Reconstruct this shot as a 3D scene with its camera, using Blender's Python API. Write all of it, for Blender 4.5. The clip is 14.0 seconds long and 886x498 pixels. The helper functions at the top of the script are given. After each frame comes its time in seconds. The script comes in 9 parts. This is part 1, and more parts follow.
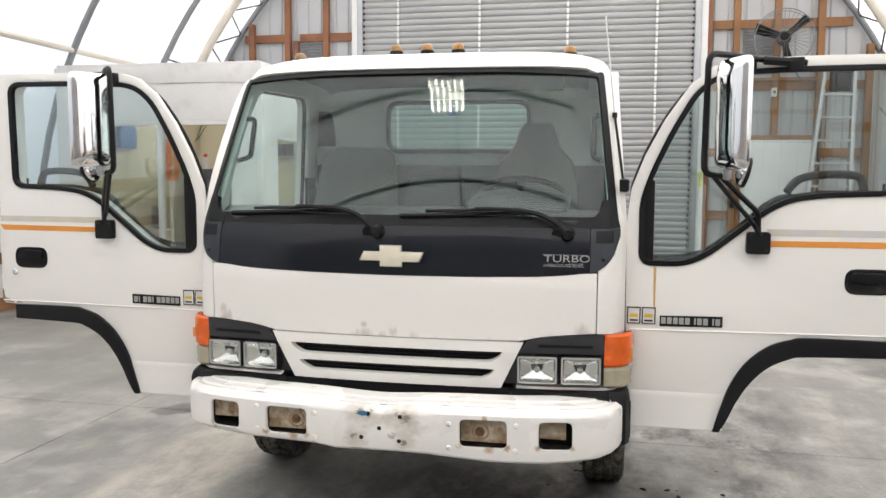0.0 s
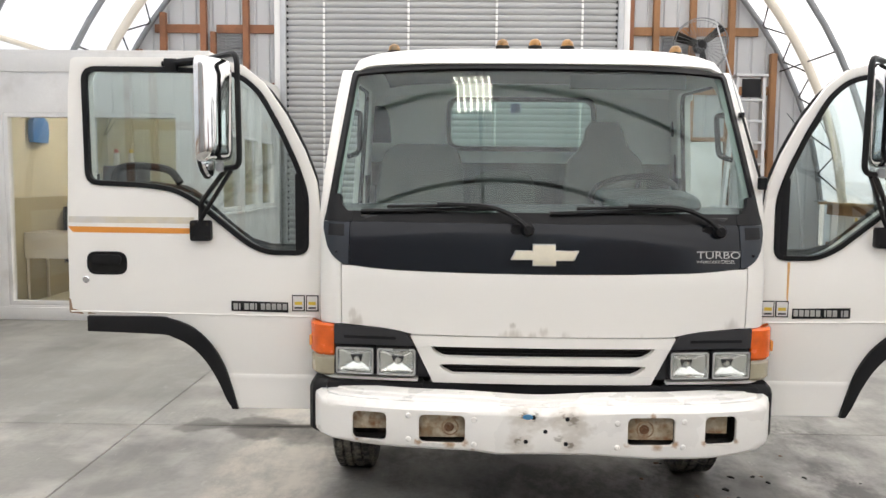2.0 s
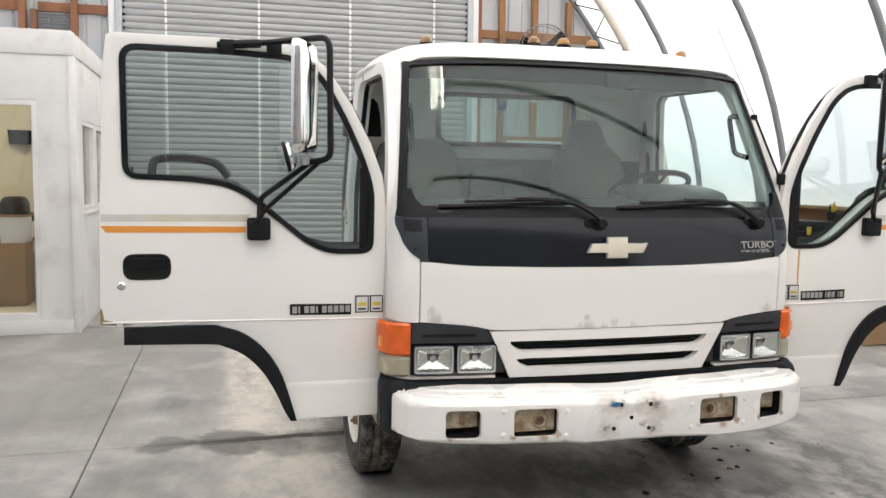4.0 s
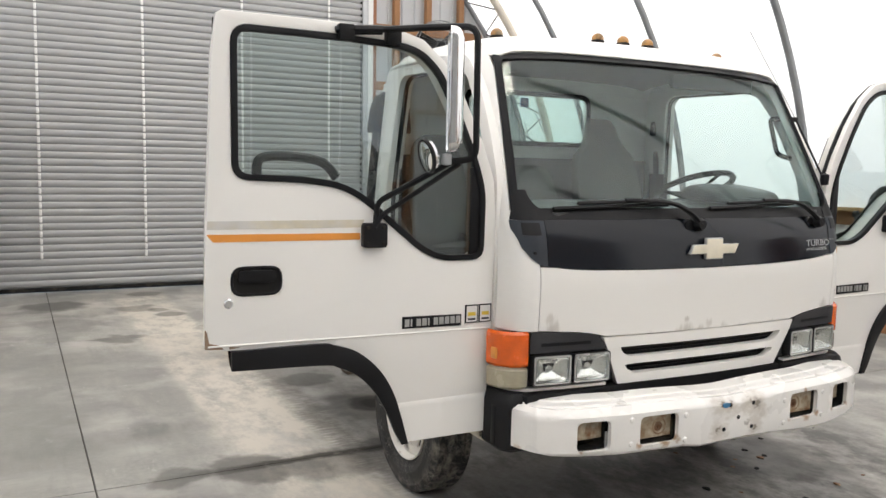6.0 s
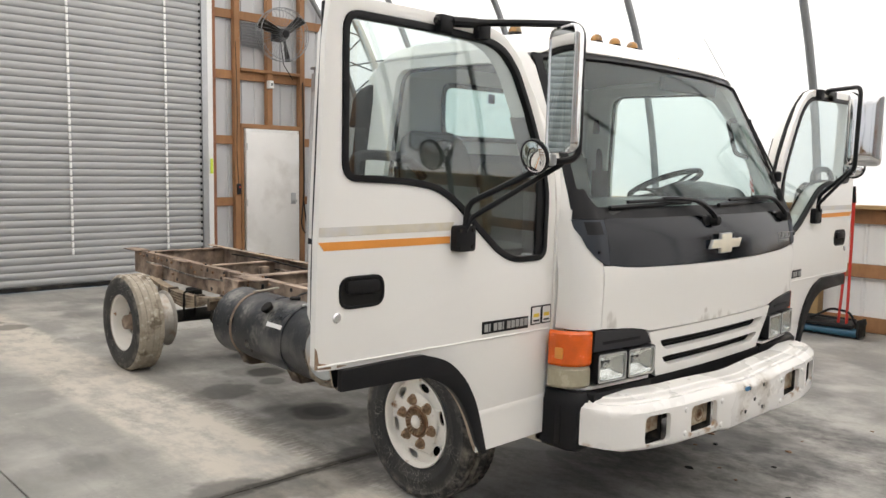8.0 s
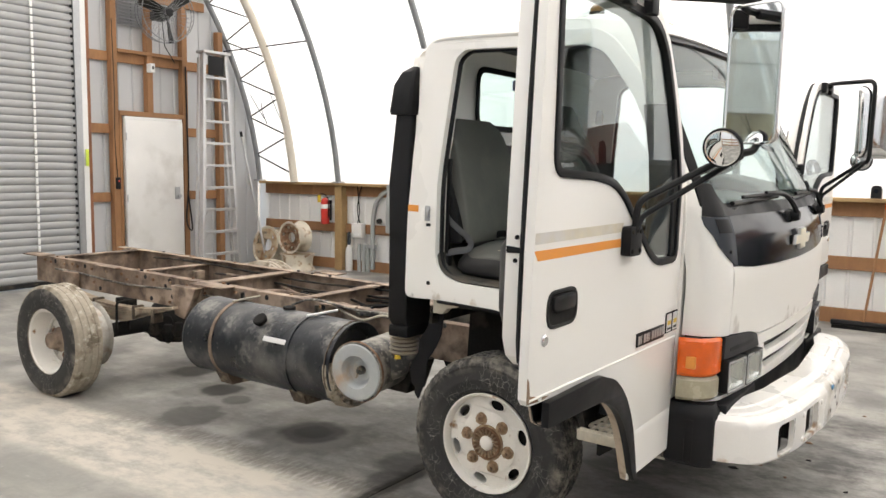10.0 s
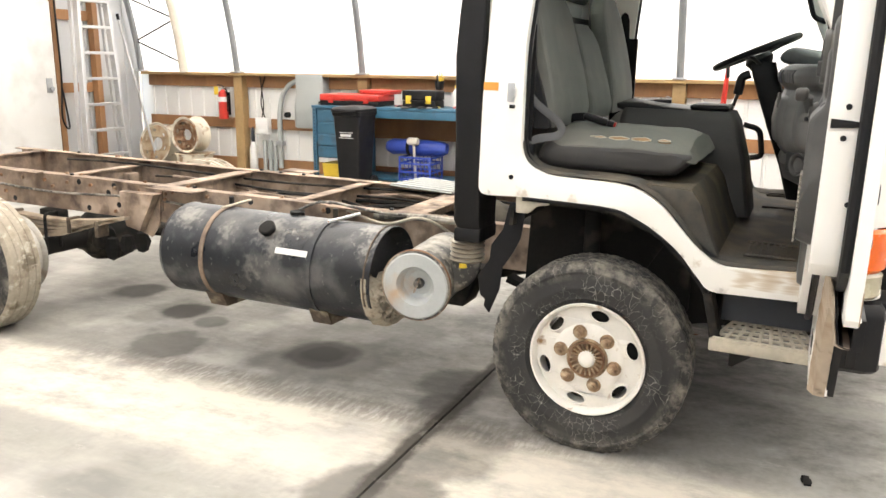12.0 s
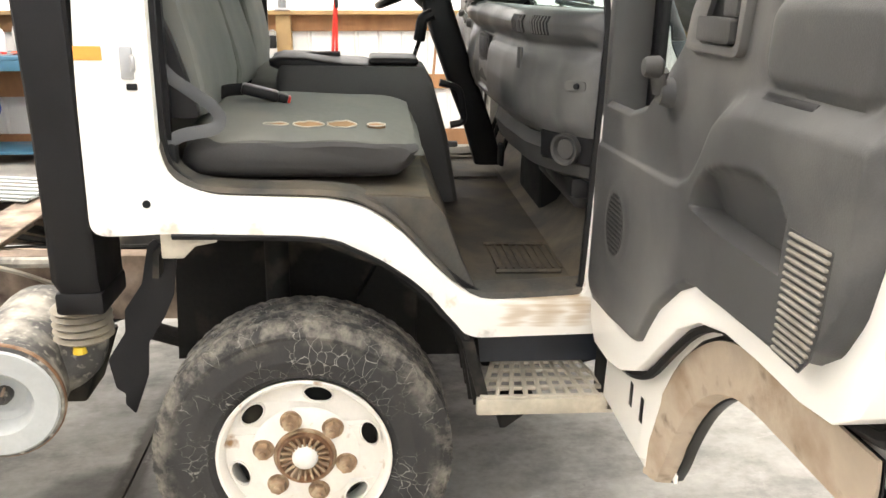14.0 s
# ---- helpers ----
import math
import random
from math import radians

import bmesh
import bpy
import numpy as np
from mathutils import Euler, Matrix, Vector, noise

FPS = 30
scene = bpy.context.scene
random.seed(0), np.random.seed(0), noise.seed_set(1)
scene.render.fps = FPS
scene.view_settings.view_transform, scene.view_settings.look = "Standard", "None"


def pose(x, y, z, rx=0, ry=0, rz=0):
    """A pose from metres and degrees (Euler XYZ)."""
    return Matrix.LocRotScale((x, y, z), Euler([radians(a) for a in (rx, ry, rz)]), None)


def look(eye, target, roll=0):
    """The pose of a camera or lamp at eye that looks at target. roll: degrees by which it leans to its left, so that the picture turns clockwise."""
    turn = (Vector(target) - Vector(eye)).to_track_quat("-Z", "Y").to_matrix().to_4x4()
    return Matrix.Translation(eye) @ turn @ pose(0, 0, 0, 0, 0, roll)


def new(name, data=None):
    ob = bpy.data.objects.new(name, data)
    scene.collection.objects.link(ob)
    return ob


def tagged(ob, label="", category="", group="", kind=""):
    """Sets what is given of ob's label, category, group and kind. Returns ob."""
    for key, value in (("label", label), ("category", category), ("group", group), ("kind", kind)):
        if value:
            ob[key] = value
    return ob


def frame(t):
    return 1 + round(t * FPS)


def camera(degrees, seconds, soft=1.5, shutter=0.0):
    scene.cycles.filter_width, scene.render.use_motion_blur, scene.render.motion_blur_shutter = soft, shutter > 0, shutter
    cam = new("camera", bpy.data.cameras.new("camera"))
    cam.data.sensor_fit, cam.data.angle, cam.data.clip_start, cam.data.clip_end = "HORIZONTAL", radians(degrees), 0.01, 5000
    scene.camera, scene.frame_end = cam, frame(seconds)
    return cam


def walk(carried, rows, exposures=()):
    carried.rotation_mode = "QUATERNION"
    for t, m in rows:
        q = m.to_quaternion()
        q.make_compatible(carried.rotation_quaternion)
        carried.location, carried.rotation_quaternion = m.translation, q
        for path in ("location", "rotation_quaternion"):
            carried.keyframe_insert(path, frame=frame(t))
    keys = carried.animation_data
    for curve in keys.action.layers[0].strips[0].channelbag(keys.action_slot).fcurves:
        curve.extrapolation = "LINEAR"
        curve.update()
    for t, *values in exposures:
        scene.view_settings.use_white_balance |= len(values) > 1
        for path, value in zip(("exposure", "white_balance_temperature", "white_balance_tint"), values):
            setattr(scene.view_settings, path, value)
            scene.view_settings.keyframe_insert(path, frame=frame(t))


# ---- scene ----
cam = camera(57.3, 14.0)
METRES, TURN, TILT = 8.6, 11.9, 1.1
START = (0.943, -4.424, 1.7044)
ROWS = [
    (0.0, 0.0, 0.0, 0.0, 0.02, -5.95, -0.15),
    (0.5, -0.0332, 0.0084, -0.0031, -0.64, -6.12, -0.17),
    (1.0, -0.0698, 0.0197, -0.0021, -4.64, -6.02, -0.33),
    (1.5, -0.1122, 0.0207, -0.0026, -7.24, -5.95, -0.45),
    (2.0, -0.1514, 0.026, -0.002, -10.85, -5.95, -0.53),
    (2.5, -0.1855, 0.0423, -0.0038, -14.73, -5.98, -0.66),
    (3.0, -0.2196, 0.0524, -0.0031, -19.46, -5.89, -0.8),
    (3.5, -0.2595, 0.0601, -0.0034, -24.3, -5.82, -0.96),
    (4.0, -0.2946, 0.0804, -0.0056, -26.95, -5.91, -1.01),
    (6.5, -0.4244, 0.2017, -0.0061, -44.39, -6.03, -1.41),
    (7.0, -0.4503, 0.2262, -0.0033, -49.4, -6.15, -1.54),
    (7.5, -0.4675, 0.2547, -0.0051, -52.37, -6.17, -1.56),
    (10.0, -0.4967, 0.4193, -0.0097, -67.2, -6.39, -1.65),
    (10.5, -0.4996, 0.4531, -0.0118, -69.31, -6.81, -1.73),
    (11.0, -0.4979, 0.484, -0.0131, -73.2, -7.82, -1.74),
    (11.5, -0.4811, 0.5193, -0.0177, -75.07, -8.81, -1.66),
    (12.0, -0.463, 0.544, -0.0242, -77.65, -13.39, -1.49),
    (12.5, -0.4371, 0.5636, -0.0235, -89.95, -16.56, -1.5),
    (13.0, -0.4058, 0.5696, -0.0242, -98.84, -16.87, -1.38),
    (13.5, -0.364, 0.5708, -0.0221, -100.33, -17.71, -1.26),
    (14.0, -0.3303, 0.5756, -0.0193, -106.79, -17.78, -1.21),
]
WORLD = pose(0, 0, 0, TILT) @ pose(*START, 0, 0, TURN)
walk(cam, [(t, WORLD @ pose(METRES * x, METRES * y, METRES * z, 90 + pitch, roll, yaw)) for t, x, y, z, yaw, pitch, roll in ROWS],
     exposures=[(0.0, 1.08, 6850, 10), (4.0, 1.06, 6850, 10), (6.5, 0.92, 6950, 10), (7.5, 0.9, 7000, 10), (10.0, 1.15, 7150, 10), (10.5, 1.54, 7200, 10), (11.0, 1.78, 7300, 10), (12.5, 2.10, 7400, 10), (13.0, 2.26, 7350, 10), (14.0, 2.33, 7400, 10)])

# light: overcast daylight through a white membrane
sky = bpy.data.worlds.new("sky")
sky.use_nodes = True
sky_tex = sky.node_tree.nodes.new("ShaderNodeTexSky")
sky_tex.sky_type, sky_tex.sun_disc = "NISHITA", False
sky_tex.sun_elevation, sky_tex.sun_rotation = radians(68), radians(150)
sky.node_tree.links.new(sky_tex.outputs[0], sky.node_tree.nodes["Background"].inputs[0])
sky.node_tree.nodes["Background"].inputs[1].default_value = 0.15
scene.world = sky
sun = new("sun", bpy.data.lights.new("sun", "SUN"))
sun.data.energy, sun.data.angle, sun.data.color = 5.0, radians(40), (1.0, 0.93, 0.84)
sun.matrix_world = look((0, 0, 20), (-3.0, 4.5, 4.2))

# ---- building helpers ----
from mathutils.geometry import tessellate_polygon


def mesh_of(name, bm, material, sharp=32):
    bmesh.ops.recalc_face_normals(bm, faces=bm.faces)
    me = bpy.data.meshes.new(name)
    bm.to_mesh(me)
    bm.free()
    if material:
        me.materials.append(material)
    me.shade_smooth()
    me.set_sharp_from_angle(angle=radians(sharp))
    return me


def part(name, bm, material, parent, label="", sharp=32):
    ob = new(name, mesh_of(name, bm, material, sharp))
    ob.parent = parent
    if label:
        tagged(ob, label)
    return ob


def piece(name, me, parent, at=None):
    """One of many alike pieces on shared mesh data."""
    ob = new(name, me)
    ob.parent = parent
    if at is not None:
        ob.matrix_basis = at
    return ob


def thing(name, label, category, at=None, group="", kind=""):
    ob = tagged(new(name), label, category, group, kind)
    ob.empty_display_size = 0.1
    if at is not None:
        ob.matrix_basis = at
    return ob


def solo(name, bm, material, label, category, at=None, group="", kind="", sharp=32):
    ob = tagged(new(name, mesh_of(name, bm, material, sharp)), label, category, group, kind)
    if at is not None:
        ob.matrix_basis = at
    return ob


def B():
    return bmesh.new()


def put(axis, u, v, w):
    return Vector((w, u, v)) if axis == "x" else Vector((u, w, v)) if axis == "y" else Vector((u, v, w))


def soften(bm, r, seg=2, angle=28, faces=None):
    edges = [e for e in bm.edges if len(e.link_faces) == 2 and e.calc_face_angle(0) > radians(angle)]
    if edges and r > 0:
        bmesh.ops.bevel(bm, geom=edges, offset=r, offset_type="OFFSET", segments=seg, profile=0.5, affect="EDGES", clamp_overlap=True)
    return bm


def box(x0, x1, y0, y1, z0, z1, r=0.0, seg=2, bm=None):
    b = bmesh.new()
    v = [b.verts.new((x, y, z)) for z in (z0, z1) for y in (y0, y1) for x in (x0, x1)]
    for f in ((0, 1, 3, 2), (4, 6, 7, 5), (0, 4, 5, 1), (2, 3, 7, 6), (0, 2, 6, 4), (1, 5, 7, 3)):
        b.faces.new([v[i] for i in f])
    bmesh.ops.recalc_face_normals(b, faces=b.faces)
    if r:
        soften(b, r, seg)
    return merge(bm, b)


def merge(bm, other, m=None):
    """Adds other to bm and returns bm; with no bm, returns other."""
    if m is not None:
        bmesh.ops.transform(other, matrix=m, verts=other.verts)
    if bm is None:
        return other
    table = {v: bm.verts.new(v.co) for v in other.verts}
    for f in other.faces:
        try:
            bm.faces.new([table[v] for v in f.verts])
        except ValueError:
            pass
    other.free()
    return bm


def prism(poly, axis, lo, hi, holes=(), r=0.0, seg=2, bm=None):
    """A plate: a polygon with holes in the plane across axis, from lo to hi."""
    b = bmesh.new()
    loops = [list(poly), *[list(h) for h in holes]]
    flat = [p for loop in loops for p in loop]
    low = [b.verts.new(put(axis, u, v, lo)) for u, v in flat]
    top = [b.verts.new(put(axis, u, v, hi)) for u, v in flat]
    for tri in tessellate_polygon([[Vector((u, v, 0)) for u, v in loop] for loop in loops]):
        for side in (low, top):
            try:
                b.faces.new([side[i] for i in tri])
            except ValueError:
                pass
    n = 0
    for loop in loops:
        k = len(loop)
        for i in range(k):
            a, c = n + i, n + (i + 1) % k
            b.faces.new((low[a], low[c], top[c], top[a]))
        n += k
    bmesh.ops.recalc_face_normals(b, faces=b.faces)
    if r:
        soften(b, r, seg)
    return merge(bm, b)


def rounded(points, r, n=4):
    """A polygon with its corners rounded; r: one radius or one for each corner."""
    out, k = [], len(points)
    for i in range(k):
        p, q, s = (Vector(points[(i + d) % k]) for d in (-1, 0, 1))
        rad = r[i] if isinstance(r, (list, tuple)) else r
        a, c = (p - q), (s - q)
        la, lc = a.length, c.length
        if rad <= 0 or la < 1e-6 or lc < 1e-6:
            out.append(tuple(q))
            continue
        d = min(rad, la * 0.48, lc * 0.48)
        p0, p1 = q + a / la * d, q + c / lc * d
        for j in range(n + 1):
            t = j / n
            out.append(tuple(p0 * (1 - t) ** 2 + q * 2 * t * (1 - t) + p1 * t * t))
    return out


def rect(u0, u1, v0, v1, r=0.0, n=4):
    pts = [(u0, v0), (u1, v0), (u1, v1), (u0, v1)]
    return rounded(pts, r, n) if r else pts


def ring(cu, cv, ru, rv=None, n=24, phase=0.0):
    rv = ru if rv is None else rv
    return [(cu + ru * math.cos(phase + 2 * math.pi * i / n), cv + rv * math.sin(phase + 2 * math.pi * i / n)) for i in range(n)]


def smooth_path(points, n=6, closed=False):
    """A Catmull-Rom path through the points."""
    pts = [Vector(p) for p in points]
    out, k = [], len(pts)
    for i in range(k if closed else k - 1):
        p0 = pts[(i - 1) % k] if closed or i else pts[0]
        p1, p2 = pts[i], pts[(i + 1) % k]
        p3 = pts[(i + 2) % k] if closed or i + 2 < k else pts[-1]
        for j in range(n):
            t = j / n
            out.append(0.5 * (2 * p1 + (p2 - p0) * t + (2 * p0 - 5 * p1 + 4 * p2 - p3) * t * t + (3 * p1 - p0 - 3 * p2 + p3) * t ** 3))
    if not closed:
        out.append(pts[-1])
    return out


def bent(points, r=0.04, n=5):
    """A path of straight runs with rounded bends."""
    pts = [Vector(p) for p in points]
    out = [pts[0]]
    for i in range(1, len(pts) - 1):
        p, q, s = pts[i - 1], pts[i], pts[i + 1]
        a, c = p - q, s - q
        d = min(r, a.length * 0.45, c.length * 0.45)
        p0, p1 = q + a.normalized() * d, q + c.normalized() * d
        for j in range(n + 1):
            t = j / n
            out.append(p0 * (1 - t) ** 2 + q * 2 * t * (1 - t) + p1 * t * t)
    return out + [pts[-1]]


def tube(points, r, n=8, closed=False, bm=None, flat=1.0, up=(0, 0, 1), taper=1.0):
    """Sweeps a round or flattened section along a path."""
    b = bmesh.new()
    pts = [Vector(p) for p in points]
    k, rows, prev = len(pts), [], None
    for i, p in enumerate(pts):
        a = pts[(i - 1) % k] if closed or i else p
        c = pts[(i + 1) % k] if closed or i < k - 1 else p
        d = (c - a).normalized()
        ref = prev if prev is not None else Vector(up)
        s = d.cross(ref)
        if s.length < 1e-4:
            s = d.cross(Vector((1, 0, 0)) if abs(d.x) < 0.9 else Vector((0, 1, 0)))
        s.normalize()
        h = s.cross(d).normalized()
        prev = h
        rr = r * (1 + (taper - 1) * i / max(1, k - 1))
        rows.append([b.verts.new(p + rr * (math.cos(2 * math.pi * j / n) * s + flat * math.sin(2 * math.pi * j / n) * h)) for j in range(n)])
    for i in range(k if closed else k - 1):
        q, s = rows[i], rows[(i + 1) % k]
        for j in range(n):
            b.faces.new((q[j], q[(j + 1) % n], s[(j + 1) % n], s[j]))
    if not closed:
        b.faces.new(rows[0])
        b.faces.new(rows[-1])
    return merge(bm, b)


def lathe(profile, axis="z", at=(0, 0, 0), n=32, bm=None, wobble=None, closed=False, caps=True):
    """Turns a profile of (radius, height) about an axis through at."""
    b = bmesh.new()
    rows = []
    for r, h in profile:
        row = []
        for j in range(n):
            a = 2 * math.pi * j / n
            rad = r if wobble is None else wobble(r, h, j)
            u, v = rad * math.cos(a), rad * math.sin(a)
            row.append(b.verts.new(Vector(at) + put(axis, u, v, h)))
        rows.append(row)
    k = len(rows)
    for i in range(k if closed else k - 1):
        for j in range(n):
            b.faces.new((rows[i][j], rows[i][(j + 1) % n], rows[(i + 1) % k][(j + 1) % n], rows[(i + 1) % k][j]))
    if not closed and caps:
        for row, (r, h) in ((rows[0], profile[0]), (rows[-1], profile[-1])):
            if r > 1e-5:
                b.faces.new(row)
    bmesh.ops.remove_doubles(b, verts=b.verts, dist=1e-6)
    return merge(bm, b)


def rod(p0, p1, r, n=12, bm=None, r1=None):
    return tube([p0, p1], r, n, bm=bm, taper=1.0 if r1 is None else r1 / r)


def beam(p0, p1, w, h, bm=None, up=(0, 0, 1), r=0.004):
    """A straight bar of section w across and h along up."""
    p0, p1, up = Vector(p0), Vector(p1), Vector(up)
    d = (p1 - p0)
    length = d.length
    d.normalize()
    s = d.cross(up)
    if s.length < 1e-4:
        s = d.cross(Vector((1, 0, 0)))
    s.normalize()
    h2 = s.cross(d)
    b = box(0, length, -w / 2, w / 2, -h / 2, h / 2, r, 1)
    m = Matrix((d, s, h2)).transposed().to_4x4()
    m.translation = p0
    return merge(bm, b, m)


def sheet(rows, thick, bm=None, closed=False):
    """A grid of points made into a shell of the given thickness, laid to the back of the grid."""
    b = bmesh.new()
    grid = [[Vector(p) for p in row] for row in rows]
    nr, nc = len(grid), len(grid[0])

    def at(i, j):
        return grid[max(0, min(nr - 1, i))][j % nc if closed else max(0, min(nc - 1, j))]

    front = [[b.verts.new(p) for p in row] for row in grid]
    back = []
    for i in range(nr):
        row = []
        for j in range(nc):
            nrm = (at(i, j + 1) - at(i, j - 1)).cross(at(i + 1, j) - at(i - 1, j))
            nrm = nrm.normalized() if nrm.length > 1e-9 else Vector((0, 0, 1))
            row.append(b.verts.new(grid[i][j] - nrm * thick))
        back.append(row)
    cols = nc if closed else nc - 1
    for i in range(nr - 1):
        for j in range(cols):
            k = (j + 1) % nc
            b.faces.new((front[i][j], front[i][k], front[i + 1][k], front[i + 1][j]))
            b.faces.new((back[i][j], back[i + 1][j], back[i + 1][k], back[i][k]))
    for j in range(cols):
        k = (j + 1) % nc
        b.faces.new((front[0][j], back[0][j], back[0][k], front[0][k]))
        b.faces.new((front[-1][j], front[-1][k], back[-1][k], back[-1][j]))
    if not closed:
        for i in range(nr - 1):
            b.faces.new((front[i][0], front[i + 1][0], back[i + 1][0], back[i][0]))
            b.faces.new((front[i][-1], back[i][-1], back[i + 1][-1], front[i + 1][-1]))
    return merge(bm, b)


def loft(rings, bm=None, caps=True):
    """Joins closed rings of points into one solid."""
    b = bmesh.new()
    rows = [[b.verts.new(p) for p in row] for row in rings]
    n = len(rows[0])
    for q, s in zip(rows, rows[1:]):
        for j in range(n):
            b.faces.new((q[j], q[(j + 1) % n], s[(j + 1) % n], s[j]))
    if caps:
        b.faces.new(rows[0])
        b.faces.new(rows[-1])
    return merge(bm, b)


def lerp(x, xs, ys):
    return float(np.interp(x, xs, ys))


def mirrored(bm):
    """The same shape on the other side of the plane x = 0."""
    b = bm.copy()
    bmesh.ops.scale(b, vec=(-1, 1, 1), verts=b.verts)
    return b


# ---- materials ----
def material(name, base, rough=0.5, metal=0.0, vary=0.12, scale=3.0, grain=90.0, bump=0.15, dirt=None, dirt_at=0.62, dirt_scale=5.0,
             dirt_soft=0.12, coat=0.0, rough_vary=0.12, piece_vary=0.0, stretch=None, dirt2=None, dirt2_at=0.68, dirt2_scale=14.0, spec=0.5):
    """A surface with broad and fine changes of tone, fine relief and up to two kinds of dirt with edges of their own."""
    m = bpy.data.materials.new(name)
    m.use_nodes = True
    nodes, links = m.node_tree.nodes, m.node_tree.links
    bsdf = nodes["Principled BSDF"]
    where = nodes.new("ShaderNodeTexCoord").outputs["Object"]
    if stretch:
        mapping = nodes.new("ShaderNodeMapping")
        mapping.inputs["Scale"].default_value = stretch
        links.new(where, mapping.inputs["Vector"])
        where = mapping.outputs[0]

    def noise_at(sc, detail=4.0):
        n = nodes.new("ShaderNodeTexNoise")
        n.inputs["Scale"].default_value, n.inputs["Detail"].default_value = sc, detail
        links.new(where, n.inputs["Vector"])
        return n.outputs["Fac"]

    def ramp(fac, lo, hi, a, c):
        r = nodes.new("ShaderNodeMapRange")
        r.inputs["From Min"].default_value, r.inputs["From Max"].default_value = lo, hi
        r.inputs["To Min"].default_value, r.inputs["To Max"].default_value = a, c
        links.new(fac, r.inputs["Value"])
        return r.outputs[0]

    def blend(fac, a, c, kind="MIX"):
        x = nodes.new("ShaderNodeMix")
        x.data_type, x.blend_type = "RGBA", kind
        for sock, val in ((x.inputs[0], fac), (x.inputs[6], a), (x.inputs[7], c)):
            if isinstance(val, (int, float)):
                sock.default_value = val
            elif isinstance(val, tuple):
                sock.default_value = (*val[:3], 1)
            else:
                links.new(val, sock)
        return x.outputs[2]

    broad, fine = noise_at(scale), noise_at(grain, 3.0)
    dark = tuple(c * (1 - vary) for c in base)
    light = tuple(min(0.95, c * (1 + vary)) for c in base)
    colour = blend(ramp(broad, 0.3, 0.7, 0, 1), dark, light)
    colour = blend(ramp(fine, 0.35, 0.7, 0.0, 0.35), colour, tuple(c * (1 - vary * 1.4) for c in base))
    if piece_vary:
        info = nodes.new("ShaderNodeObjectInfo").outputs["Random"]
        colour = blend(ramp(info, 0, 1, 0, piece_vary), colour, tuple(c * 0.45 for c in base))
    rough_out = ramp(broad, 0.3, 0.7, max(0.02, rough - rough_vary), min(1, rough + rough_vary))
    for d, d_at, d_scale in ((dirt, dirt_at, dirt_scale), (dirt2, dirt2_at, dirt2_scale)):
        if d:
            mask = ramp(noise_at(d_scale, 9.0), d_at - dirt_soft, d_at + dirt_soft, 0, 1)
            colour = blend(mask, colour, d)
    links.new(colour, bsdf.inputs["Base Color"])
    links.new(rough_out, bsdf.inputs["Roughness"])
    bsdf.inputs["Metallic"].default_value = metal
    bsdf.inputs["Specular IOR Level"].default_value = spec
    bsdf.inputs["Coat Weight"].default_value = coat
    bsdf.inputs["Coat Roughness"].default_value = 0.08
    if bump:
        bn = nodes.new("ShaderNodeBump")
        bn.inputs["Strength"].default_value, bn.inputs["Distance"].default_value = bump, 0.004
        links.new(fine, bn.inputs["Height"])
        links.new(bn.outputs[0], bsdf.inputs["Normal"])
    return m


def glass_material(name, tint, least=0.045, rough=0.0):
    """Thin clear glass: what passes straight through, and what the surface mirrors, more so at a slant."""
    m = bpy.data.materials.new(name)
    m.use_nodes = True
    nodes, links = m.node_tree.nodes, m.node_tree.links
    nodes.remove(nodes["Principled BSDF"])
    clear, gloss, mix, slant, power, span = (nodes.new(k) for k in ("ShaderNodeBsdfTransparent", "ShaderNodeBsdfGlossy", "ShaderNodeMixShader", "ShaderNodeLayerWeight", "ShaderNodeMath", "ShaderNodeMapRange"))
    clear.inputs["Color"].default_value = (*tint, 1)
    gloss.inputs["Roughness"].default_value = rough
    slant.inputs["Blend"].default_value = 0.5
    power.operation = "POWER"
    power.inputs[1].default_value = 5.0
    span.inputs["To Min"].default_value, span.inputs["To Max"].default_value = least, 0.65
    links.new(slant.outputs["Facing"], power.inputs[0])
    links.new(power.outputs[0], span.inputs["Value"])
    links.new(span.outputs[0], mix.inputs[0])
    links.new(clear.outputs[0], mix.inputs[1])
    links.new(gloss.outputs[0], mix.inputs[2])
    links.new(mix.outputs[0], nodes["Material Output"].inputs[0])
    return m


def membrane_material():
    m = bpy.data.materials.new("white_membrane")
    m.use_nodes = True
    nodes, links = m.node_tree.nodes, m.node_tree.links
    nodes.remove(nodes["Principled BSDF"])
    diff, trans, mix = (nodes.new(k) for k in ("ShaderNodeBsdfDiffuse", "ShaderNodeBsdfTranslucent", "ShaderNodeMixShader"))
    n = nodes.new("ShaderNodeTexNoise")
    n.inputs["Scale"].default_value = 0.8
    r = nodes.new("ShaderNodeValToRGB")
    r.color_ramp.elements[0].color, r.color_ramp.elements[1].color = (0.80, 0.81, 0.82, 1), (0.88, 0.88, 0.87, 1)
    links.new(n.outputs["Fac"], r.inputs[0])
    links.new(r.outputs[0], diff.inputs["Color"])
    links.new(r.outputs[0], trans.inputs["Color"])
    mix.inputs[0].default_value = 0.6
    links.new(diff.outputs[0], mix.inputs[1])
    links.new(trans.outputs[0], mix.inputs[2])
    links.new(mix.outputs[0], nodes["Material Output"].inputs[0])
    return m


def glow_material(name, colour, strength):
    m = bpy.data.materials.new(name)
    m.use_nodes = True
    bsdf = m.node_tree.nodes["Principled BSDF"]
    bsdf.inputs["Emission Color"].default_value = (*colour, 1)
    bsdf.inputs["Emission Strength"].default_value = strength
    return m


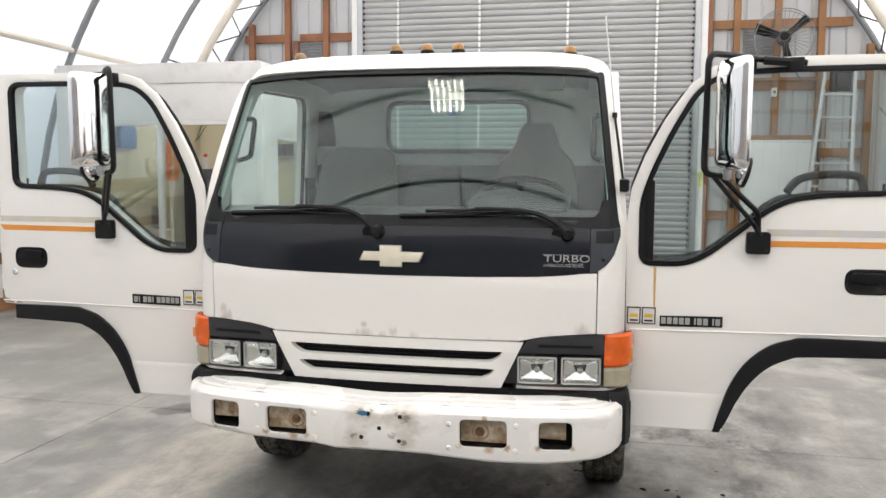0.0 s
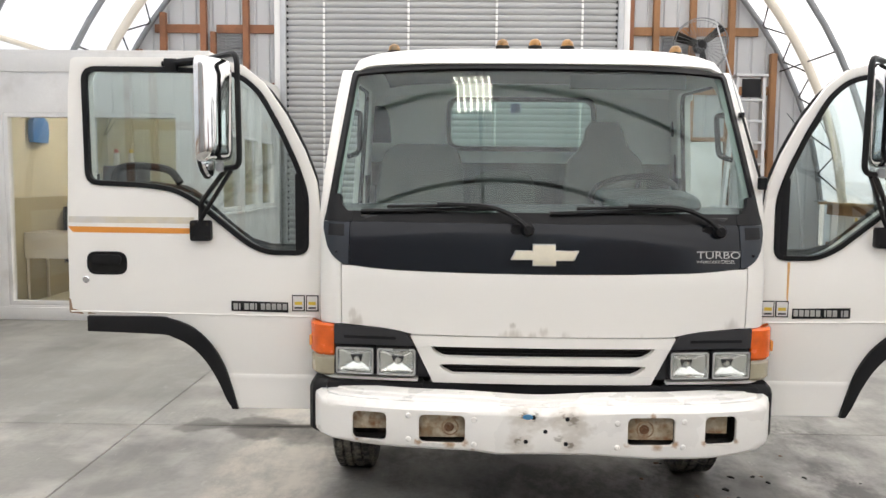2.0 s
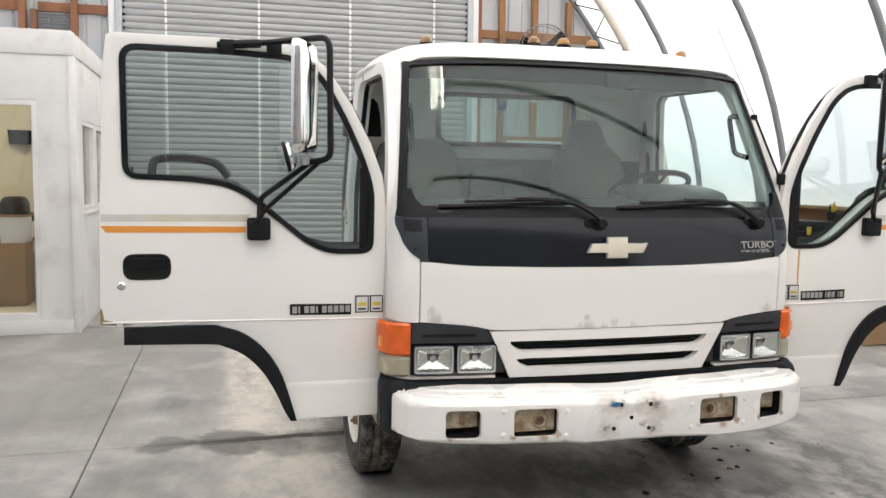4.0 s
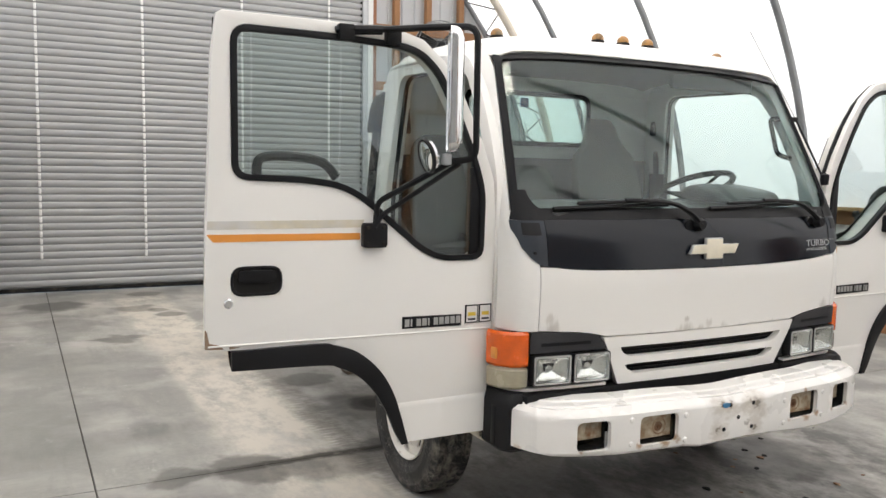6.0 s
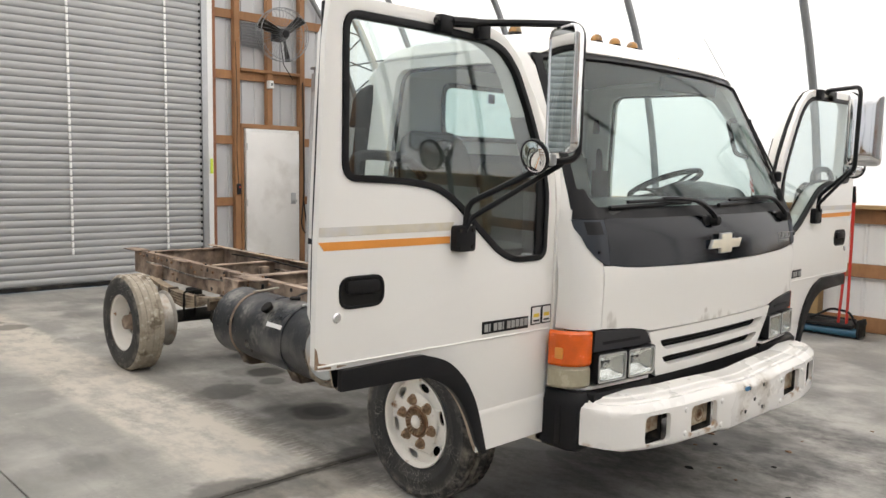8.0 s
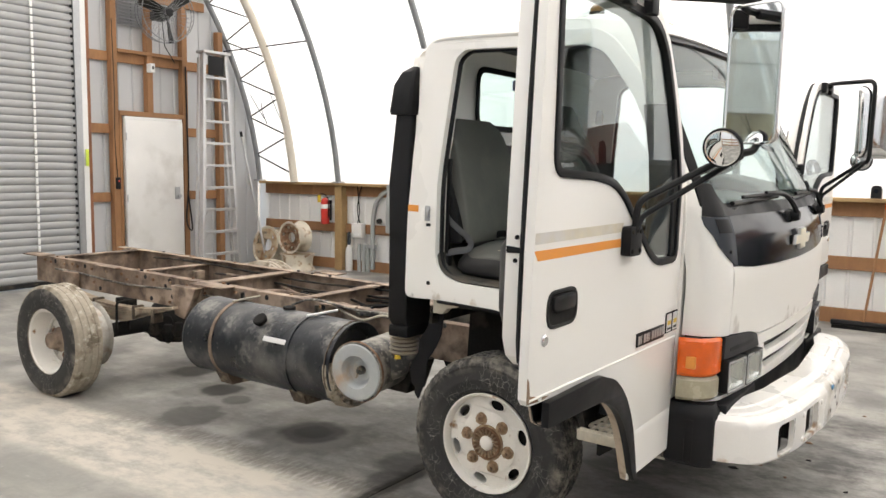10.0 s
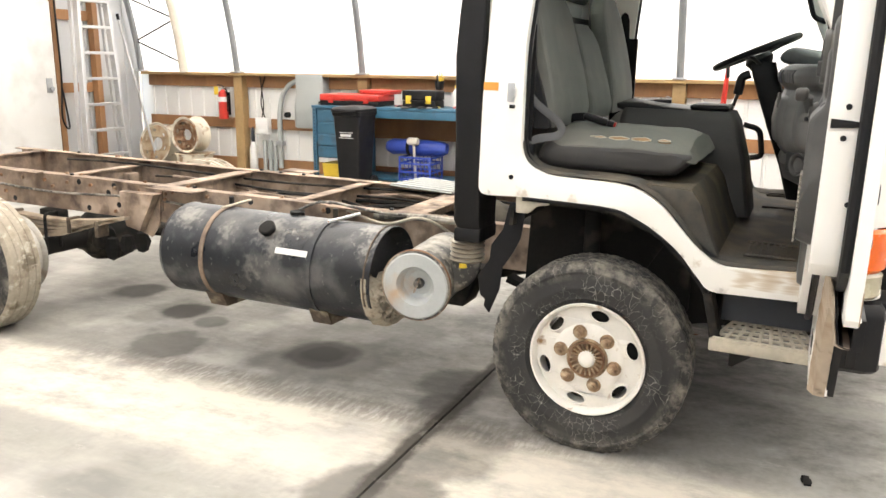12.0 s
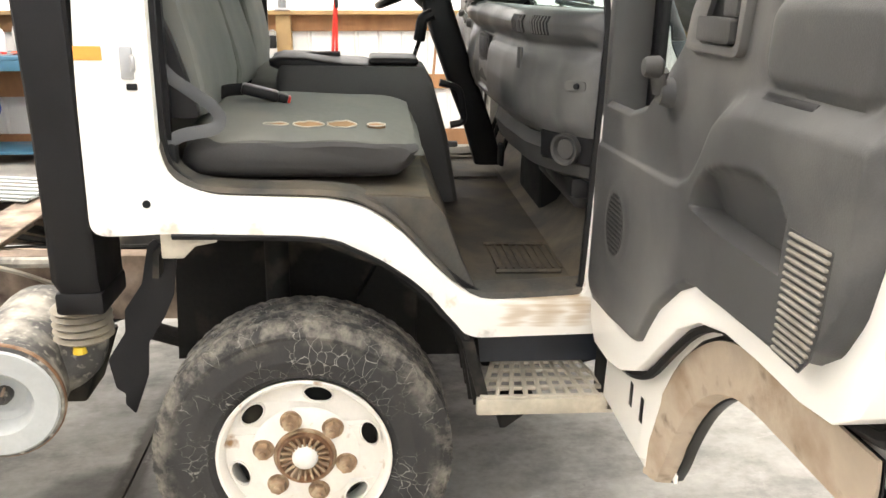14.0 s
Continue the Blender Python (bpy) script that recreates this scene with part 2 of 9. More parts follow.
def spotted(m, spots, tone, warp_scale, warp, grain=(1, 1, 1), detail=9.0, core=0.25):
    """Lays stains (x, y, z, radius, strength) with ragged edges over a material's colour."""
    nodes, links = m.node_tree.nodes, m.node_tree.links
    bsdf = nodes["Principled BSDF"]
    base = bsdf.inputs["Base Color"].links[0].from_socket
    coord, noise_tex, push = (nodes.new("ShaderNode" + k) for k in ("TexCoord", "TexNoise", "VectorMath"))
    noise_tex.inputs["Scale"].default_value, noise_tex.inputs["Detail"].default_value = warp_scale, detail
    drawn = nodes.new("ShaderNodeMapping")
    drawn.inputs["Scale"].default_value = grain
    push.operation = "MULTIPLY_ADD"
    push.inputs[1].default_value = (warp, warp, warp)
    links.new(coord.outputs["Object"], drawn.inputs["Vector"])
    links.new(drawn.outputs[0], noise_tex.inputs["Vector"])
    links.new(noise_tex.outputs["Color"], push.inputs[0])
    links.new(coord.outputs["Object"], push.inputs[2])
    for px, py, pz, rad, amount in spots:
        far, r, x = (nodes.new(k) for k in ("ShaderNodeVectorMath", "ShaderNodeMapRange", "ShaderNodeMix"))
        far.operation = "DISTANCE"
        far.inputs[1].default_value = (px + warp / 2, py + warp / 2, pz + warp / 2)
        links.new(push.outputs[0], far.inputs[0])
        r.interpolation_type = "SMOOTHSTEP"
        r.inputs["From Min"].default_value, r.inputs["From Max"].default_value = rad * core, rad
        r.inputs["To Min"].default_value, r.inputs["To Max"].default_value = amount, 0.0
        links.new(far.outputs["Value"], r.inputs["Value"])
        x.data_type = "RGBA"
        links.new(r.outputs[0], x.inputs[0])
        links.new(base, x.inputs[6])
        x.inputs[7].default_value = (*tone, 1)
        base = x.outputs[2]
    links.new(base, bsdf.inputs["Base Color"])
    return m


def concrete_material():
    """Power-trowelled concrete: cloudy tone, tyre marks, spills and fine scratches."""
    m = material("concrete", (0.315, 0.307, 0.283), 0.62, vary=0.25, scale=0.6, grain=35, bump=0.10, dirt=(0.19, 0.185, 0.175), dirt_at=0.57, dirt_scale=1.1,
                 dirt_soft=0.11, dirt2=(0.46, 0.44, 0.41), dirt2_at=0.60, dirt2_scale=1.9, rough_vary=0.15, spec=0.25)
    nodes, links = m.node_tree.nodes, m.node_tree.links
    bsdf = nodes["Principled BSDF"]
    base = bsdf.inputs["Base Color"].links[0].from_socket
    coord = nodes.new("ShaderNodeTexCoord")
    for scale, detail, lo, hi, amount, tone in (((2.2, 0.50, 1), 8, 0.50, 0.66, 0.32, (0.52, 0.485, 0.43)), ((5.0, 0.9, 1), 8, 0.55, 0.66, 0.35, (0.20, 0.195, 0.185)), ((1.5, 3.5, 1), 9, 0.57, 0.68, 0.34, (0.17, 0.165, 0.16)),
                                                ((16, 16, 16), 5, 0.66, 0.72, 0.45, (0.17, 0.16, 0.15)), ((14, 4, 1), 6, 0.62, 0.68, 0.3, (0.55, 0.53, 0.49))):
        mp, n, r, x = (nodes.new(k) for k in ("ShaderNodeMapping", "ShaderNodeTexNoise", "ShaderNodeMapRange", "ShaderNodeMix"))
        mp.inputs["Scale"].default_value = scale
        n.inputs["Scale"].default_value, n.inputs["Detail"].default_value, n.inputs["Roughness"].default_value = 1.0, detail, 0.68
        r.inputs["From Min"].default_value, r.inputs["From Max"].default_value, r.inputs["To Max"].default_value = lo, hi, amount
        x.data_type = "RGBA"
        links.new(coord.outputs["Object"], mp.inputs["Vector"])
        links.new(mp.outputs[0], n.inputs["Vector"])
        links.new(n.outputs["Fac"], r.inputs["Value"])
        links.new(r.outputs[0], x.inputs[0])
        links.new(base, x.inputs[6])
        x.inputs[7].default_value = (*tone, 1)
        base = x.outputs[2]
    # grime and painted shade under the parked truck; pale muddy wheel track beside it
    xyz = nodes.new("ShaderNodeSeparateXYZ")
    links.new(coord.outputs["Object"], xyz.inputs[0])

    def span(value, points):
        c = nodes.new("ShaderNodeFloatCurve")
        for k, (u, v) in enumerate(points):
            if k < 2:
                c.mapping.curves[0].points[k].location = (u, v)
            else:
                c.mapping.curves[0].points.new(u, v)
        c.mapping.update()
        r = nodes.new("ShaderNodeMapRange")
        r.inputs["From Min"].default_value, r.inputs["From Max"].default_value = -10.0, 10.0
        links.new(value, r.inputs["Value"])
        links.new(r.outputs[0], c.inputs["Value"])
        return c.outputs[0]

    def times(a, c, kind="MULTIPLY"):
        n = nodes.new("ShaderNodeMath")
        n.operation = kind
        for k, v in enumerate((a, c)):
            if isinstance(v, float):
                n.inputs[k].default_value = v
            else:
                links.new(v, n.inputs[k])
        return n.outputs[0]

    def cloud(scale, lo, hi, detail=8):
        mp, n, r = (nodes.new(k) for k in ("ShaderNodeMapping", "ShaderNodeTexNoise", "ShaderNodeMapRange"))
        mp.inputs["Scale"].default_value = scale
        n.inputs["Scale"].default_value, n.inputs["Detail"].default_value, n.inputs["Roughness"].default_value = 1.0, detail, 0.72
        r.inputs["From Min"].default_value, r.inputs["From Max"].default_value = lo, hi
        links.new(coord.outputs["Object"], mp.inputs["Vector"])
        links.new(mp.outputs[0], n.inputs["Vector"])
        links.new(n.outputs["Fac"], r.inputs["Value"])
        return r.outputs[0]

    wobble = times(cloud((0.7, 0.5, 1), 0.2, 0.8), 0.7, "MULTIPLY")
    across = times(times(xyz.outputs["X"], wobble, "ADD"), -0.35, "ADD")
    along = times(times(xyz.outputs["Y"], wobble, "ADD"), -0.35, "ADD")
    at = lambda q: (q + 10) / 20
    # noise-broken soiling, deepened in colour to add to the truck's weak shadow
    grime_shade = times(span(across, [(0, 0), (at(-1.55), 0), (at(-1.0), 0.75), (at(0.0), 0.8), (at(0.5), 1), (at(1.6), 1), (at(2.4), 0.3), (1, 0)]), span(along, [(0, 0.1), (at(-4.2), 0.1), (at(-2.6), 0.85), (at(-0.9), 0.8), (at(0.3), 0.85), (at(1.6), 0.55), (at(4.2), 0.32), (at(5.6), 0.1), (1, 0.1)]))
    grime_shade = times(times(grime_shade, times(cloud((1.7, 1.1, 1), 0.42, 0.56), times(cloud((5.0, 3.0, 1), 0.38, 0.56), 0.45, "ADD"))), 0.80)
    lane = times(times(xyz.outputs["X"], times(cloud((0.9, 0.6, 1), 0.2, 0.8), 0.16), "ADD"), -0.08, "ADD")
    track = times(span(lane, [(0, 0), (at(-2.0), 0), (at(-1.68), 0.4), (at(-1.54), 1), (at(-1.15), 1), (at(-0.98), 0), (1, 0)]), span(along, [(0, 0), (at(-2.2), 0.2), (at(-0.6), 0.8), (at(6.0), 1), (at(7.5), 0.5), (1, 0)]))
    track = times(times(track, times(cloud((2.0, 1.2, 1), 0.32, 0.52), times(cloud((7.0, 3.6, 1), 0.36, 0.60), 0.35, "ADD"))), 0.95)
    # a muddy tread mark beside the front wheel

    def band(value, centre, half, soft):
        r = nodes.new("ShaderNodeMapRange")
        r.inputs["From Min"].default_value, r.inputs["From Max"].default_value = half, half + soft
        r.inputs["To Min"].default_value, r.inputs["To Max"].default_value = 1.0, 0.0
        links.new(times(times(value, -centre, "ADD"), 0.0, "ABSOLUTE"), r.inputs["Value"])
        return r.outputs[0]

    tread = times(times(band(lane, -1.0, 0.06, 0.08), band(xyz.outputs["Y"], 1.3, 0.9, 1.0)), times(cloud((10.0, 40.0, 1), 0.42, 0.54), 0.5))
    seam = times(times(band(times(xyz.outputs["Y"], times(cloud((3.0, 3.0, 1), 0.3, 0.7), 0.05), "ADD"), 0.645, 0.030, 0.030), band(xyz.outputs["X"], -0.95, 0.65, 0.6)), times(cloud((6.0, 9.0, 1), 0.26, 0.44), 0.85))
    for mask, tone in ((grime_shade, (0.105, 0.10, 0.095)), (track, (0.53, 0.49, 0.425)), (tread, (0.11, 0.095, 0.075)), (seam, (0.028, 0.023, 0.017))):
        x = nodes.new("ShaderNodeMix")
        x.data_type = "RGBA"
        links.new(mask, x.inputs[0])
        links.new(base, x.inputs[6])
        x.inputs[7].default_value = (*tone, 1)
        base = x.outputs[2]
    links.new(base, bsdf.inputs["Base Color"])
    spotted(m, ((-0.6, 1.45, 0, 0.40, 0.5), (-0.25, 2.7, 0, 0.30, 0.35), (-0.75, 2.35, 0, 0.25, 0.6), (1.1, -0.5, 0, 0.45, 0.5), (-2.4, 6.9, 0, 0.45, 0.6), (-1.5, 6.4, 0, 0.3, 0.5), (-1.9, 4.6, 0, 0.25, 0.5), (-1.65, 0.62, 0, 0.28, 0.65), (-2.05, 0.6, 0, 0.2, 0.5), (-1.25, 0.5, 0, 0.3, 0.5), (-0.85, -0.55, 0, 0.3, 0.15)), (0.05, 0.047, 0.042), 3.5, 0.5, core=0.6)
    spotted(m, ((-4.2, 3.2, 0, 2.3, 0.6), (-3.7, 6.0, 0, 1.7, 0.5), (-2.9, 1.6, 0, 1.5, 0.55), (-2.4, 3.6, 0, 1.0, 0.5), (-4.2, 0.6, 0, 1.3, 0.3)), (0.20, 0.197, 0.18), 2.0, 1.2)
    return m


def tyre_material():
    """Dark worn rubber with fine pale cracks."""
    m = material("tyre_rubber", (0.030, 0.0295, 0.029), 0.85, vary=0.2, scale=6, grain=90, bump=0.35, dirt=(0.055, 0.053, 0.050), dirt_at=0.62, dirt_scale=5, dirt_soft=0.16)
    nodes, links = m.node_tree.nodes, m.node_tree.links
    bsdf = nodes["Principled BSDF"]
    base = bsdf.inputs["Base Color"].links[0].from_socket
    coord, xyz, angle, wide, radius, polar, wave, bend, crack, line, patch, keep, both_of, x = (nodes.new("ShaderNode" + k) for k in ("TexCoord", "SeparateXYZ", "Math", "Math", "VectorMath", "CombineXYZ", "TexNoise", "VectorMath", "TexVoronoi", "MapRange", "TexNoise", "MapRange", "Math", "Mix"))
    links.new(coord.outputs["Object"], xyz.inputs[0])
    angle.operation, wide.operation, radius.operation = "ARCTAN2", "MULTIPLY", "LENGTH"
    links.new(xyz.outputs["Y"], angle.inputs[0])
    links.new(xyz.outputs["Z"], angle.inputs[1])
    links.new(angle.outputs[0], wide.inputs[0])
    wide.inputs[1].default_value = 0.40
    links.new(coord.outputs["Object"], radius.inputs[0])
    links.new(wide.outputs[0], polar.inputs["X"])
    links.new(radius.outputs["Value"], polar.inputs["Y"])
    links.new(xyz.outputs["X"], polar.inputs["Z"])
    wave.inputs["Scale"].default_value, wave.inputs["Detail"].default_value = 14.0, 3.0
    links.new(polar.outputs[0], wave.inputs["Vector"])
    bend.operation = "MULTIPLY_ADD"
    bend.inputs[1].default_value = (0.06, 0.05, 0.05)
    links.new(wave.outputs["Color"], bend.inputs[0])
    links.new(polar.outputs[0], bend.inputs[2])
    crack.feature = "DISTANCE_TO_EDGE"
    crack.inputs["Scale"].default_value = 27.0
    links.new(bend.outputs[0], crack.inputs["Vector"])
    line.inputs["From Min"].default_value, line.inputs["From Max"].default_value = 0.004, 0.022
    line.inputs["To Min"].default_value, line.inputs["To Max"].default_value = 0.95, 0.0
    links.new(crack.outputs["Distance"], line.inputs["Value"])
    patch.inputs["Scale"].default_value, patch.inputs["Detail"].default_value = 13.0, 4.0
    links.new(coord.outputs["Object"], patch.inputs["Vector"])
    keep.inputs["From Min"].default_value, keep.inputs["From Max"].default_value = 0.47, 0.62
    links.new(patch.outputs["Fac"], keep.inputs["Value"])
    both_of.operation = "MULTIPLY"
    links.new(line.outputs[0], both_of.inputs[0])
    links.new(keep.outputs[0], both_of.inputs[1])
    x.data_type = "RGBA"
    links.new(both_of.outputs[0], x.inputs[0])
    links.new(base, x.inputs[6])
    x.inputs[7].default_value = (0.30, 0.29, 0.265, 1)
    links.new(x.outputs[2], bsdf.inputs["Base Color"])
    # dust rubbed into the shoulders
    rim_dust, speck, on, mult, y = (nodes.new("ShaderNode" + k) for k in ("MapRange", "TexNoise", "MapRange", "Math", "Mix"))
    rim_dust.inputs["From Min"].default_value, rim_dust.inputs["From Max"].default_value = 0.332, 0.384
    links.new(radius.outputs["Value"], rim_dust.inputs["Value"])
    speck.inputs["Scale"].default_value, speck.inputs["Detail"].default_value, speck.inputs["Roughness"].default_value = 16.0, 8.0, 0.7
    links.new(coord.outputs["Object"], speck.inputs["Vector"])
    on.inputs["From Min"].default_value, on.inputs["From Max"].default_value, on.inputs["To Max"].default_value = 0.44, 0.66, 0.75
    links.new(speck.outputs["Fac"], on.inputs["Value"])
    mult.operation = "MULTIPLY"
    links.new(rim_dust.outputs[0], mult.inputs[0])
    links.new(on.outputs[0], mult.inputs[1])
    y.data_type = "RGBA"
    links.new(mult.outputs[0], y.inputs[0])
    links.new(x.outputs[2], y.inputs[6])
    y.inputs[7].default_value = (0.31, 0.285, 0.24, 1)
    links.new(y.outputs[2], bsdf.inputs["Base Color"])
    return m


M_WHITE = material("truck_white", (0.86, 0.84, 0.795), 0.34, vary=0.0, scale=0.8, grain=160, bump=0.02, coat=0.25)
M_HOOD = spotted(material("hood_white", (0.86, 0.84, 0.795), 0.40, vary=0.0, scale=0.8, grain=160, bump=0.02, coat=0.12),
                 ((-0.12, -1.03, 0.94, 0.05, 0.42), (-0.17, -1.03, 0.945, 0.035, 0.3), (-0.05, -1.03, 0.94, 0.04, 0.35), (0.10, -1.03, 0.94, 0.04, 0.3), (0.2, -1.03, 0.94, 0.03, 0.25), (-0.33, -1.02, 0.94, 0.03, 0.2), (0.42, -1.02, 0.94, 0.03, 0.2),
                  (-0.82, -0.98, 0.99, 0.05, 0.4), (-0.83, -0.98, 1.04, 0.03, 0.3), (0.82, -0.98, 0.99, 0.05, 0.35), (-0.13, -1.03, 0.995, 0.022, 0.4), (0.0, -1.03, 0.97, 0.03, 0.3)), (0.24, 0.19, 0.12), 40.0, 0.06, (1, 1, 0.12), 5.0)
M_SIDE = spotted(spotted(spotted(material("cab_side_white", (0.86, 0.84, 0.795), 0.34, vary=0.0, scale=1.5, grain=160, bump=0.02, coat=0.2),
                                 ((-0.99, -0.52, 0.775, 0.05, 0.6), (-0.99, -0.60, 0.785, 0.06, 0.7), (-0.99, -0.68, 0.78, 0.05, 0.65), (-0.96, -0.56, 0.80, 0.06, 0.7), (-0.96, -0.66, 0.805, 0.06, 0.8)), (0.45, 0.31, 0.16), 30.0, 0.10, (1, 0.10, 2.2), 6.0),
                         ((-0.99, -0.36, 0.80, 0.025, 0.4), (-0.99, 0.10, 0.985, 0.03, 0.4), (-0.99, 0.30, 0.985, 0.04, 0.5)), (0.38, 0.27, 0.14), 50.0, 0.06),
                 ((-0.99, -0.45, 0.71, 0.03, 0.4), (-0.99, -0.30, 0.82, 0.02, 0.5), (-0.99, -0.2, 0.90, 0.02, 0.5), (-0.99, -0.05, 0.965, 0.02, 0.5), (-0.99, 0.2, 0.975, 0.02, 0.5), (-0.99, 0.44, 0.98, 0.02, 0.5)), (0.10, 0.085, 0.065), 60.0, 0.04)
M_BUMPER = spotted(spotted(spotted(material("bumper_white", (0.84, 0.82, 0.78), 0.30, vary=0.03, scale=4, grain=120, bump=0.05, coat=0.3),
                                   ((-0.10, -1.22, 0.66, 0.08, 0.5), (0.10, -1.22, 0.65, 0.09, 0.5), (-0.11, -1.22, 0.55, 0.07, 0.45), (0.10, -1.22, 0.545, 0.07, 0.45), (0.15, -1.22, 0.60, 0.06, 0.35), (-0.04, -1.22, 0.63, 0.06, 0.4), (0.03, -1.22, 0.64, 0.05, 0.4)), (0.42, 0.36, 0.28), 26.0, 0.10, (1, 1, 1.6), 6.0),
                           ((-0.095, -1.22, 0.665, 0.025, 0.9), (-0.05, -1.22, 0.655, 0.02, 0.7), (0.11, -1.22, 0.645, 0.035, 0.75), (0.07, -1.22, 0.66, 0.02, 0.7), (-0.12, -1.22, 0.555, 0.02, 0.7), (0.10, -1.22, 0.54, 0.02, 0.8), (0.05, -1.22, 0.565, 0.02, 0.6)), (0.17, 0.13, 0.09), 45.0, 0.06, (1, 1, 2.0), 7.0),
                   ((-0.53, -1.2, 0.535, 0.02, 0.8), (-0.40, -1.2, 0.532, 0.03, 0.8), (-0.335, -1.2, 0.54, 0.025, 0.8), (0.335, -1.2, 0.54, 0.02, 0.8), (0.44, -1.2, 0.66, 0.018, 0.7), (0.46, -1.2, 0.532, 0.03, 0.7), (0.535, -1.2, 0.54, 0.02, 0.8), (-0.79, -1.16, 0.54, 0.02, 0.7), (0.66, -1.18, 0.545, 0.02, 0.7), (0.8, -1.16, 0.545, 0.018, 0.7), (-0.30, -1.21, 0.50, 0.02, 0.6), (-0.98, -1.0, 0.53, 0.03, 0.6)), (0.38, 0.20, 0.07), 60.0, 0.03, (1, 1, 1), 5.0)
M_BLACK = material("black_plastic", (0.012, 0.012, 0.013), 0.45, vary=0.25, scale=6, grain=200, bump=0.06, spec=0.2)
M_CAP = material("faded_blue_black", (0.022, 0.028, 0.038), 0.5, vary=0.2, scale=8, grain=180, bump=0.06)
M_GLOSS = material("gloss_black", (0.010, 0.012, 0.016), 0.13, vary=0.06, scale=3, grain=120, bump=0.01, coat=0.1, rough_vary=0.05, spec=0.25)
M_DUST = material("dusty_black", (0.016, 0.015, 0.014), 0.8, vary=0.4, scale=5, grain=70, bump=0.3, dirt=(0.085, 0.075, 0.058), dirt_at=0.64, dirt_scale=6, spec=0.2)
M_GREY = material("bezel_grey", (0.038, 0.038, 0.041), 0.5, vary=0.15, scale=5, grain=160, bump=0.06, spec=0.3)
M_TRIM = material("door_trim_grey", (0.068, 0.068, 0.068), 0.50, vary=0.22, scale=3, grain=420, bump=0.12, dirt=(0.15, 0.146, 0.138), dirt_at=0.60, dirt_scale=3.0, dirt_soft=0.14, spec=0.3)
M_CLOTH = material("seat_cloth", (0.145, 0.149, 0.135), 0.9, vary=0.10, scale=5, grain=60, bump=0.02, dirt=(0.18, 0.176, 0.155), dirt_at=0.62, dirt_scale=4, spec=0.2)
M_VINYL = material("seat_side_vinyl", (0.055, 0.054, 0.053), 0.6, vary=0.2, scale=5, grain=200, bump=0.1, spec=0.3)
M_RISER = material("riser_grey", (0.070, 0.068, 0.062), 0.75, vary=0.3, scale=6, grain=120, bump=0.25, dirt=(0.13, 0.11, 0.085), dirt_at=0.58, dirt_scale=7, dirt_soft=0.14, spec=0.2)
M_MAT = material("rubber_floor", (0.072, 0.067, 0.057), 0.7, vary=0.35, scale=6, grain=120, bump=0.25, dirt=(0.145, 0.115, 0.08), dirt_at=0.54, dirt_scale=7, dirt_soft=0.14, spec=0.2)
M_DASH = material("dash_grey", (0.060, 0.061, 0.062), 0.40, vary=0.18, scale=4, grain=240, bump=0.12, dirt=(0.12, 0.118, 0.113), dirt_at=0.62, dirt_scale=4)
M_NUT = material("rusty_nut", (0.29, 0.185, 0.11), 0.8, vary=0.35, scale=20, grain=90, bump=0.4, dirt=(0.46, 0.36, 0.24), dirt_at=0.58, dirt_scale=26)
M_LINER = material("headliner_grey", (0.105, 0.10, 0.095), 0.85, vary=0.06, scale=3, grain=300, bump=0.1, spec=0.3)
M_TYRE = tyre_material()
M_TYRE_PALE = material("dusty_tyre_tread", (0.37, 0.325, 0.26), 0.9, vary=0.25, scale=9, grain=60, bump=0.5, dirt=(0.16, 0.13, 0.095), dirt_at=0.57, dirt_scale=9, dirt_soft=0.08, dirt2=(0.48, 0.44, 0.37), dirt2_at=0.62, dirt2_scale=26)
M_RIM = material("rim_white", (0.80, 0.77, 0.71), 0.5, vary=0.08, scale=6, grain=80, bump=0.15, dirt=(0.33, 0.19, 0.09), dirt_at=0.70, dirt_scale=14, dirt_soft=0.05)
M_RIM_RUSTY = material("rim_stained", (0.52, 0.42, 0.29), 0.7, vary=0.2, scale=6, grain=60, bump=0.2, dirt=(0.25, 0.13, 0.06), dirt_at=0.55, dirt_scale=6)
M_RIM_CREAM = material("rim_cream", (0.66, 0.60, 0.49), 0.6, vary=0.15, scale=6, grain=60, bump=0.2, dirt=(0.30, 0.18, 0.09), dirt_at=0.60, dirt_scale=9, dirt_soft=0.06)
M_RIM_DULL = material("rim_grey", (0.42, 0.40, 0.36), 0.45, metal=0.4, vary=0.2, scale=6, grain=60, bump=0.2, dirt=(0.22, 0.13, 0.07), dirt_at=0.64, dirt_scale=8)
M_RUST = material("rust", (0.20, 0.10, 0.05), 0.85, vary=0.4, scale=12, grain=90, bump=0.5, dirt=(0.36, 0.28, 0.20), dirt_at=0.60, dirt_scale=14)
M_FRAME = material("weathered_frame_steel", (0.235, 0.17, 0.125), 0.85, vary=0.35, scale=5, grain=60, bump=0.5, dirt=(0.46, 0.36, 0.28), dirt_at=0.56, dirt_scale=4, dirt2=(0.075, 0.05, 0.038), dirt2_at=0.58, dirt2_scale=9)
M_SPRING = material("dusty_spring", (0.37, 0.30, 0.22), 0.9, vary=0.25, scale=9, grain=60, bump=0.4, dirt=(0.17, 0.12, 0.085), dirt_at=0.60, dirt_scale=8)
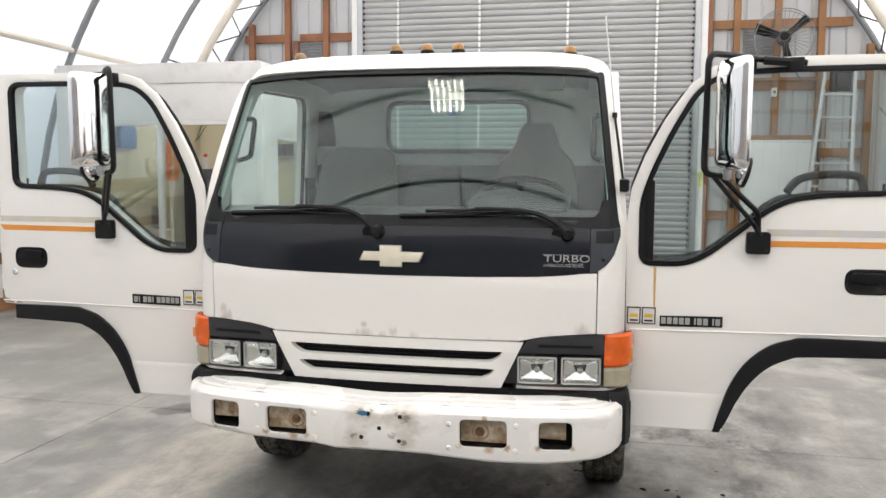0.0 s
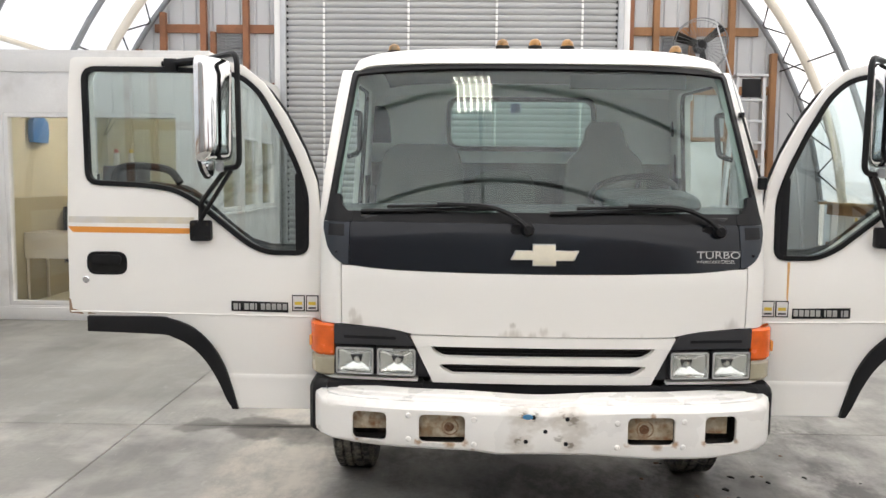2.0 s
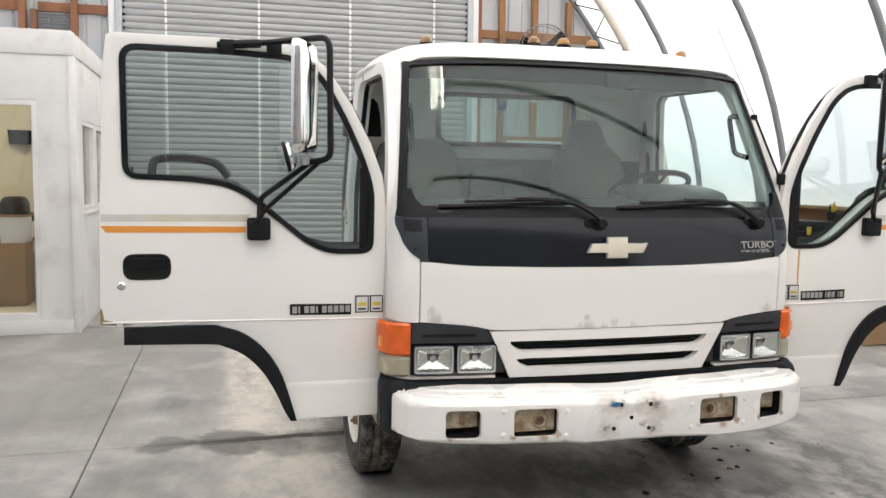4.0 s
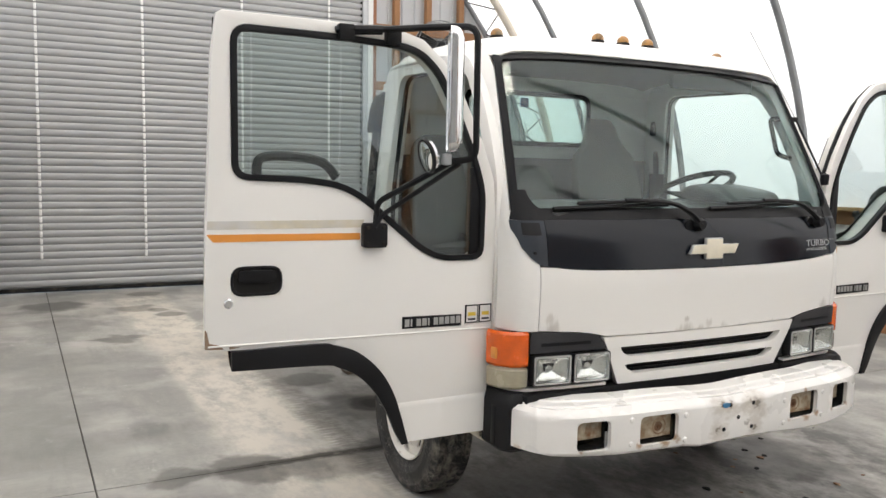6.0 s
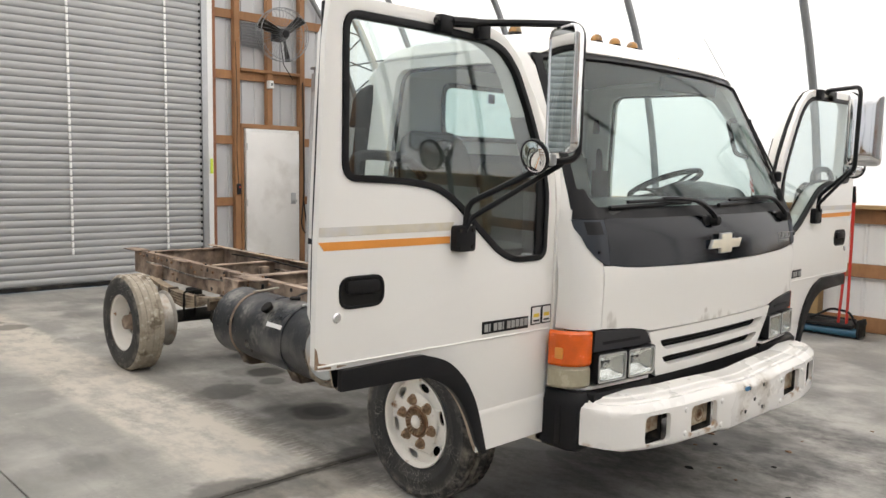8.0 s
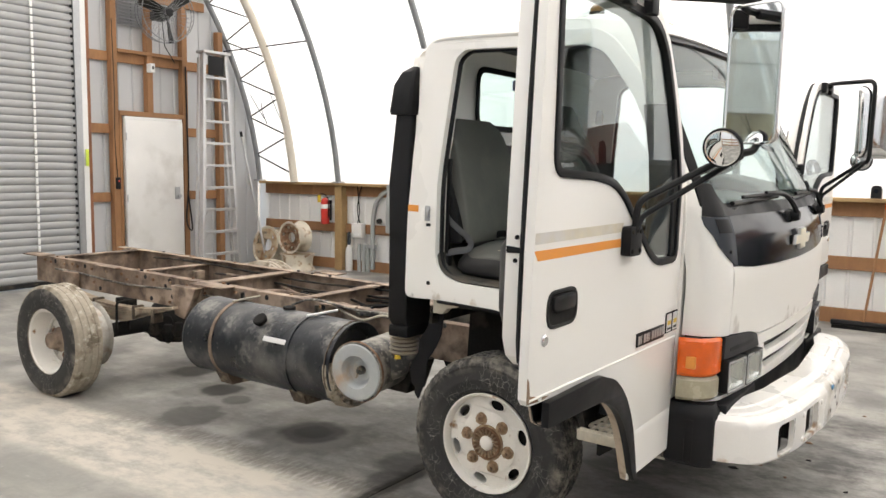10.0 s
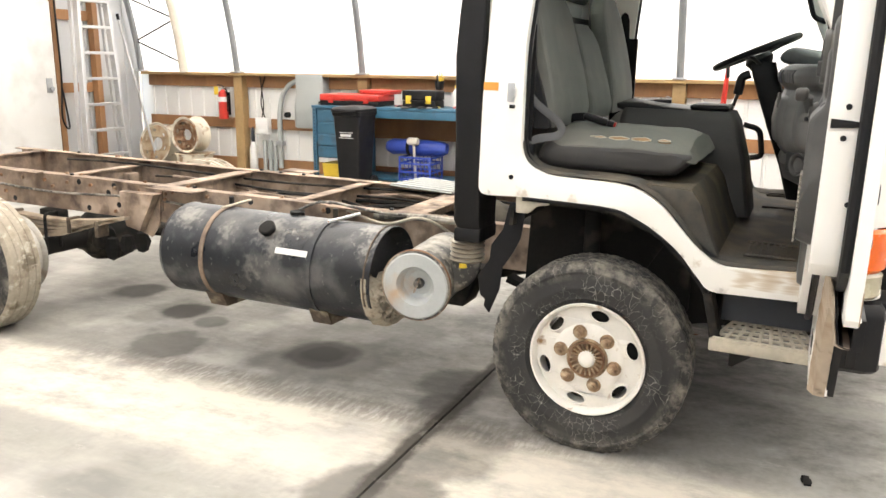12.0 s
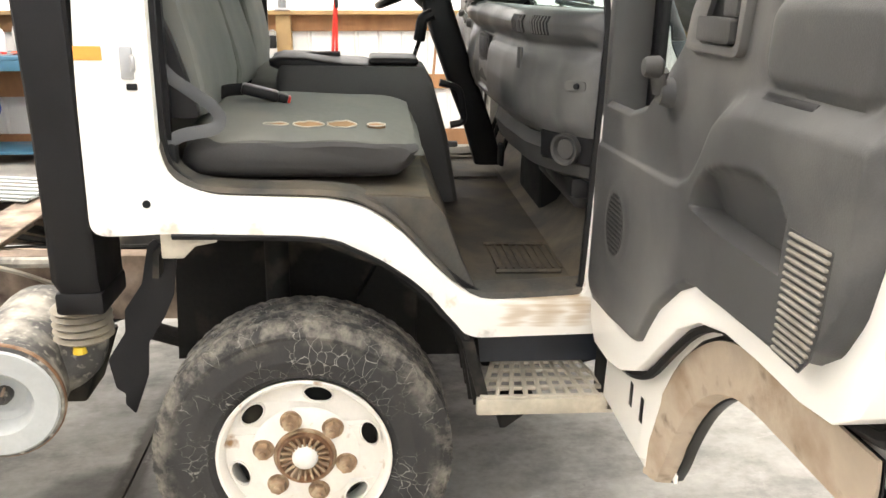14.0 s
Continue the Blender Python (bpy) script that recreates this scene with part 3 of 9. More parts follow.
M_TANK = spotted(material("tank_black", (0.014, 0.017, 0.022), 0.36, vary=0.3, scale=5, grain=60, bump=0.25, dirt=(0.13, 0.128, 0.122), dirt_at=0.62, dirt_scale=5, dirt_soft=0.12, dirt2=(0.28, 0.27, 0.25), dirt2_at=0.76, dirt2_scale=34, spec=0.4),
                 ((-0.88, 1.56, 0.70, 0.11, 0.38), (-0.93, 1.50, 0.62, 0.08, 0.3), (-0.78, 1.38, 0.735, 0.11, 0.35), (-0.80, 1.06, 0.73, 0.08, 0.45), (-0.90, 1.03, 0.66, 0.06, 0.4), (-0.95, 1.62, 0.52, 0.08, 0.25), (-0.86, 2.05, 0.70, 0.10, 0.4), (-0.90, 1.78, 0.66, 0.07, 0.3), (-0.83, 1.55, 0.33, 0.14, 0.4)), (0.42, 0.40, 0.36), 34.0, 0.20, core=0.1)
M_BELLOWS = material("dusty_bellows", (0.30, 0.26, 0.20), 0.6, vary=0.25, scale=9, grain=60, bump=0.2)
M_BELT = material("belt_webbing", (0.085, 0.088, 0.092), 0.7, vary=0.12, scale=9, grain=300, bump=0.2)
M_RUST_DARK = material("caked_rust", (0.10, 0.075, 0.055), 0.9, vary=0.4, scale=20, grain=60, bump=0.9, dirt=(0.30, 0.25, 0.18), dirt_at=0.64, dirt_scale=16)
M_MUD = material("dried_mud", (0.45, 0.40, 0.32), 0.95, vary=0.35, scale=30, grain=80, bump=1.0, dirt=(0.16, 0.12, 0.085), dirt_at=0.58, dirt_scale=30, spec=0.2)
M_ARCH = material("dusty_arch", (0.47, 0.385, 0.30), 0.9, vary=0.12, scale=9, grain=50, bump=0.35, dirt=(0.30, 0.215, 0.15), dirt_at=0.62, dirt_scale=9, dirt2=(0.12, 0.085, 0.06), dirt2_at=0.72, dirt2_scale=22, spec=0.2)
M_CHROME = material("chrome", (0.80, 0.80, 0.80), 0.07, metal=1.0, vary=0.05, scale=6, grain=60, bump=0.02, rough_vary=0.04)
M_MIRROR = material("mirror", (0.86, 0.87, 0.87), 0.015, metal=1.0, vary=0.01, bump=0, rough_vary=0.01)
M_GLASS = glass_material("cab_glass", (0.755, 0.84, 0.825), 0.042)
M_DOORGLASS = glass_material("door_glass", (0.80, 0.86, 0.855), 0.115)
M_PANE = glass_material("window_glass", (0.96, 0.97, 0.97))
M_LENS = glass_material("lamp_lens", (0.96, 0.97, 0.96), 0.05, 0.04)
M_ORANGE = material("amber_lens", (0.80, 0.13, 0.012), 0.18, vary=0.15, scale=20, grain=240, bump=0.1, coat=0.4)
M_TAN = material("clear_lamp_lens", (0.42, 0.38, 0.27), 0.22, vary=0.15, scale=14, grain=120, bump=0.1, coat=0.4)
M_AMBER = material("old_amber", (0.36, 0.17, 0.035), 0.3, vary=0.3, scale=25, grain=120, bump=0.1, coat=0.3, dirt=(0.16, 0.11, 0.05), dirt_at=0.60, dirt_scale=20)
M_REFLECT = material("lamp_reflector", (0.80, 0.80, 0.79), 0.14, metal=1.0, vary=0.1, scale=12, grain=1.0, bump=0.35, stretch=(90, 90, 14), rough_vary=0.05)
M_STRIPE = material("orange_stripe", (0.82, 0.32, 0.06), 0.45, vary=0.06, scale=8, grain=100, bump=0.02)
M_STRIPE_OLD = material("faded_stripe", (0.66, 0.60, 0.47), 0.5, vary=0.1, scale=10, grain=60, bump=0.05, dirt=(0.62, 0.61, 0.60), dirt_at=0.52, dirt_scale=8)
M_CREAM = material("emblem_cream", (0.78, 0.72, 0.58), 0.45, vary=0.06, scale=20, grain=120, bump=0.05)
M_SILVER = material("badge_silver", (0.50, 0.50, 0.49), 0.35, metal=0.6, vary=0.1, bump=0.02)
M_POCKET = material("stained_steel", (0.50, 0.43, 0.32), 0.65, vary=0.25, scale=14, grain=60, bump=0.2, dirt=(0.27, 0.20, 0.12), dirt_at=0.52, dirt_scale=20, dirt2=(0.24, 0.11, 0.04), dirt2_at=0.60, dirt2_scale=30)
M_FILTER = material("filter_face", (0.43, 0.45, 0.445), 0.5, vary=0.1, scale=8, grain=80, bump=0.1, dirt=(0.42, 0.26, 0.13), dirt_at=0.66, dirt_scale=7)
M_CANISTER = material("dusty_canister", (0.055, 0.053, 0.05), 0.6, vary=0.3, scale=6, grain=50, bump=0.3, dirt=(0.36, 0.335, 0.285), dirt_at=0.56, dirt_scale=9, dirt_soft=0.10, dirt2=(0.45, 0.42, 0.36), dirt2_at=0.66, dirt2_scale=45)
M_STEP = material("step_tread", (0.45, 0.41, 0.33), 0.8, vary=0.2, scale=10, grain=60, bump=0.3)
M_SLATS = material("vent_slat_beige", (0.22, 0.20, 0.17), 0.7, vary=0.2, scale=12, grain=80, bump=0.2)
M_FOAM = material("torn_foam", (0.30, 0.185, 0.095), 0.95, vary=0.25, scale=20, grain=80, bump=0.8)
M_RED = material("red_plastic", (0.55, 0.035, 0.025), 0.4, vary=0.12, scale=8, grain=120, bump=0.05)
M_YELLOW = material("yellow_plastic", (0.72, 0.50, 0.05), 0.45, vary=0.1, scale=8, grain=100, bump=0.05)
M_BLUE = material("blue_plastic", (0.03, 0.07, 0.38), 0.45, vary=0.15, scale=8, grain=100, bump=0.05)
M_WOOD = material("framing_timber", (0.31, 0.155, 0.070), 0.75, vary=0.22, scale=2.2, grain=30, bump=0.35, stretch=(1, 1, 0.35), dirt=(0.22, 0.11, 0.05), dirt_at=0.60, dirt_scale=4)
M_WOOD_RED = material("reddish_timber", (0.27, 0.115, 0.058), 0.75, vary=0.22, scale=2.2, grain=30, bump=0.35, dirt=(0.17, 0.075, 0.04), dirt_at=0.60, dirt_scale=4)
M_WOOD_PALE = material("treated_timber", (0.38, 0.25, 0.115), 0.75, vary=0.2, scale=2.2, grain=30, bump=0.35, dirt=(0.27, 0.17, 0.08), dirt_at=0.6, dirt_scale=3)
M_SHEET = material("steel_siding", (0.50, 0.51, 0.52), 0.5, metal=0.15, vary=0.05, scale=1.5, grain=50, bump=0.05)
M_SIDING = material("white_siding", (0.77, 0.77, 0.755), 0.5, metal=0.1, vary=0.05, scale=1.5, grain=50, bump=0.05)
M_SLAT = material("roller_slat", (0.355, 0.36, 0.36), 0.45, metal=0.2, vary=0.07, scale=1.2, grain=40, bump=0.05, piece_vary=0.04)
M_GALV = material("galvanised", (0.42, 0.43, 0.44), 0.45, metal=0.6, vary=0.12, scale=5, grain=30, bump=0.1)
M_HOOP = material("hoop_steel", (0.24, 0.25, 0.26), 0.5, metal=0.4, vary=0.12, scale=4, grain=40, bump=0.1)
M_PIPE = material("cream_pipe", (0.66, 0.61, 0.52), 0.6, vary=0.08, scale=4, grain=40, bump=0.1)
M_PAINT = material("white_board", (0.70, 0.69, 0.67), 0.55, vary=0.07, scale=2, grain=60, bump=0.15, dirt=(0.52, 0.50, 0.47), dirt_at=0.66, dirt_scale=2.5)
M_ROOMWALL = material("room_wall", (0.62, 0.57, 0.42), 0.8, vary=0.05, scale=2, grain=60, bump=0.05)
M_WAINSCOT = material("room_wainscot", (0.42, 0.38, 0.27), 0.8, vary=0.06, scale=2, grain=60, bump=0.05)
M_BENCH = material("bench_blue", (0.035, 0.125, 0.20), 0.45, vary=0.12, scale=4, grain=60, bump=0.08, dirt=(0.06, 0.07, 0.08), dirt_at=0.68, dirt_scale=6)
M_CARD = material("cardboard", (0.36, 0.235, 0.13), 0.9, vary=0.12, scale=4, grain=60, bump=0.1)
M_ALU = material("aluminium", (0.50, 0.50, 0.50), 0.4, metal=0.7, vary=0.1, scale=6, grain=60, bump=0.1)
M_PANELGREY = material("enclosure_grey", (0.36, 0.38, 0.37), 0.5, vary=0.06, scale=4, grain=60, bump=0.05)
M_BUCKET = material("worn_black_steel", (0.035, 0.036, 0.036), 0.55, metal=0.2, vary=0.4, scale=3, grain=40, bump=0.3, dirt=(0.10, 0.095, 0.085), dirt_at=0.60, dirt_scale=4)
M_REDSTEEL = material("faded_red_steel", (0.17, 0.055, 0.04), 0.7, vary=0.3, scale=5, grain=50, bump=0.3)
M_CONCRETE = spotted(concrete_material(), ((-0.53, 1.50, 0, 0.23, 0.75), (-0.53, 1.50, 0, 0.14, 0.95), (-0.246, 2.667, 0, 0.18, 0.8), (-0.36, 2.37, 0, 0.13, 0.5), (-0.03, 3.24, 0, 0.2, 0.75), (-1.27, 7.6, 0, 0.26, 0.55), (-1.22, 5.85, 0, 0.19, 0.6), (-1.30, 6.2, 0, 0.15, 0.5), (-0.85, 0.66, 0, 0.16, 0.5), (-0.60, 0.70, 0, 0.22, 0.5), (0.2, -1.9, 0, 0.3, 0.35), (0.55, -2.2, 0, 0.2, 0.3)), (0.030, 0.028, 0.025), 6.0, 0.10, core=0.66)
M_JOINT = material("joint_dirt", (0.09, 0.08, 0.07), 0.95, vary=0.3, scale=8, grain=40, bump=0.3)
M_EARTH = material("gravel_yard", (0.22, 0.20, 0.17), 0.95, vary=0.3, scale=0.6, grain=12, bump=0.5)
M_MEMBRANE = membrane_material()
# glow of the light panel added to brighten the office
M_OFFICE_FILL = glow_material("office_fill", (1.0, 0.93, 0.80), 22.0)
M_TUBE = glow_material("lit_tube", (1.0, 0.97, 0.90), 10.0)

# ---- the building: a membrane hall on timber walls ----
HALL_X, ARC_Z, ARC_R = -0.45, 0.69, 5.75
BACK, FRONT, SIDE, PLATE = 8.2, -9.4, 5.87, 1.33


def arc(r, y, lo=PLATE, n=40):
    """The hall's arch from one wall plate to the other."""
    a0 = math.asin((lo - ARC_Z) / r)
    return [(HALL_X + r * math.cos(a0 + (math.pi - 2 * a0) * i / n), y, ARC_Z + r * math.sin(a0 + (math.pi - 2 * a0) * i / n)) for i in range(n + 1)]


def arc_top(x, r):
    return ARC_Z + math.sqrt(max(0.01, r * r - (x - HALL_X) ** 2))


def build_ground():
    b = B()
    box(-90, 90, -90, 90, -0.6, -0.16, bm=b)
    solo("ground", b, M_EARTH, "grey gravel yard round the hall", "ground", kind="structure")
    floor = thing("floor", "grey power-trowelled concrete floor with stained slabs and dark joints", "floor", kind="structure")
    part("bed", box(-6.6, 5.7, FRONT - 0.2, BACK + 0.4, -0.155, -0.012), M_JOINT, floor, "dark dirt packed in the slab joints")
    xs, ys, gap = (-6.6, -2.42, 5.7), (FRONT - 0.2, -7.4, -3.4, 0.62, 4.65, BACK + 0.4), 0.0035
    for x0, x1 in zip(xs, xs[1:]):
        for y0, y1 in zip(ys, ys[1:]):
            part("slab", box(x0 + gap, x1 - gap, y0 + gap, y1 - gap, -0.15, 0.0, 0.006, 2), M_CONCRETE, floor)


def ribbed(u0, u1, v0, v1, axis, at, depth=0.018, pitch=0.2286, bm=None, top=None):
    """Steel siding with narrow upright ribs; top: a function that gives the upper edge."""
    b = bmesh.new()
    us = []
    u = u0
    while u < u1 - 1e-6:
        for d, h in ((0, 0), (pitch * 0.80, 0), (pitch * 0.86, 1), (pitch * 0.94, 1), (pitch, 0)):
            if u + d <= u1 + 1e-6:
                us.append((u + d, h))
        u += pitch
    lower, upper = [], []
    for q, h in us:
        w = at - depth * h
        lower.append(b.verts.new(put(axis, q, v0, w)))
        upper.append(b.verts.new(put(axis, q, top(q) if top else v1, w)))
    for i in range(len(us) - 1):
        if (lower[i].co - lower[i + 1].co).length > 1e-6:
            b.faces.new((lower[i], lower[i + 1], upper[i + 1], upper[i]))
    return merge(bm, b)


def build_shell():
    rows = [[Vector(p) for p in arc(ARC_R + 0.075, y, PLATE - 0.03, 56)] for y in (FRONT - 0.1, -4, 0, 4, BACK + 0.25)]
    b = bmesh.new()
    grid = [[b.verts.new(p) for p in row] for row in rows]
    for q, s in zip(grid, grid[1:]):
        for j in range(len(q) - 1):
            b.faces.new((q[j], q[j + 1], s[j + 1], s[j]))
    solo("ceiling", b, M_MEMBRANE, "white translucent membrane roof stretched over steel hoops", "roof", kind="structure", sharp=60)
    hoop_y = [6.52 - 1.96 * i for i in range(9)]
    for y in [BACK + 0.03, *hoop_y]:
        hoop = thing("roof_hoop", "grey galvanised steel hoop carrying the membrane roof", "hoop", group="roof hoops", kind="structure")
        part("pipe", tube(arc(ARC_R, y, PLATE), 0.042, 10), M_HOOP, hoop)
        for sx in (-1, 1):
            x = HALL_X + sx * math.sqrt(ARC_R ** 2 - (PLATE - ARC_Z) ** 2)
            part("foot_plate", box(x - 0.07, x + 0.07, y - 0.07, y + 0.07, PLATE - 0.003, PLATE + 0.02, 0.003), M_GALV, hoop)
    b = tube(arc(ARC_R - 0.05, 7.40, PLATE), 0.062, 12)
    solo("membrane_pipe", b, M_PIPE, "cream plastic pipe bowed along the end of the roof", "pipe", kind="structure")
    # lattice between the end hoop and the bowed pipe
    truss = thing("end_truss", "thin dark steel lattice between the end hoop and the bowed pipe", "truss", kind="structure")
    for side in (-1, 1):
        last = None
        for i in range(24):
            a = math.asin((1.45 - ARC_Z) / ARC_R) + i * 0.053
            r, y = (ARC_R, BACK + 0.03) if i % 2 else (ARC_R - 0.05, 7.40)
            p = (HALL_X + side * r * math.cos(a), y, ARC_Z + r * math.sin(a))
            if last:
                part("brace", rod(last, p, 0.012, 6), M_BLACK, truss)
            last = p
        a = math.asin((3.36 - ARC_Z) / ARC_R)
        for r, y in ((ARC_R, 6.52),):
            p = (HALL_X + side * r * math.cos(a), y, ARC_Z + r * math.sin(a))
            q = (HALL_X + side * (ARC_R - 0.1) * math.cos(a), BACK + 0.03, ARC_Z + (ARC_R - 0.1) * math.sin(a))
            part("strut", rod(p, q, 0.012, 6), M_BLACK, truss)
        # twisted wires hanging down from the strut
        for k in range(3):
            a0 = a + 0.02 + 0.07 * k
            p = Vector((HALL_X + side * ((5.35, 5.28, 4.95)[k] - 0.12), 7.46, (2.66, 2.20, 2.62)[k]))
            q = p + Vector((side * (0.30, -0.18, 0.25)[k], -0.08, (-0.62, 0.30, -0.40)[k]))
            part("wire", tube(smooth_path([p, (p + q) / 2 + Vector((0, 0.05, 0.05)), q], 5), 0.006, 5), M_BLACK, truss)
    ridge = tube([(-0.5, FRONT, ARC_Z + ARC_R - 0.06), (-0.5, 8.1, ARC_Z + ARC_R - 0.06)], 0.028, 8)
    solo("ridge_pipe", ridge, M_HOOP, "grey steel pipe along the ridge of the roof", "pipe", kind="structure")
    pts = [(0.95 + 0.05 * math.sin(i * 1.3), FRONT + i * 1.1, arc_top(0.95, ARC_R) - 0.06 - 0.05 * (i % 2)) for i in range(16)]
    solo("roof_cable", tube(smooth_path(pts, 4), 0.011, 6), M_BLACK, "black power cable slung under the roof hoops", "cable", kind="structure")
    purlin = tube([(-5.63, FRONT, 3.18), (-5.63, 8.0, 3.18)], 0.035, 8)
    solo("roof_purlin", purlin, M_PIPE, "cream pipe running along the membrane roof", "pipe", kind="structure")


def side_wall(sign, name):
    x = HALL_X + sign * SIDE
    wall = thing(name, "low timber-framed side wall clad in pale ribbed steel", "wall", kind="structure")
    b = ribbed(FRONT, BACK + 0.2, 0.0, PLATE - 0.04, "x", 0.0, 0.016, bm=None)
    if sign < 0:
        bmesh.ops.scale(b, vec=(-1, 1, 1), verts=b.verts)
    bmesh.ops.translate(b, vec=(x, 0, 0), verts=b.verts)
    part("siding", b, M_SIDING, wall, "pale grey ribbed steel siding")
    inner = x - sign * 0.022

    def slab(name, near, far, z0, z1, y0, y1, mat, label=""):
        a, c = sorted((inner - sign * near, inner - sign * far))
        part(name, box(a, c, y0, y1, z0, z1, 0.004, 1), mat, wall, label)

    posts = [6.52 - 1.96 * i for i in range(9)]
    for y in posts:
        slab("post", 0.0, 0.14, 0.0, PLATE - 0.045, y - 0.07, y + 0.07, M_WOOD_PALE)
    edges = [BACK, *posts, FRONT]
    for a, c in zip(edges, edges[1:]):
        lo, hi = c + (0.072 if c in posts else 0), a - (0.072 if a in posts else 0)
        if hi - lo < 0.1:
            continue
        slab("girt", 0.0, 0.04, 0.57, 0.71, lo, hi, M_WOOD)
        slab("base_board", 0.0, 0.04, 0.004, 0.16, lo, hi, M_WOOD)
        slab("header", 0.0, 0.04, 1.13, PLATE - 0.046, lo, hi, M_WOOD)
    for i in range(3):
        y0, y1 = FRONT + i * (BACK - FRONT) / 3 + 0.003, FRONT + (i + 1) * (BACK - FRONT) / 3 - 0.003
        slab("top_plate", -0.03, 0.19, PLATE - 0.043, PLATE - 0.004, y0, y1, M_WOOD_PALE)
    return wall


def end_wall(y, name, sign):
    """The gable: siding and studs round the big roller door. sign: the side on which the hall lies."""
    wall = thing(name, "gable wall of grey ribbed steel on reddish timber framing", "wall", kind="structure")
    sheet_y = y - sign * 0.12

    def face(u0, u1, v0, top):
        return ribbed(u0, u1, v0, None, "y", sheet_y, 0.016 * sign, bm=None, top=top)

    arch_top = lambda q: max(0.1, arc_top(q, ARC_R + 0.05))
    left, right, head = -3.1, 2.1, 4.75
    part("siding", face(HALL_X - SIDE + 0.05, left, 0.0, arch_top), M_SHEET, wall, "grey ribbed steel siding")
    part("siding", face(right, HALL_X + SIDE - 0.05, 0.0, arch_top), M_SHEET, wall, "grey ribbed steel siding")
    part("siding", face(left, right, head, arch_top), M_SHEET, wall, "grey ribbed steel siding")

    def bar(name, x0, x1, z0, z1, d0, d1, mat):
        a, c = sorted((sheet_y + sign * d0, sheet_y + sign * d1))
        part(name, box(x0, x1, a, c, z0, z1, 0.004, 1), mat, wall)

    for x in (-5.35, -4.97, -4.34, -3.68):
        bar("stud", x - 0.045, x + 0.045, 0.0, arc_top(x, ARC_R - 0.06), 0.025, 0.13, M_WOOD_RED)
    bar("stud", -4.235, -4.155, 3.05, 3.86, 0.025, 0.115, M_WOOD_RED)
    for x, z0 in ((2.64, 0.0), (3.79, 0.0), (3.2, 2.30), (4.45, 0.0)):
        bar("stud", x - 0.045, x + 0.045, z0, arc_top(x, ARC_R - 0.06), 0.025, 0.13, M_WOOD)
    bar("stud", 2.70, 2.745, 0.0, 2.24, 0.025, 0.12, M_WOOD)
    for z in (3.91, 3.02, 2.05, 1.12):
        for x0, x1 in ((-5.30, -5.02), (-4.92, -4.39), (-4.15 if z > 3 else -4.29, -3.73), (-3.63, left - 0.13), (right + 0.13, 2.59), (2.69, 3.74), (3.84, 4.4)):
            if 2.6 < x0 < 3.0 and z < 2.3:
                continue
            if max(abs(x0 - HALL_X), abs(x1 - HALL_X)) > math.sqrt(ARC_R ** 2 - (z - ARC_Z) ** 2) - 0.05:
                x1 = min(x1, HALL_X + math.sqrt(ARC_R ** 2 - (z - ARC_Z) ** 2) - 0.1)
                x0 = max(x0, HALL_X - math.sqrt(ARC_R ** 2 - (z - ARC_Z) ** 2) + 0.1)
            if x1 - x0 > 0.08:
                bar("girt", x0, x1, z - 0.065, z + 0.065, 0.02, 0.06, M_WOOD if x0 > 0 else M_WOOD_RED)
    bar("header", 2.69, 3.74, 2.235, 2.30, 0.02, 0.14, M_WOOD)
    bar("header", 2.69, 3.74, 3.085, 3.13, 0.02, 0.14, M_WOOD)
    # door frame of the roller door
    for x0, x1 in ((left - 0.13, left - 0.04), (right + 0.04, right + 0.13)):
        bar("jamb", x0, x1, 0.0, head + 0.1, 0.02, 0.14, M_SIDING)
        bar("jamb_post", x0 + 0.02 if x0 > 0 else x0 - 0.01, x1 + 0.07 if x0 > 0 else x1 - 0.1, 0.0, head, 0.018, 0.10, M_WOOD_RED)
    # louvred vents
    for x0 in (-4.14, 2.76):
        for i in range(9):
            z = 3.48 + i * 0.044
            b = beam((x0, sheet_y + sign * 0.04, z), (x0 + 0.38, sheet_y + sign * 0.04, z), 0.05, 0.006, up=(0, sign * 0.6, 0.8))
            part("louvre", b, M_GALV, wall)


def slat_mesh(width, pitch):
    """A curved roller slat, 5 cm proud at its crown."""
    prof = [(0.0, 0.0), (0.008, 0.08), (0.014, 0.30), (0.017, 0.55), (0.013, 0.80), (0.004, 0.94), (0.0, 1.0)]
    b = bmesh.new()
    a = [b.verts.new((-width / 2, -d, h * pitch)) for d, h in prof]
    c = [b.verts.new((width / 2, -d, h * pitch)) for d, h in prof]
    for i in range(len(prof) - 1):
        b.faces.new((a[i], a[i + 1], c[i + 1], c[i]))
    bk = [b.verts.new((x, 0.006, z)) for x, z in ((-width / 2, 0), (-width / 2, pitch), (width / 2, pitch), (width / 2, 0))]
    b.faces.new(bk)
    b.faces.new((a[0], c[0], bk[3], bk[0]))
    b.faces.new((a[-1], bk[1], bk[2], c[-1]))
    return mesh_of("slat", b, M_SLAT, 50)


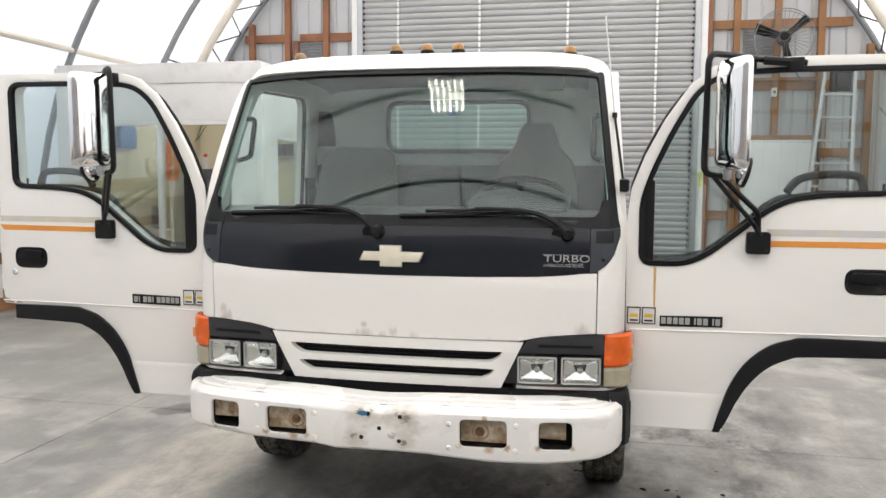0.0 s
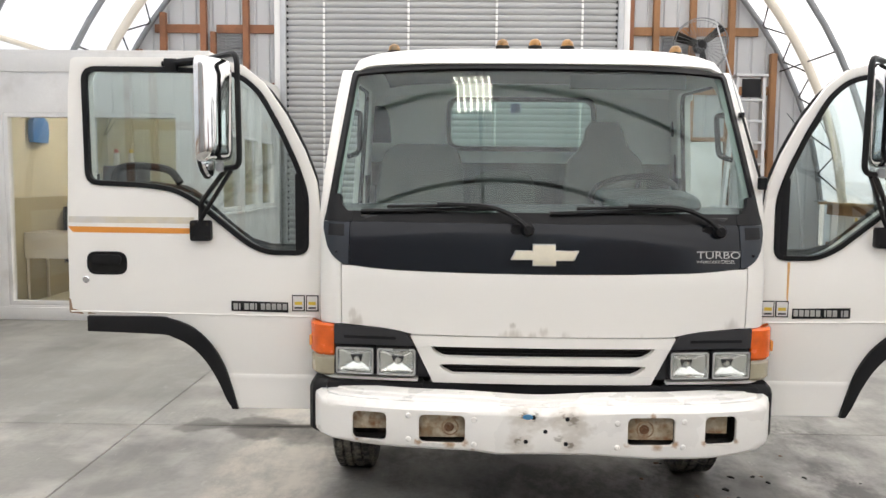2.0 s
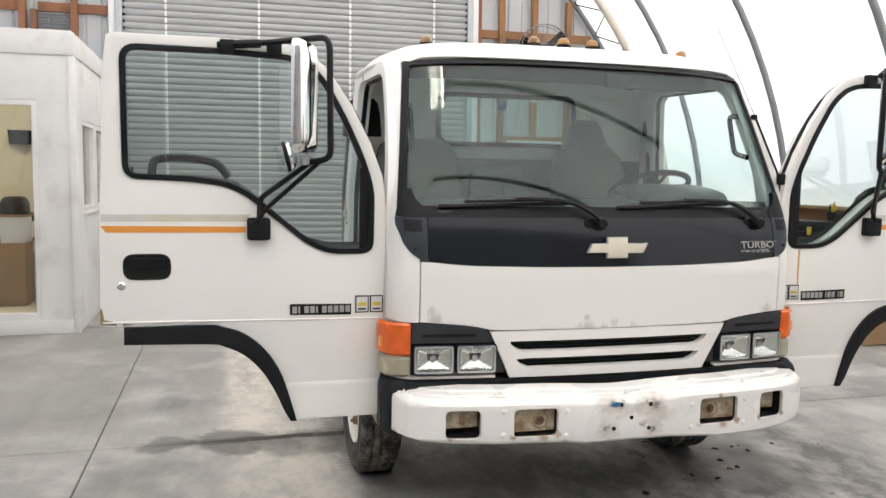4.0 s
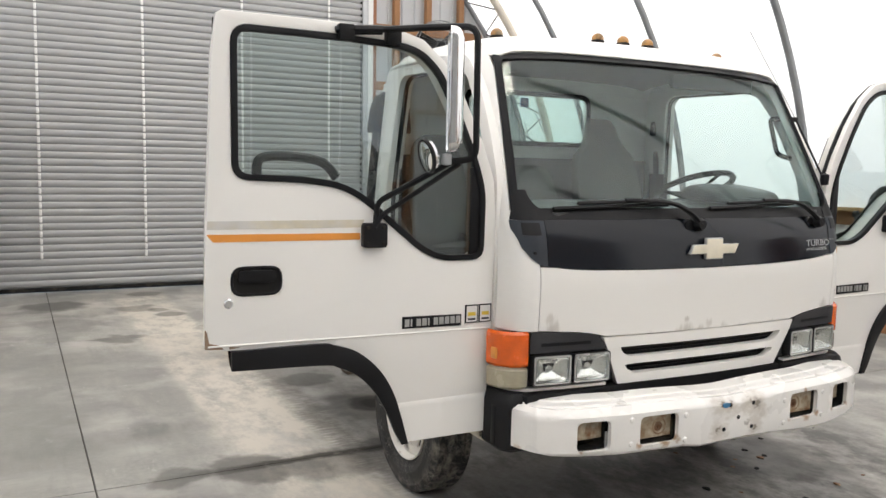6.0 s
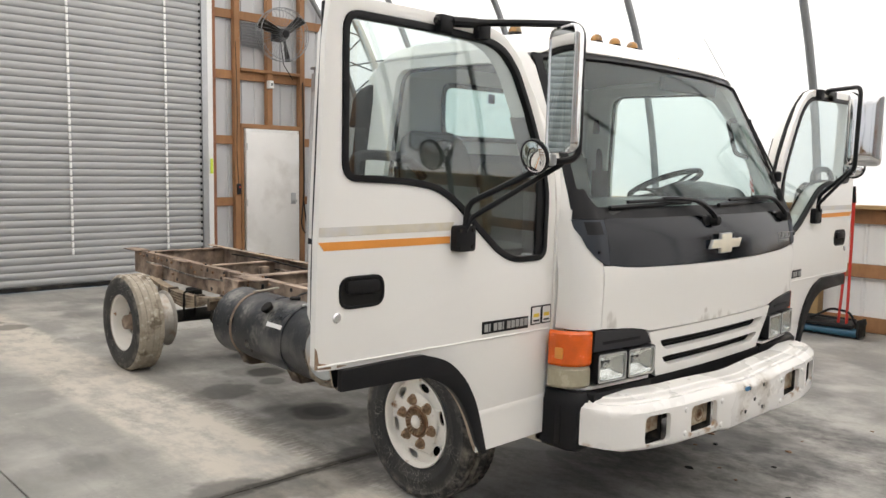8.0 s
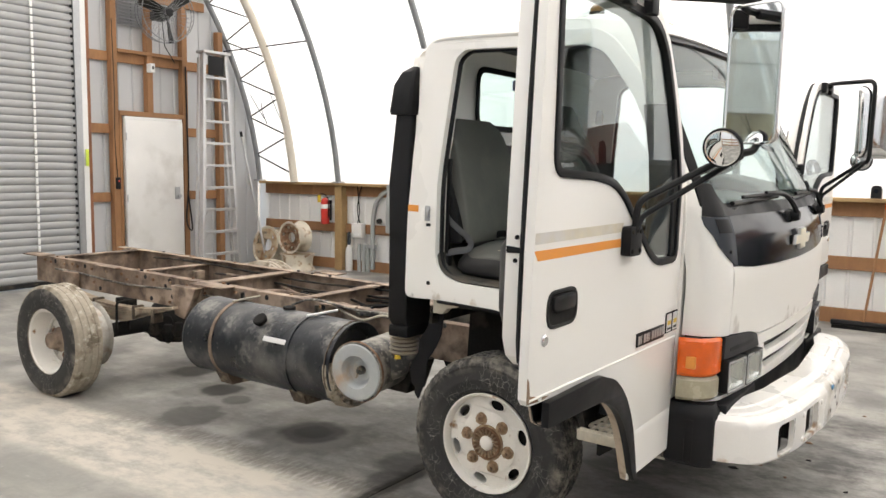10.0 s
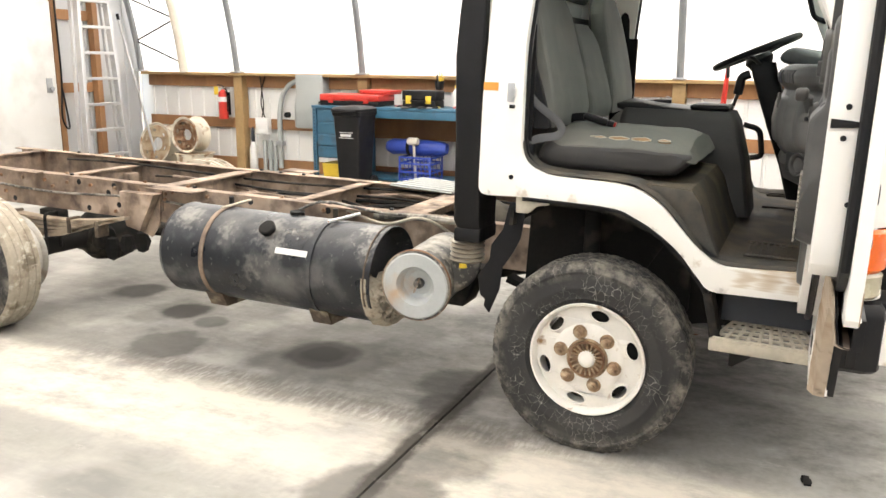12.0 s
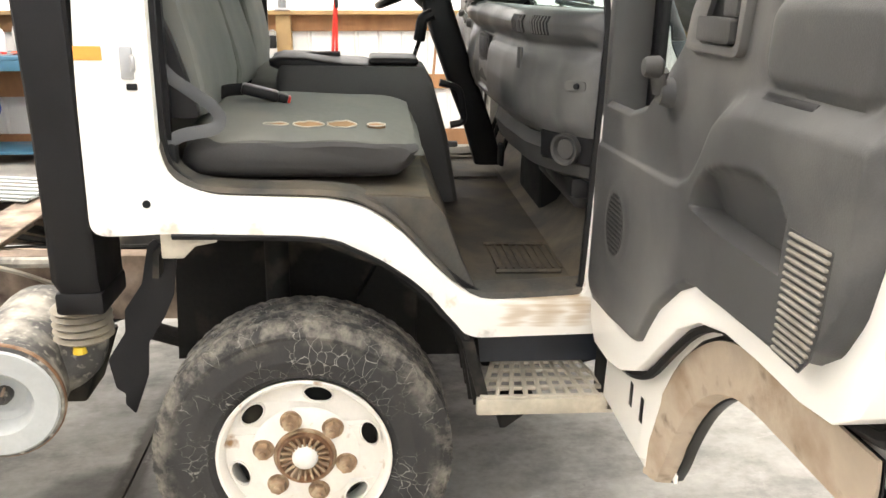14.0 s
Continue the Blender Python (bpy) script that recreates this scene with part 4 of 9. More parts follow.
def roller_door(y, sign, name):
    door = thing(name, "closed grey steel roller door with curved slats", "roller door", kind="structure")
    pitch, width = 0.0945, 5.16
    me = slat_mesh(width, pitch)
    for i in range(50):
        m = pose(-0.5, y, 0.07 + i * pitch) if sign < 0 else pose(-0.5, y, 0.07 + i * pitch, 0, 0, 180)
        piece("slat", me, door, m)
    part("bottom_bar", box(-3.08, 2.08, y - 0.03, y + 0.03, 0.012, 0.068, 0.006), M_DUST, door, "dark rubber-edged bottom bar")
    for x in (-3.09, 2.09):
        part("guide", box(x - 0.045, x + 0.045, y + 0.03 * sign - 0.012, y + 0.03 * sign + 0.012, 0.0, 4.75, 0.003), M_GALV, door)
    hook = mesh_of("end_lock", box(-0.012, 0.012, -0.012, 0.012, -0.016, 0.016, 0.003), M_BLACK)
    for x in (-3.02, 2.02):
        for i in range(49):
            piece("end_lock", hook, door, pose(x, y + sign * 0.034, 0.075 + i * pitch))
    link = mesh_of("strap_link", box(-0.017, 0.017, -0.006, 0.006, 0.006, pitch - 0.012, 0.003), M_SIDING)
    for x in (-2.46, -1.16, 0.19, 1.5):
        for i in range(4, 50):
            piece("strap_link", link, door, pose(x, y + sign * 0.030, 0.07 + i * pitch))


def build_man_door():
    door = thing("door_1", "closed cream steel side door with a lever handle", "door", kind="structure")
    y = BACK - 0.005
    part("leaf", box(2.76, 3.70, y - 0.045, y + 0.02, 0.012, 2.19, 0.004), M_PAINT, door)
    part("threshold", box(2.76, 3.70, y - 0.06, y + 0.02, 0.002, 0.011), M_GALV, door)
    part("top_gap", box(2.76, 3.70, y - 0.03, y + 0.02, 2.194, 2.228), M_SIDING, door)
    part("door_handle", lathe([(0.0, -0.05), (0.028, -0.05), (0.03, -0.035), (0.014, -0.02), (0.014, 0)], "y", (3.60, y - 0.045, 1.12), 16), M_GALV, door)
    part("lock_plate", box(3.545, 3.635, y - 0.052, y - 0.045, 1.07, 1.25, 0.003), M_GALV, door, "dull steel lock plate")
    for z in (0.25, 1.1, 1.95):
        part("hinge", rod((2.765, y - 0.052, z - 0.05), (2.765, y - 0.052, z + 0.05), 0.009, 8), M_GALV, door)


def window_unit(name, axis, at, u0, u1, v0, v1, panes, parent_label, dark=False):
    """A framed window with upright mullions."""
    w = thing(name, parent_label, "window", kind="structure")
    t = 0.05
    lo, hi = at - 0.045, at + 0.045
    part("window_frame", prism(rect(u0, u1, v0, v1), axis, lo, hi, [rect(u0 + t, u1 - t, v0 + t, v1 - t)], 0.004), M_PAINT, w)
    step = (u1 - u0 - 2 * t) / panes
    for i in range(panes):
        a = u0 + t + i * step
        pane = part("pane", prism(rect(a + 0.002, a + step - 0.002, v0 + t, v1 - t), axis, at - 0.004, at + 0.004), M_PANE, w)
        pane.visible_shadow = False
        if i:
            part("mullion", prism(rect(a - 0.03, a + 0.03, v0 + t + 0.001, v1 - t - 0.001), axis, lo + 0.006, hi - 0.006, (), 0.003), M_PAINT, w)
    return w


def build_office():
    office = thing("office_cabin", "white-boarded site office cabin with a wide sliding window", "cabin", kind="structure")
    x0, x1, y0, y1, h, t = -5.78, -3.09, 4.41, 7.82, 2.93, 0.10
    part("front_wall", prism(rect(x0, x1, 0.0, h), "y", y0, y0 + t, [rect(-5.39, -3.43, 0.16, 2.30)], 0.004), M_PAINT, office)
    wins = [(4.85, 5.66), (5.80, 6.60), (6.74, 7.50)]
    part("side_wall", prism(rect(y0 + t + 0.001, y1, 0.0, h), "x", x1 - t, x1, [rect(a, c, 1.20, 2.15) for a, c in wins], 0.004), M_PAINT, office)
    part("side_wall", box(x0, x0 + t, y0 + t + 0.001, y1, 0.0, h, 0.004), M_PAINT, office)
    part("inner_lining", box(x0 + t + 0.001, x0 + t + 0.012, y0 + t + 0.002, y1 - t - 0.002, 1.342, h - 0.002), M_ROOMWALL, office, "beige inner wall")
    part("wainscot", box(x0 + t + 0.001, x0 + t + 0.016, y0 + t + 0.002, y1 - t - 0.002, 0.05, 1.34), M_WAINSCOT, office, "olive-grey lower wall")
    part("rear_wall", box(x0 + t + 0.020, x1 - t - 0.001, y1 - t, y1, 0.0, h), M_ROOMWALL, office)
    part("roof", box(x0 + 0.01, x1 - 0.01, y0 + 0.01, y1 - 0.01, h + 0.002, h + 0.05, 0.004), M_PAINT, office)
    part("fascia", box(x0 - 0.012, x1 + 0.012, y0 - 0.014, y0 - 0.002, 2.74, h + 0.01, 0.003), M_PAINT, office)
    part("fascia", box(x1 + 0.002, x1 + 0.014, y0, y1, 2.74, h + 0.01, 0.003), M_PAINT, office)
    part("skirting", box(x0, x1, y0 - 0.016, y0 - 0.002, 0.0, 0.14, 0.003), M_PAINT, office, "scuffed white base board")
    # unseen light source, added so the room reads bright through its windows
    part("fill_panel", box(-4.95, -3.95, 6.0, 6.16, h - 0.05, h - 0.001, 0.01), M_OFFICE_FILL, office, "glowing panel added under the office ceiling to brighten the room")
    part("inner_floor", box(x0 + t, x1 - t, y0 + t, y1 - t, 0.004, 0.05), M_ROOMWALL, office)
    part("corner_trim", box(x1 - 0.05, x1 + 0.016, y0 - 0.018, y0 + 0.05, 0.0, 2.735, 0.004), M_PAINT, office)
    window_unit("window_1", "y", y0 + 0.05, -5.39, -3.43, 0.16, 2.30, 2, "large white-framed sliding window in the office cabin")
    for i, (a, c) in enumerate(wins):
        window_unit("window_%d" % (i + 2), "x", x1 - 0.05, a, c, 1.20, 2.15, 1, "white-framed side window of the office cabin")
        part("sill", box(x1 + 0.001, x1 + 0.035, a - 0.04, c + 0.04, 1.165, 1.195, 0.004), M_PAINT, office)


build_ground()
build_shell()
side_wall(1, "wall_east")
side_wall(-1, "wall_west")
end_wall(BACK, "wall_north", -1)
roller_door(BACK - 0.01, -1, "roller_door_1")
end_wall(FRONT, "wall_south", 1)
roller_door(FRONT + 0.01, 1, "roller_door_2")
build_man_door()
build_office()

# ---- the truck: a white cab-over chassis, facing -y, front axle at the origin ----
truck = thing("cab_chassis_truck", "white cab-over truck, doors open, bare rusty chassis", "truck", at=pose(0, 0, 0, TILT))

SCREEN = [i / 12 for i in range(13)]
CAB_Z = [.45, .75, .9, 1.2, 1.38] + [1.46 + .68 * q for q in SCREEN] + [2.2, 2.25]
CAB_Y = [-.98, -1.0, -1.02, -1.03, -1.0] + [-.965 + .335 * q - .031 * q * (1 - q) for q in SCREEN] + [-.57, -.42]


def cab_w(z):
    return lerp(z, [.5, 1.45, 2.1, 2.2], [1.0, .995, .925, .86])


def cab_y(x, z):
    """The cab's front surface: flat in the middle, rounded to the sides."""
    u = min(abs(x) / cab_w(z), 1.0)
    d = .055 * (min(u, .88) / .88) ** 2
    if u > .88:
        d += .15 * (1 - math.sqrt(max(0.0, 1 - ((u - .88) / .12) ** 2)))
    return lerp(z, CAB_Z, CAB_Y) + d


def skin(xa, xb, za, zb, out=0.0, thick=0.02, nx=16, nz=6, bm=None):
    """A panel laid on the cab's front. xa, xb give x by z; za, zb give z by x or are plain numbers."""
    fa, fb = (f if callable(f) else (lambda z, v=f: v) for f in (xa, xb))
    ga, gb = (f if callable(f) else (lambda x, v=f: v) for f in (za, zb))
    rows = []
    for i in range(nz + 1):
        row = []
        for j in range(nx + 1):
            t, s = i / nz, j / nx
            z = 1.0
            x = 0.0
            z = ga(0) + (gb(0) - ga(0)) * t
            for _ in range(3):
                x = fa(z) + (fb(z) - fa(z)) * s
                z = ga(x) + (gb(x) - ga(x)) * t
            row.append((x, cab_y(x, z) - out, z))
        rows.append(row)
    return sheet(rows, -thick if fb(1.0) < fa(1.0) else thick, bm)


def both(name, make, material, parent, label=""):
    """A part for each side, the second a mirror image."""
    obs = []
    for m in (False, True):
        b = make()
        if m:
            c = mirrored(b)
            b.free()
            b = c
        obs.append(part(name, b, material, parent, label))
    return obs


def hood_low(x):
    return lerp(abs(x), [0, .56, .585, .64, .70, .88], [.948, .950, .955, .968, .976, .990])


def band_low(x):
    return lerp(abs(x), [0, .35, .65, .75, .84], [1.225, 1.227, 1.234, 1.241, 1.252])


def glass_half(z):
    return lerp(z, [1.45, 2.13], [.966, .882])


def glass_top(x):
    return 2.162 - .030 * (abs(x) / .87) ** 2.6


def screen_loop(inset, n=12):
    """A rounded loop round the windscreen, drawn in from its edge."""
    zb, zt = 1.452 + inset, 2.158 - inset * 0.8
    base = rect(-1 + inset * 0.9, 1 - inset * 0.9, 0.0, 1.0)
    dense = []
    for i in range(4):
        p, q = base[i], base[(i + 1) % 4]
        for j in range(n):
            dense.append((p[0] + (q[0] - p[0]) * j / n, p[1] + (q[1] - p[1]) * j / n))
    out = []
    for u, v in dense:
        z = zb + (zt - zb) * v
        x = u * glass_half(z)
        z = min(z, glass_top(x) - inset * 0.8)
        out.append((x, z))
    return rounded(out, [0.05 if i % n == 0 else 0 for i in range(len(out))], 3)


def build_front():
    part("hood_panel", skin(-.880, .880, hood_low, lambda x: band_low(x) - .004, 0.0, .02, 28, 8), M_HOOD, truck, "white front panel with grimy streaks")
    part("cowl_panel", skin(-.846, .846, band_low, 1.436, .003, .02, 28, 4), M_GLOSS, truck, "gloss black panel below the windscreen")
    part("cowl_strip", skin(-.86, .86, 1.4365, 1.476, .0045, .02, 64, 2), M_BLACK, truck, "matt black strip under the windscreen")
    both("corner_filler", lambda: skin(lambda z: glass_half(z) - lerp(z, [1.47, 1.485, 1.505, 1.53, 1.555], [.125, .098, .075, .060, .053]), lambda z: glass_half(z) + lerp(z, [1.43, 1.47], [.008, .0]), 1.4355, 1.555, .0075, .025, 24, 12), M_BLACK, truck)
    both("corner_panel", lambda: skin(.884, lambda z: cab_w(z) * .9999, .988, 1.47, 0, .02, 10, 6), M_WHITE, truck)

    def cap_low(x):
        return lerp(x, [.850, .88, .92, .95, .972], [1.251, 1.256, 1.283, 1.325, 1.40])

    both("corner_cap", lambda: skin(.850, .974, cap_low, 1.434, .006, .02, 10, 5), M_CAP, truck, "faded blue-black plastic corner cap")
    both("cap_inset", lambda: skin(.872, .945, 1.375, 1.425, .0085, .004, 4, 2), M_BLACK, truck)
    both("cap_plug", lambda: lathe([(0.0, -.012), (.006, -.012), (.008, 0)], "y", (.905, cab_y(.905, 1.305), 1.305), 10), M_BLACK, truck)
    # windscreen
    glass = part("windscreen", skin(lambda z: -glass_half(z) + .006, lambda z: glass_half(z) - .006, 1.463, lambda x: glass_top(x) - .006, -.006, .005, 24, 14), M_GLASS, truck, "green-tinted windscreen", sharp=80)
    glass.visible_shadow = False
    outer, inner = screen_loop(0.0), screen_loop(0.030)
    rows = [[(x, cab_y(x, z) - .004, z) for x, z in loop] for loop in (outer, inner)]
    part("screen_gasket", sheet(rows, .014, closed=True), M_BLACK, truck, "black windscreen surround")
    both("pillar", lambda: skin(lambda z: glass_half(z) + .001, lambda z: cab_w(z) * .9999, 1.47, 2.135, 0.0, .05, 6, 10), M_WHITE, truck)
    # grille
    edge = lambda z: lerp(z, [.735, .945], [.478, .576])
    def slot(z):
        """The half width of the two slots, with ends drawn in to a curve below."""
        if z > .851:
            return .484 - .055 * (1 - (z - .851) / .048) ** 2.0
        if z < .820:
            return .450 - .060 * max(0.0, 1 - (z - .774) / .046) ** 2.0
        return .38

    grille = part("grille", skin(lambda z: -edge(z), edge, .899, .944, .004, .03, 20, 2), M_WHITE, truck, "white grille with two dark slots")
    part("grille_bar", skin(-.405, .405, .820, .851, .0035, .03, 20, 2), M_WHITE, grille)
    part("grille_bar", skin(lambda z: -edge(z), edge, .734, .774, .004, .03, 20, 2), M_WHITE, grille)
    both("grille_end", lambda: skin(slot, edge, .7745, .8985, .004, .03, 4, 32), M_WHITE, grille)
    for z in (.788, .803, .864, .880):
        part("slot_bar", skin(-.46, .46, z - .003, z + .003, -.03, .006, 16, 1), M_BLACK, grille)
    part("radiator", box(-.47, .47, -.90, -.86, .62, .93, .004), M_BLACK, truck, "black radiator behind the grille")
    part("valance", box(-.62, .62, -.985, -.93, .60, .728, .01), M_BLACK, truck, "black valance behind the bumper")
    # emblem and badge
    bow = [(-.143, 1.287), (-.124, 1.324), (-.053, 1.324), (-.053, 1.350), (.041, 1.350), (.041, 1.325), (.139, 1.325), (.118, 1.284), (.045, 1.284), (.045, 1.264), (-.052, 1.264), (-.052, 1.287)]
    em = part("emblem", prism(bow, "y", -1.040, -1.022, (), .003), M_CREAM, truck, "cream cross-shaped emblem with chipped edges")
    part("emblem_rim", prism([(u * 1.035, 1.307 + (v - 1.307) * 1.09) for u, v in bow], "y", -1.036, -1.022, (), .002), M_SILVER, em, "silver edge")
    badge = part("badge", prism(rect(.652, .838, 1.3262, 1.327), "y", -.999, -.994), M_SILVER, truck, "silver lettering on the black panel")
    for words, size, x, z in (("TURBO", .042, .655, 1.294), ("INTERCOOLED", .0165, .655, 1.274), ("DIESEL", .0215, .763, 1.273)):
        cu = bpy.data.curves.new("words", "FONT")
        cu.body, cu.size, cu.extrude, cu.offset = words, size, .0006, -size * .006
        ob = new("lettering", cu)
        m = pose(x, 0, z, 90) @ Matrix.Diagonal((1.42 if words == "TURBO" else 1.0, 1, 1, 1))
        me = bpy.data.meshes.new_from_object(ob)
        bpy.data.objects.remove(ob)
        me.transform(m)
        for v in me.vertices:
            v.co.y += cab_y(v.co.x, v.co.z) - .0045
        me.materials.clear()
        me.materials.append(M_SILVER)
        ob = new("lettering", me)
        ob.parent = badge
    # wipers
    for x0, x1, px, pz in ((-.80, -.22, -.075, 1.412), (.02, .60, .755, 1.410)):
        zz = lambda x: 1.487 + .018 * (x - x0) / (x1 - x0)
        path = [(x0 + (x1 - x0) * i / 12, cab_y(x0 + (x1 - x0) * i / 12, zz(x0 + (x1 - x0) * i / 12)) - .018, zz(x0 + (x1 - x0) * i / 12) - .006) for i in range(13)]
        mid = (x0 * .42 + x1 * .58)
        arm = [(mid, cab_y(mid, 1.52) - .045, zz(mid) + .02), (x1 - .02, cab_y(x1, 1.5) - .05, 1.507), ((x1 + px) / 2 + .02, cab_y(px, 1.46) - .045, 1.462), (px, cab_y(px, pz) - .035, pz)]
        wiper = part("wiper", tube(smooth_path(arm, 5), .009, 6, taper=1.5), M_BLACK, truck, "black windscreen wiper")
        part("blade", tube(path, .010, 6), M_BLACK, wiper)
        spine = [(x, cab_y(x, 1.51) - .036 + .015 * abs(x - mid) / .25, zz(x) + .012) for x in (mid - .22, mid - .1, mid, mid + .1, mid + .2)]
        part("spine", tube(spine, .008, 6), M_BLACK, wiper)
        part("pivot", lathe([(0, -.045), (.02, -.045), (.028, -.03), (.03, .01)], "y", (px, cab_y(px, pz), pz), 14), M_BLACK, wiper)
        part("pivot_seat", lathe([(0, -.012), (.026, -.012), (.03, .01)], "y", (px - .045, cab_y(px, pz), pz - .004), 12), M_BLACK, wiper)


def build_headlights():
    def bezel_in(z):
        return lerp(z, [.752, .85, .90, .95], [.492, .527, .556, .594])

    def bezel_top(x):
        return lerp(x, [.50, .594, .64, .70, .90], [.945, .952, .966, .974, .984])

    for side in (False, True):
        def fix(b):
            if not side:
                return b
            c = mirrored(b)
            b.free()
            return c

        bez = part("headlight_bezel", fix(skin(bezel_in, .914, .898, bezel_top, .006, .02, 14, 3)), M_GREY, truck, "dark grey plastic headlight surround")
        part("surround", fix(skin(bezel_in, .914, .754, .8965, -.012, .02, 14, 4)), M_GREY, bez)
        part("vent_slit", fix(skin(.64, .87, .925, .938, .0085, .004, 8, 1)), M_BLACK, bez)
        part("lower_lip", fix(skin(.545, .985, .738, .7505, .012, .03, 16, 1)), M_WHITE, bez)
        for x0, x1 in ((.551, .722), (.736, .906)):
            xm = (x0 + x1) / 2
            y = cab_y(xm, .83)
            slope = math.atan2(cab_y(x1, .83) - cab_y(x0, .83), x1 - x0)
            part("headlamp", fix(merge(None, prism(rect(x0 - xm - .004, x1 - xm + .004, .764, .892, .014), "y", -.004, .04, [rect(x0 - xm, x1 - xm, .768, .888, .013)], .0015), pose(xm, y - .026, 0, 0, 0, math.degrees(slope)))), M_BLACK, bez)
            part("lamp_rim", fix(merge(None, prism(rect(x0 - xm + .001, x1 - xm - .001, .769, .887, .012), "y", -.006, .03, [rect(x0 - xm + .008, x1 - xm - .008, .776, .880, .010)], .002), pose(xm, y - .026, 0, 0, 0, math.degrees(slope)))), M_SILVER, bez, "dull silver lamp rim")
            # bowl
            rings = []
            hollow = rect(x0 - xm + .009, x1 - xm - .009, .777, .879, .014, 5)
            for k in range(7):
                s = math.cos(k / 6 * math.pi / 2 * .94)
                rings.append([(u * s, .006 + .042 * k / 6, .828 + (v - .828) * s) for u, v in hollow])
            part("reflector", fix(merge(None, loft(rings, caps=False), pose(xm, y - .030, 0, 0, 0, math.degrees(slope)))), M_REFLECT, bez)
            part("bulb", fix(merge(None, lathe([(0, -.016), (.012, -.014), (.017, -.004), (.017, .02)], "y", (0, .044, .828), 12), pose(xm, y - .030, 0, 0, 0, math.degrees(slope)))), M_REFLECT, bez)
            lens = part("lens", fix(merge(None, prism(rect(x0 - xm + .0085, x1 - xm - .0085, .7775, .8785, .010), "y", -.006, -.001), pose(xm, y - .026, 0, 0, 0, math.degrees(slope)))), M_LENS, bez)
            lens.visible_shadow = False
        # turn signal, wrapped round the corner

        def wrap(z0, z1, out, n=12):
            rows = []
            for z in (z0, z0 + .012, z1 - .012, z1):
                row = []
                edge = .010 if z in (z0, z1) else 0
                for j in range(n + 1):
                    a = j / n * 1.45
                    row.append((.917 + (.125 + out - edge) * math.sin(a) ** .9, -.800 - (.155 + out - edge) * math.cos(a) ** .8 if a < 1.5 else -.80, z))
                rows.append(row)
            return sheet(rows, .05)

        sig = part("turn_signal", fix(wrap(.840, .986, 0)), M_ORANGE, truck, "amber corner turn signal")
        part("side_lens", fix(wrap(.748, .838, -.004)), M_TAN, sig, "clear yellowed lower lens")
        part("marker", fix(box(1.026, 1.038, -.895, -.858, .872, .918, .003)), M_STRIPE, sig)


def bump_y(x):
    return lerp(abs(x), [0, .3, .6, .8, .90, .955, .985, 1.0], [-1.225, -1.215, -1.195, -1.160, -1.125, -1.080, -1.02, -.965])


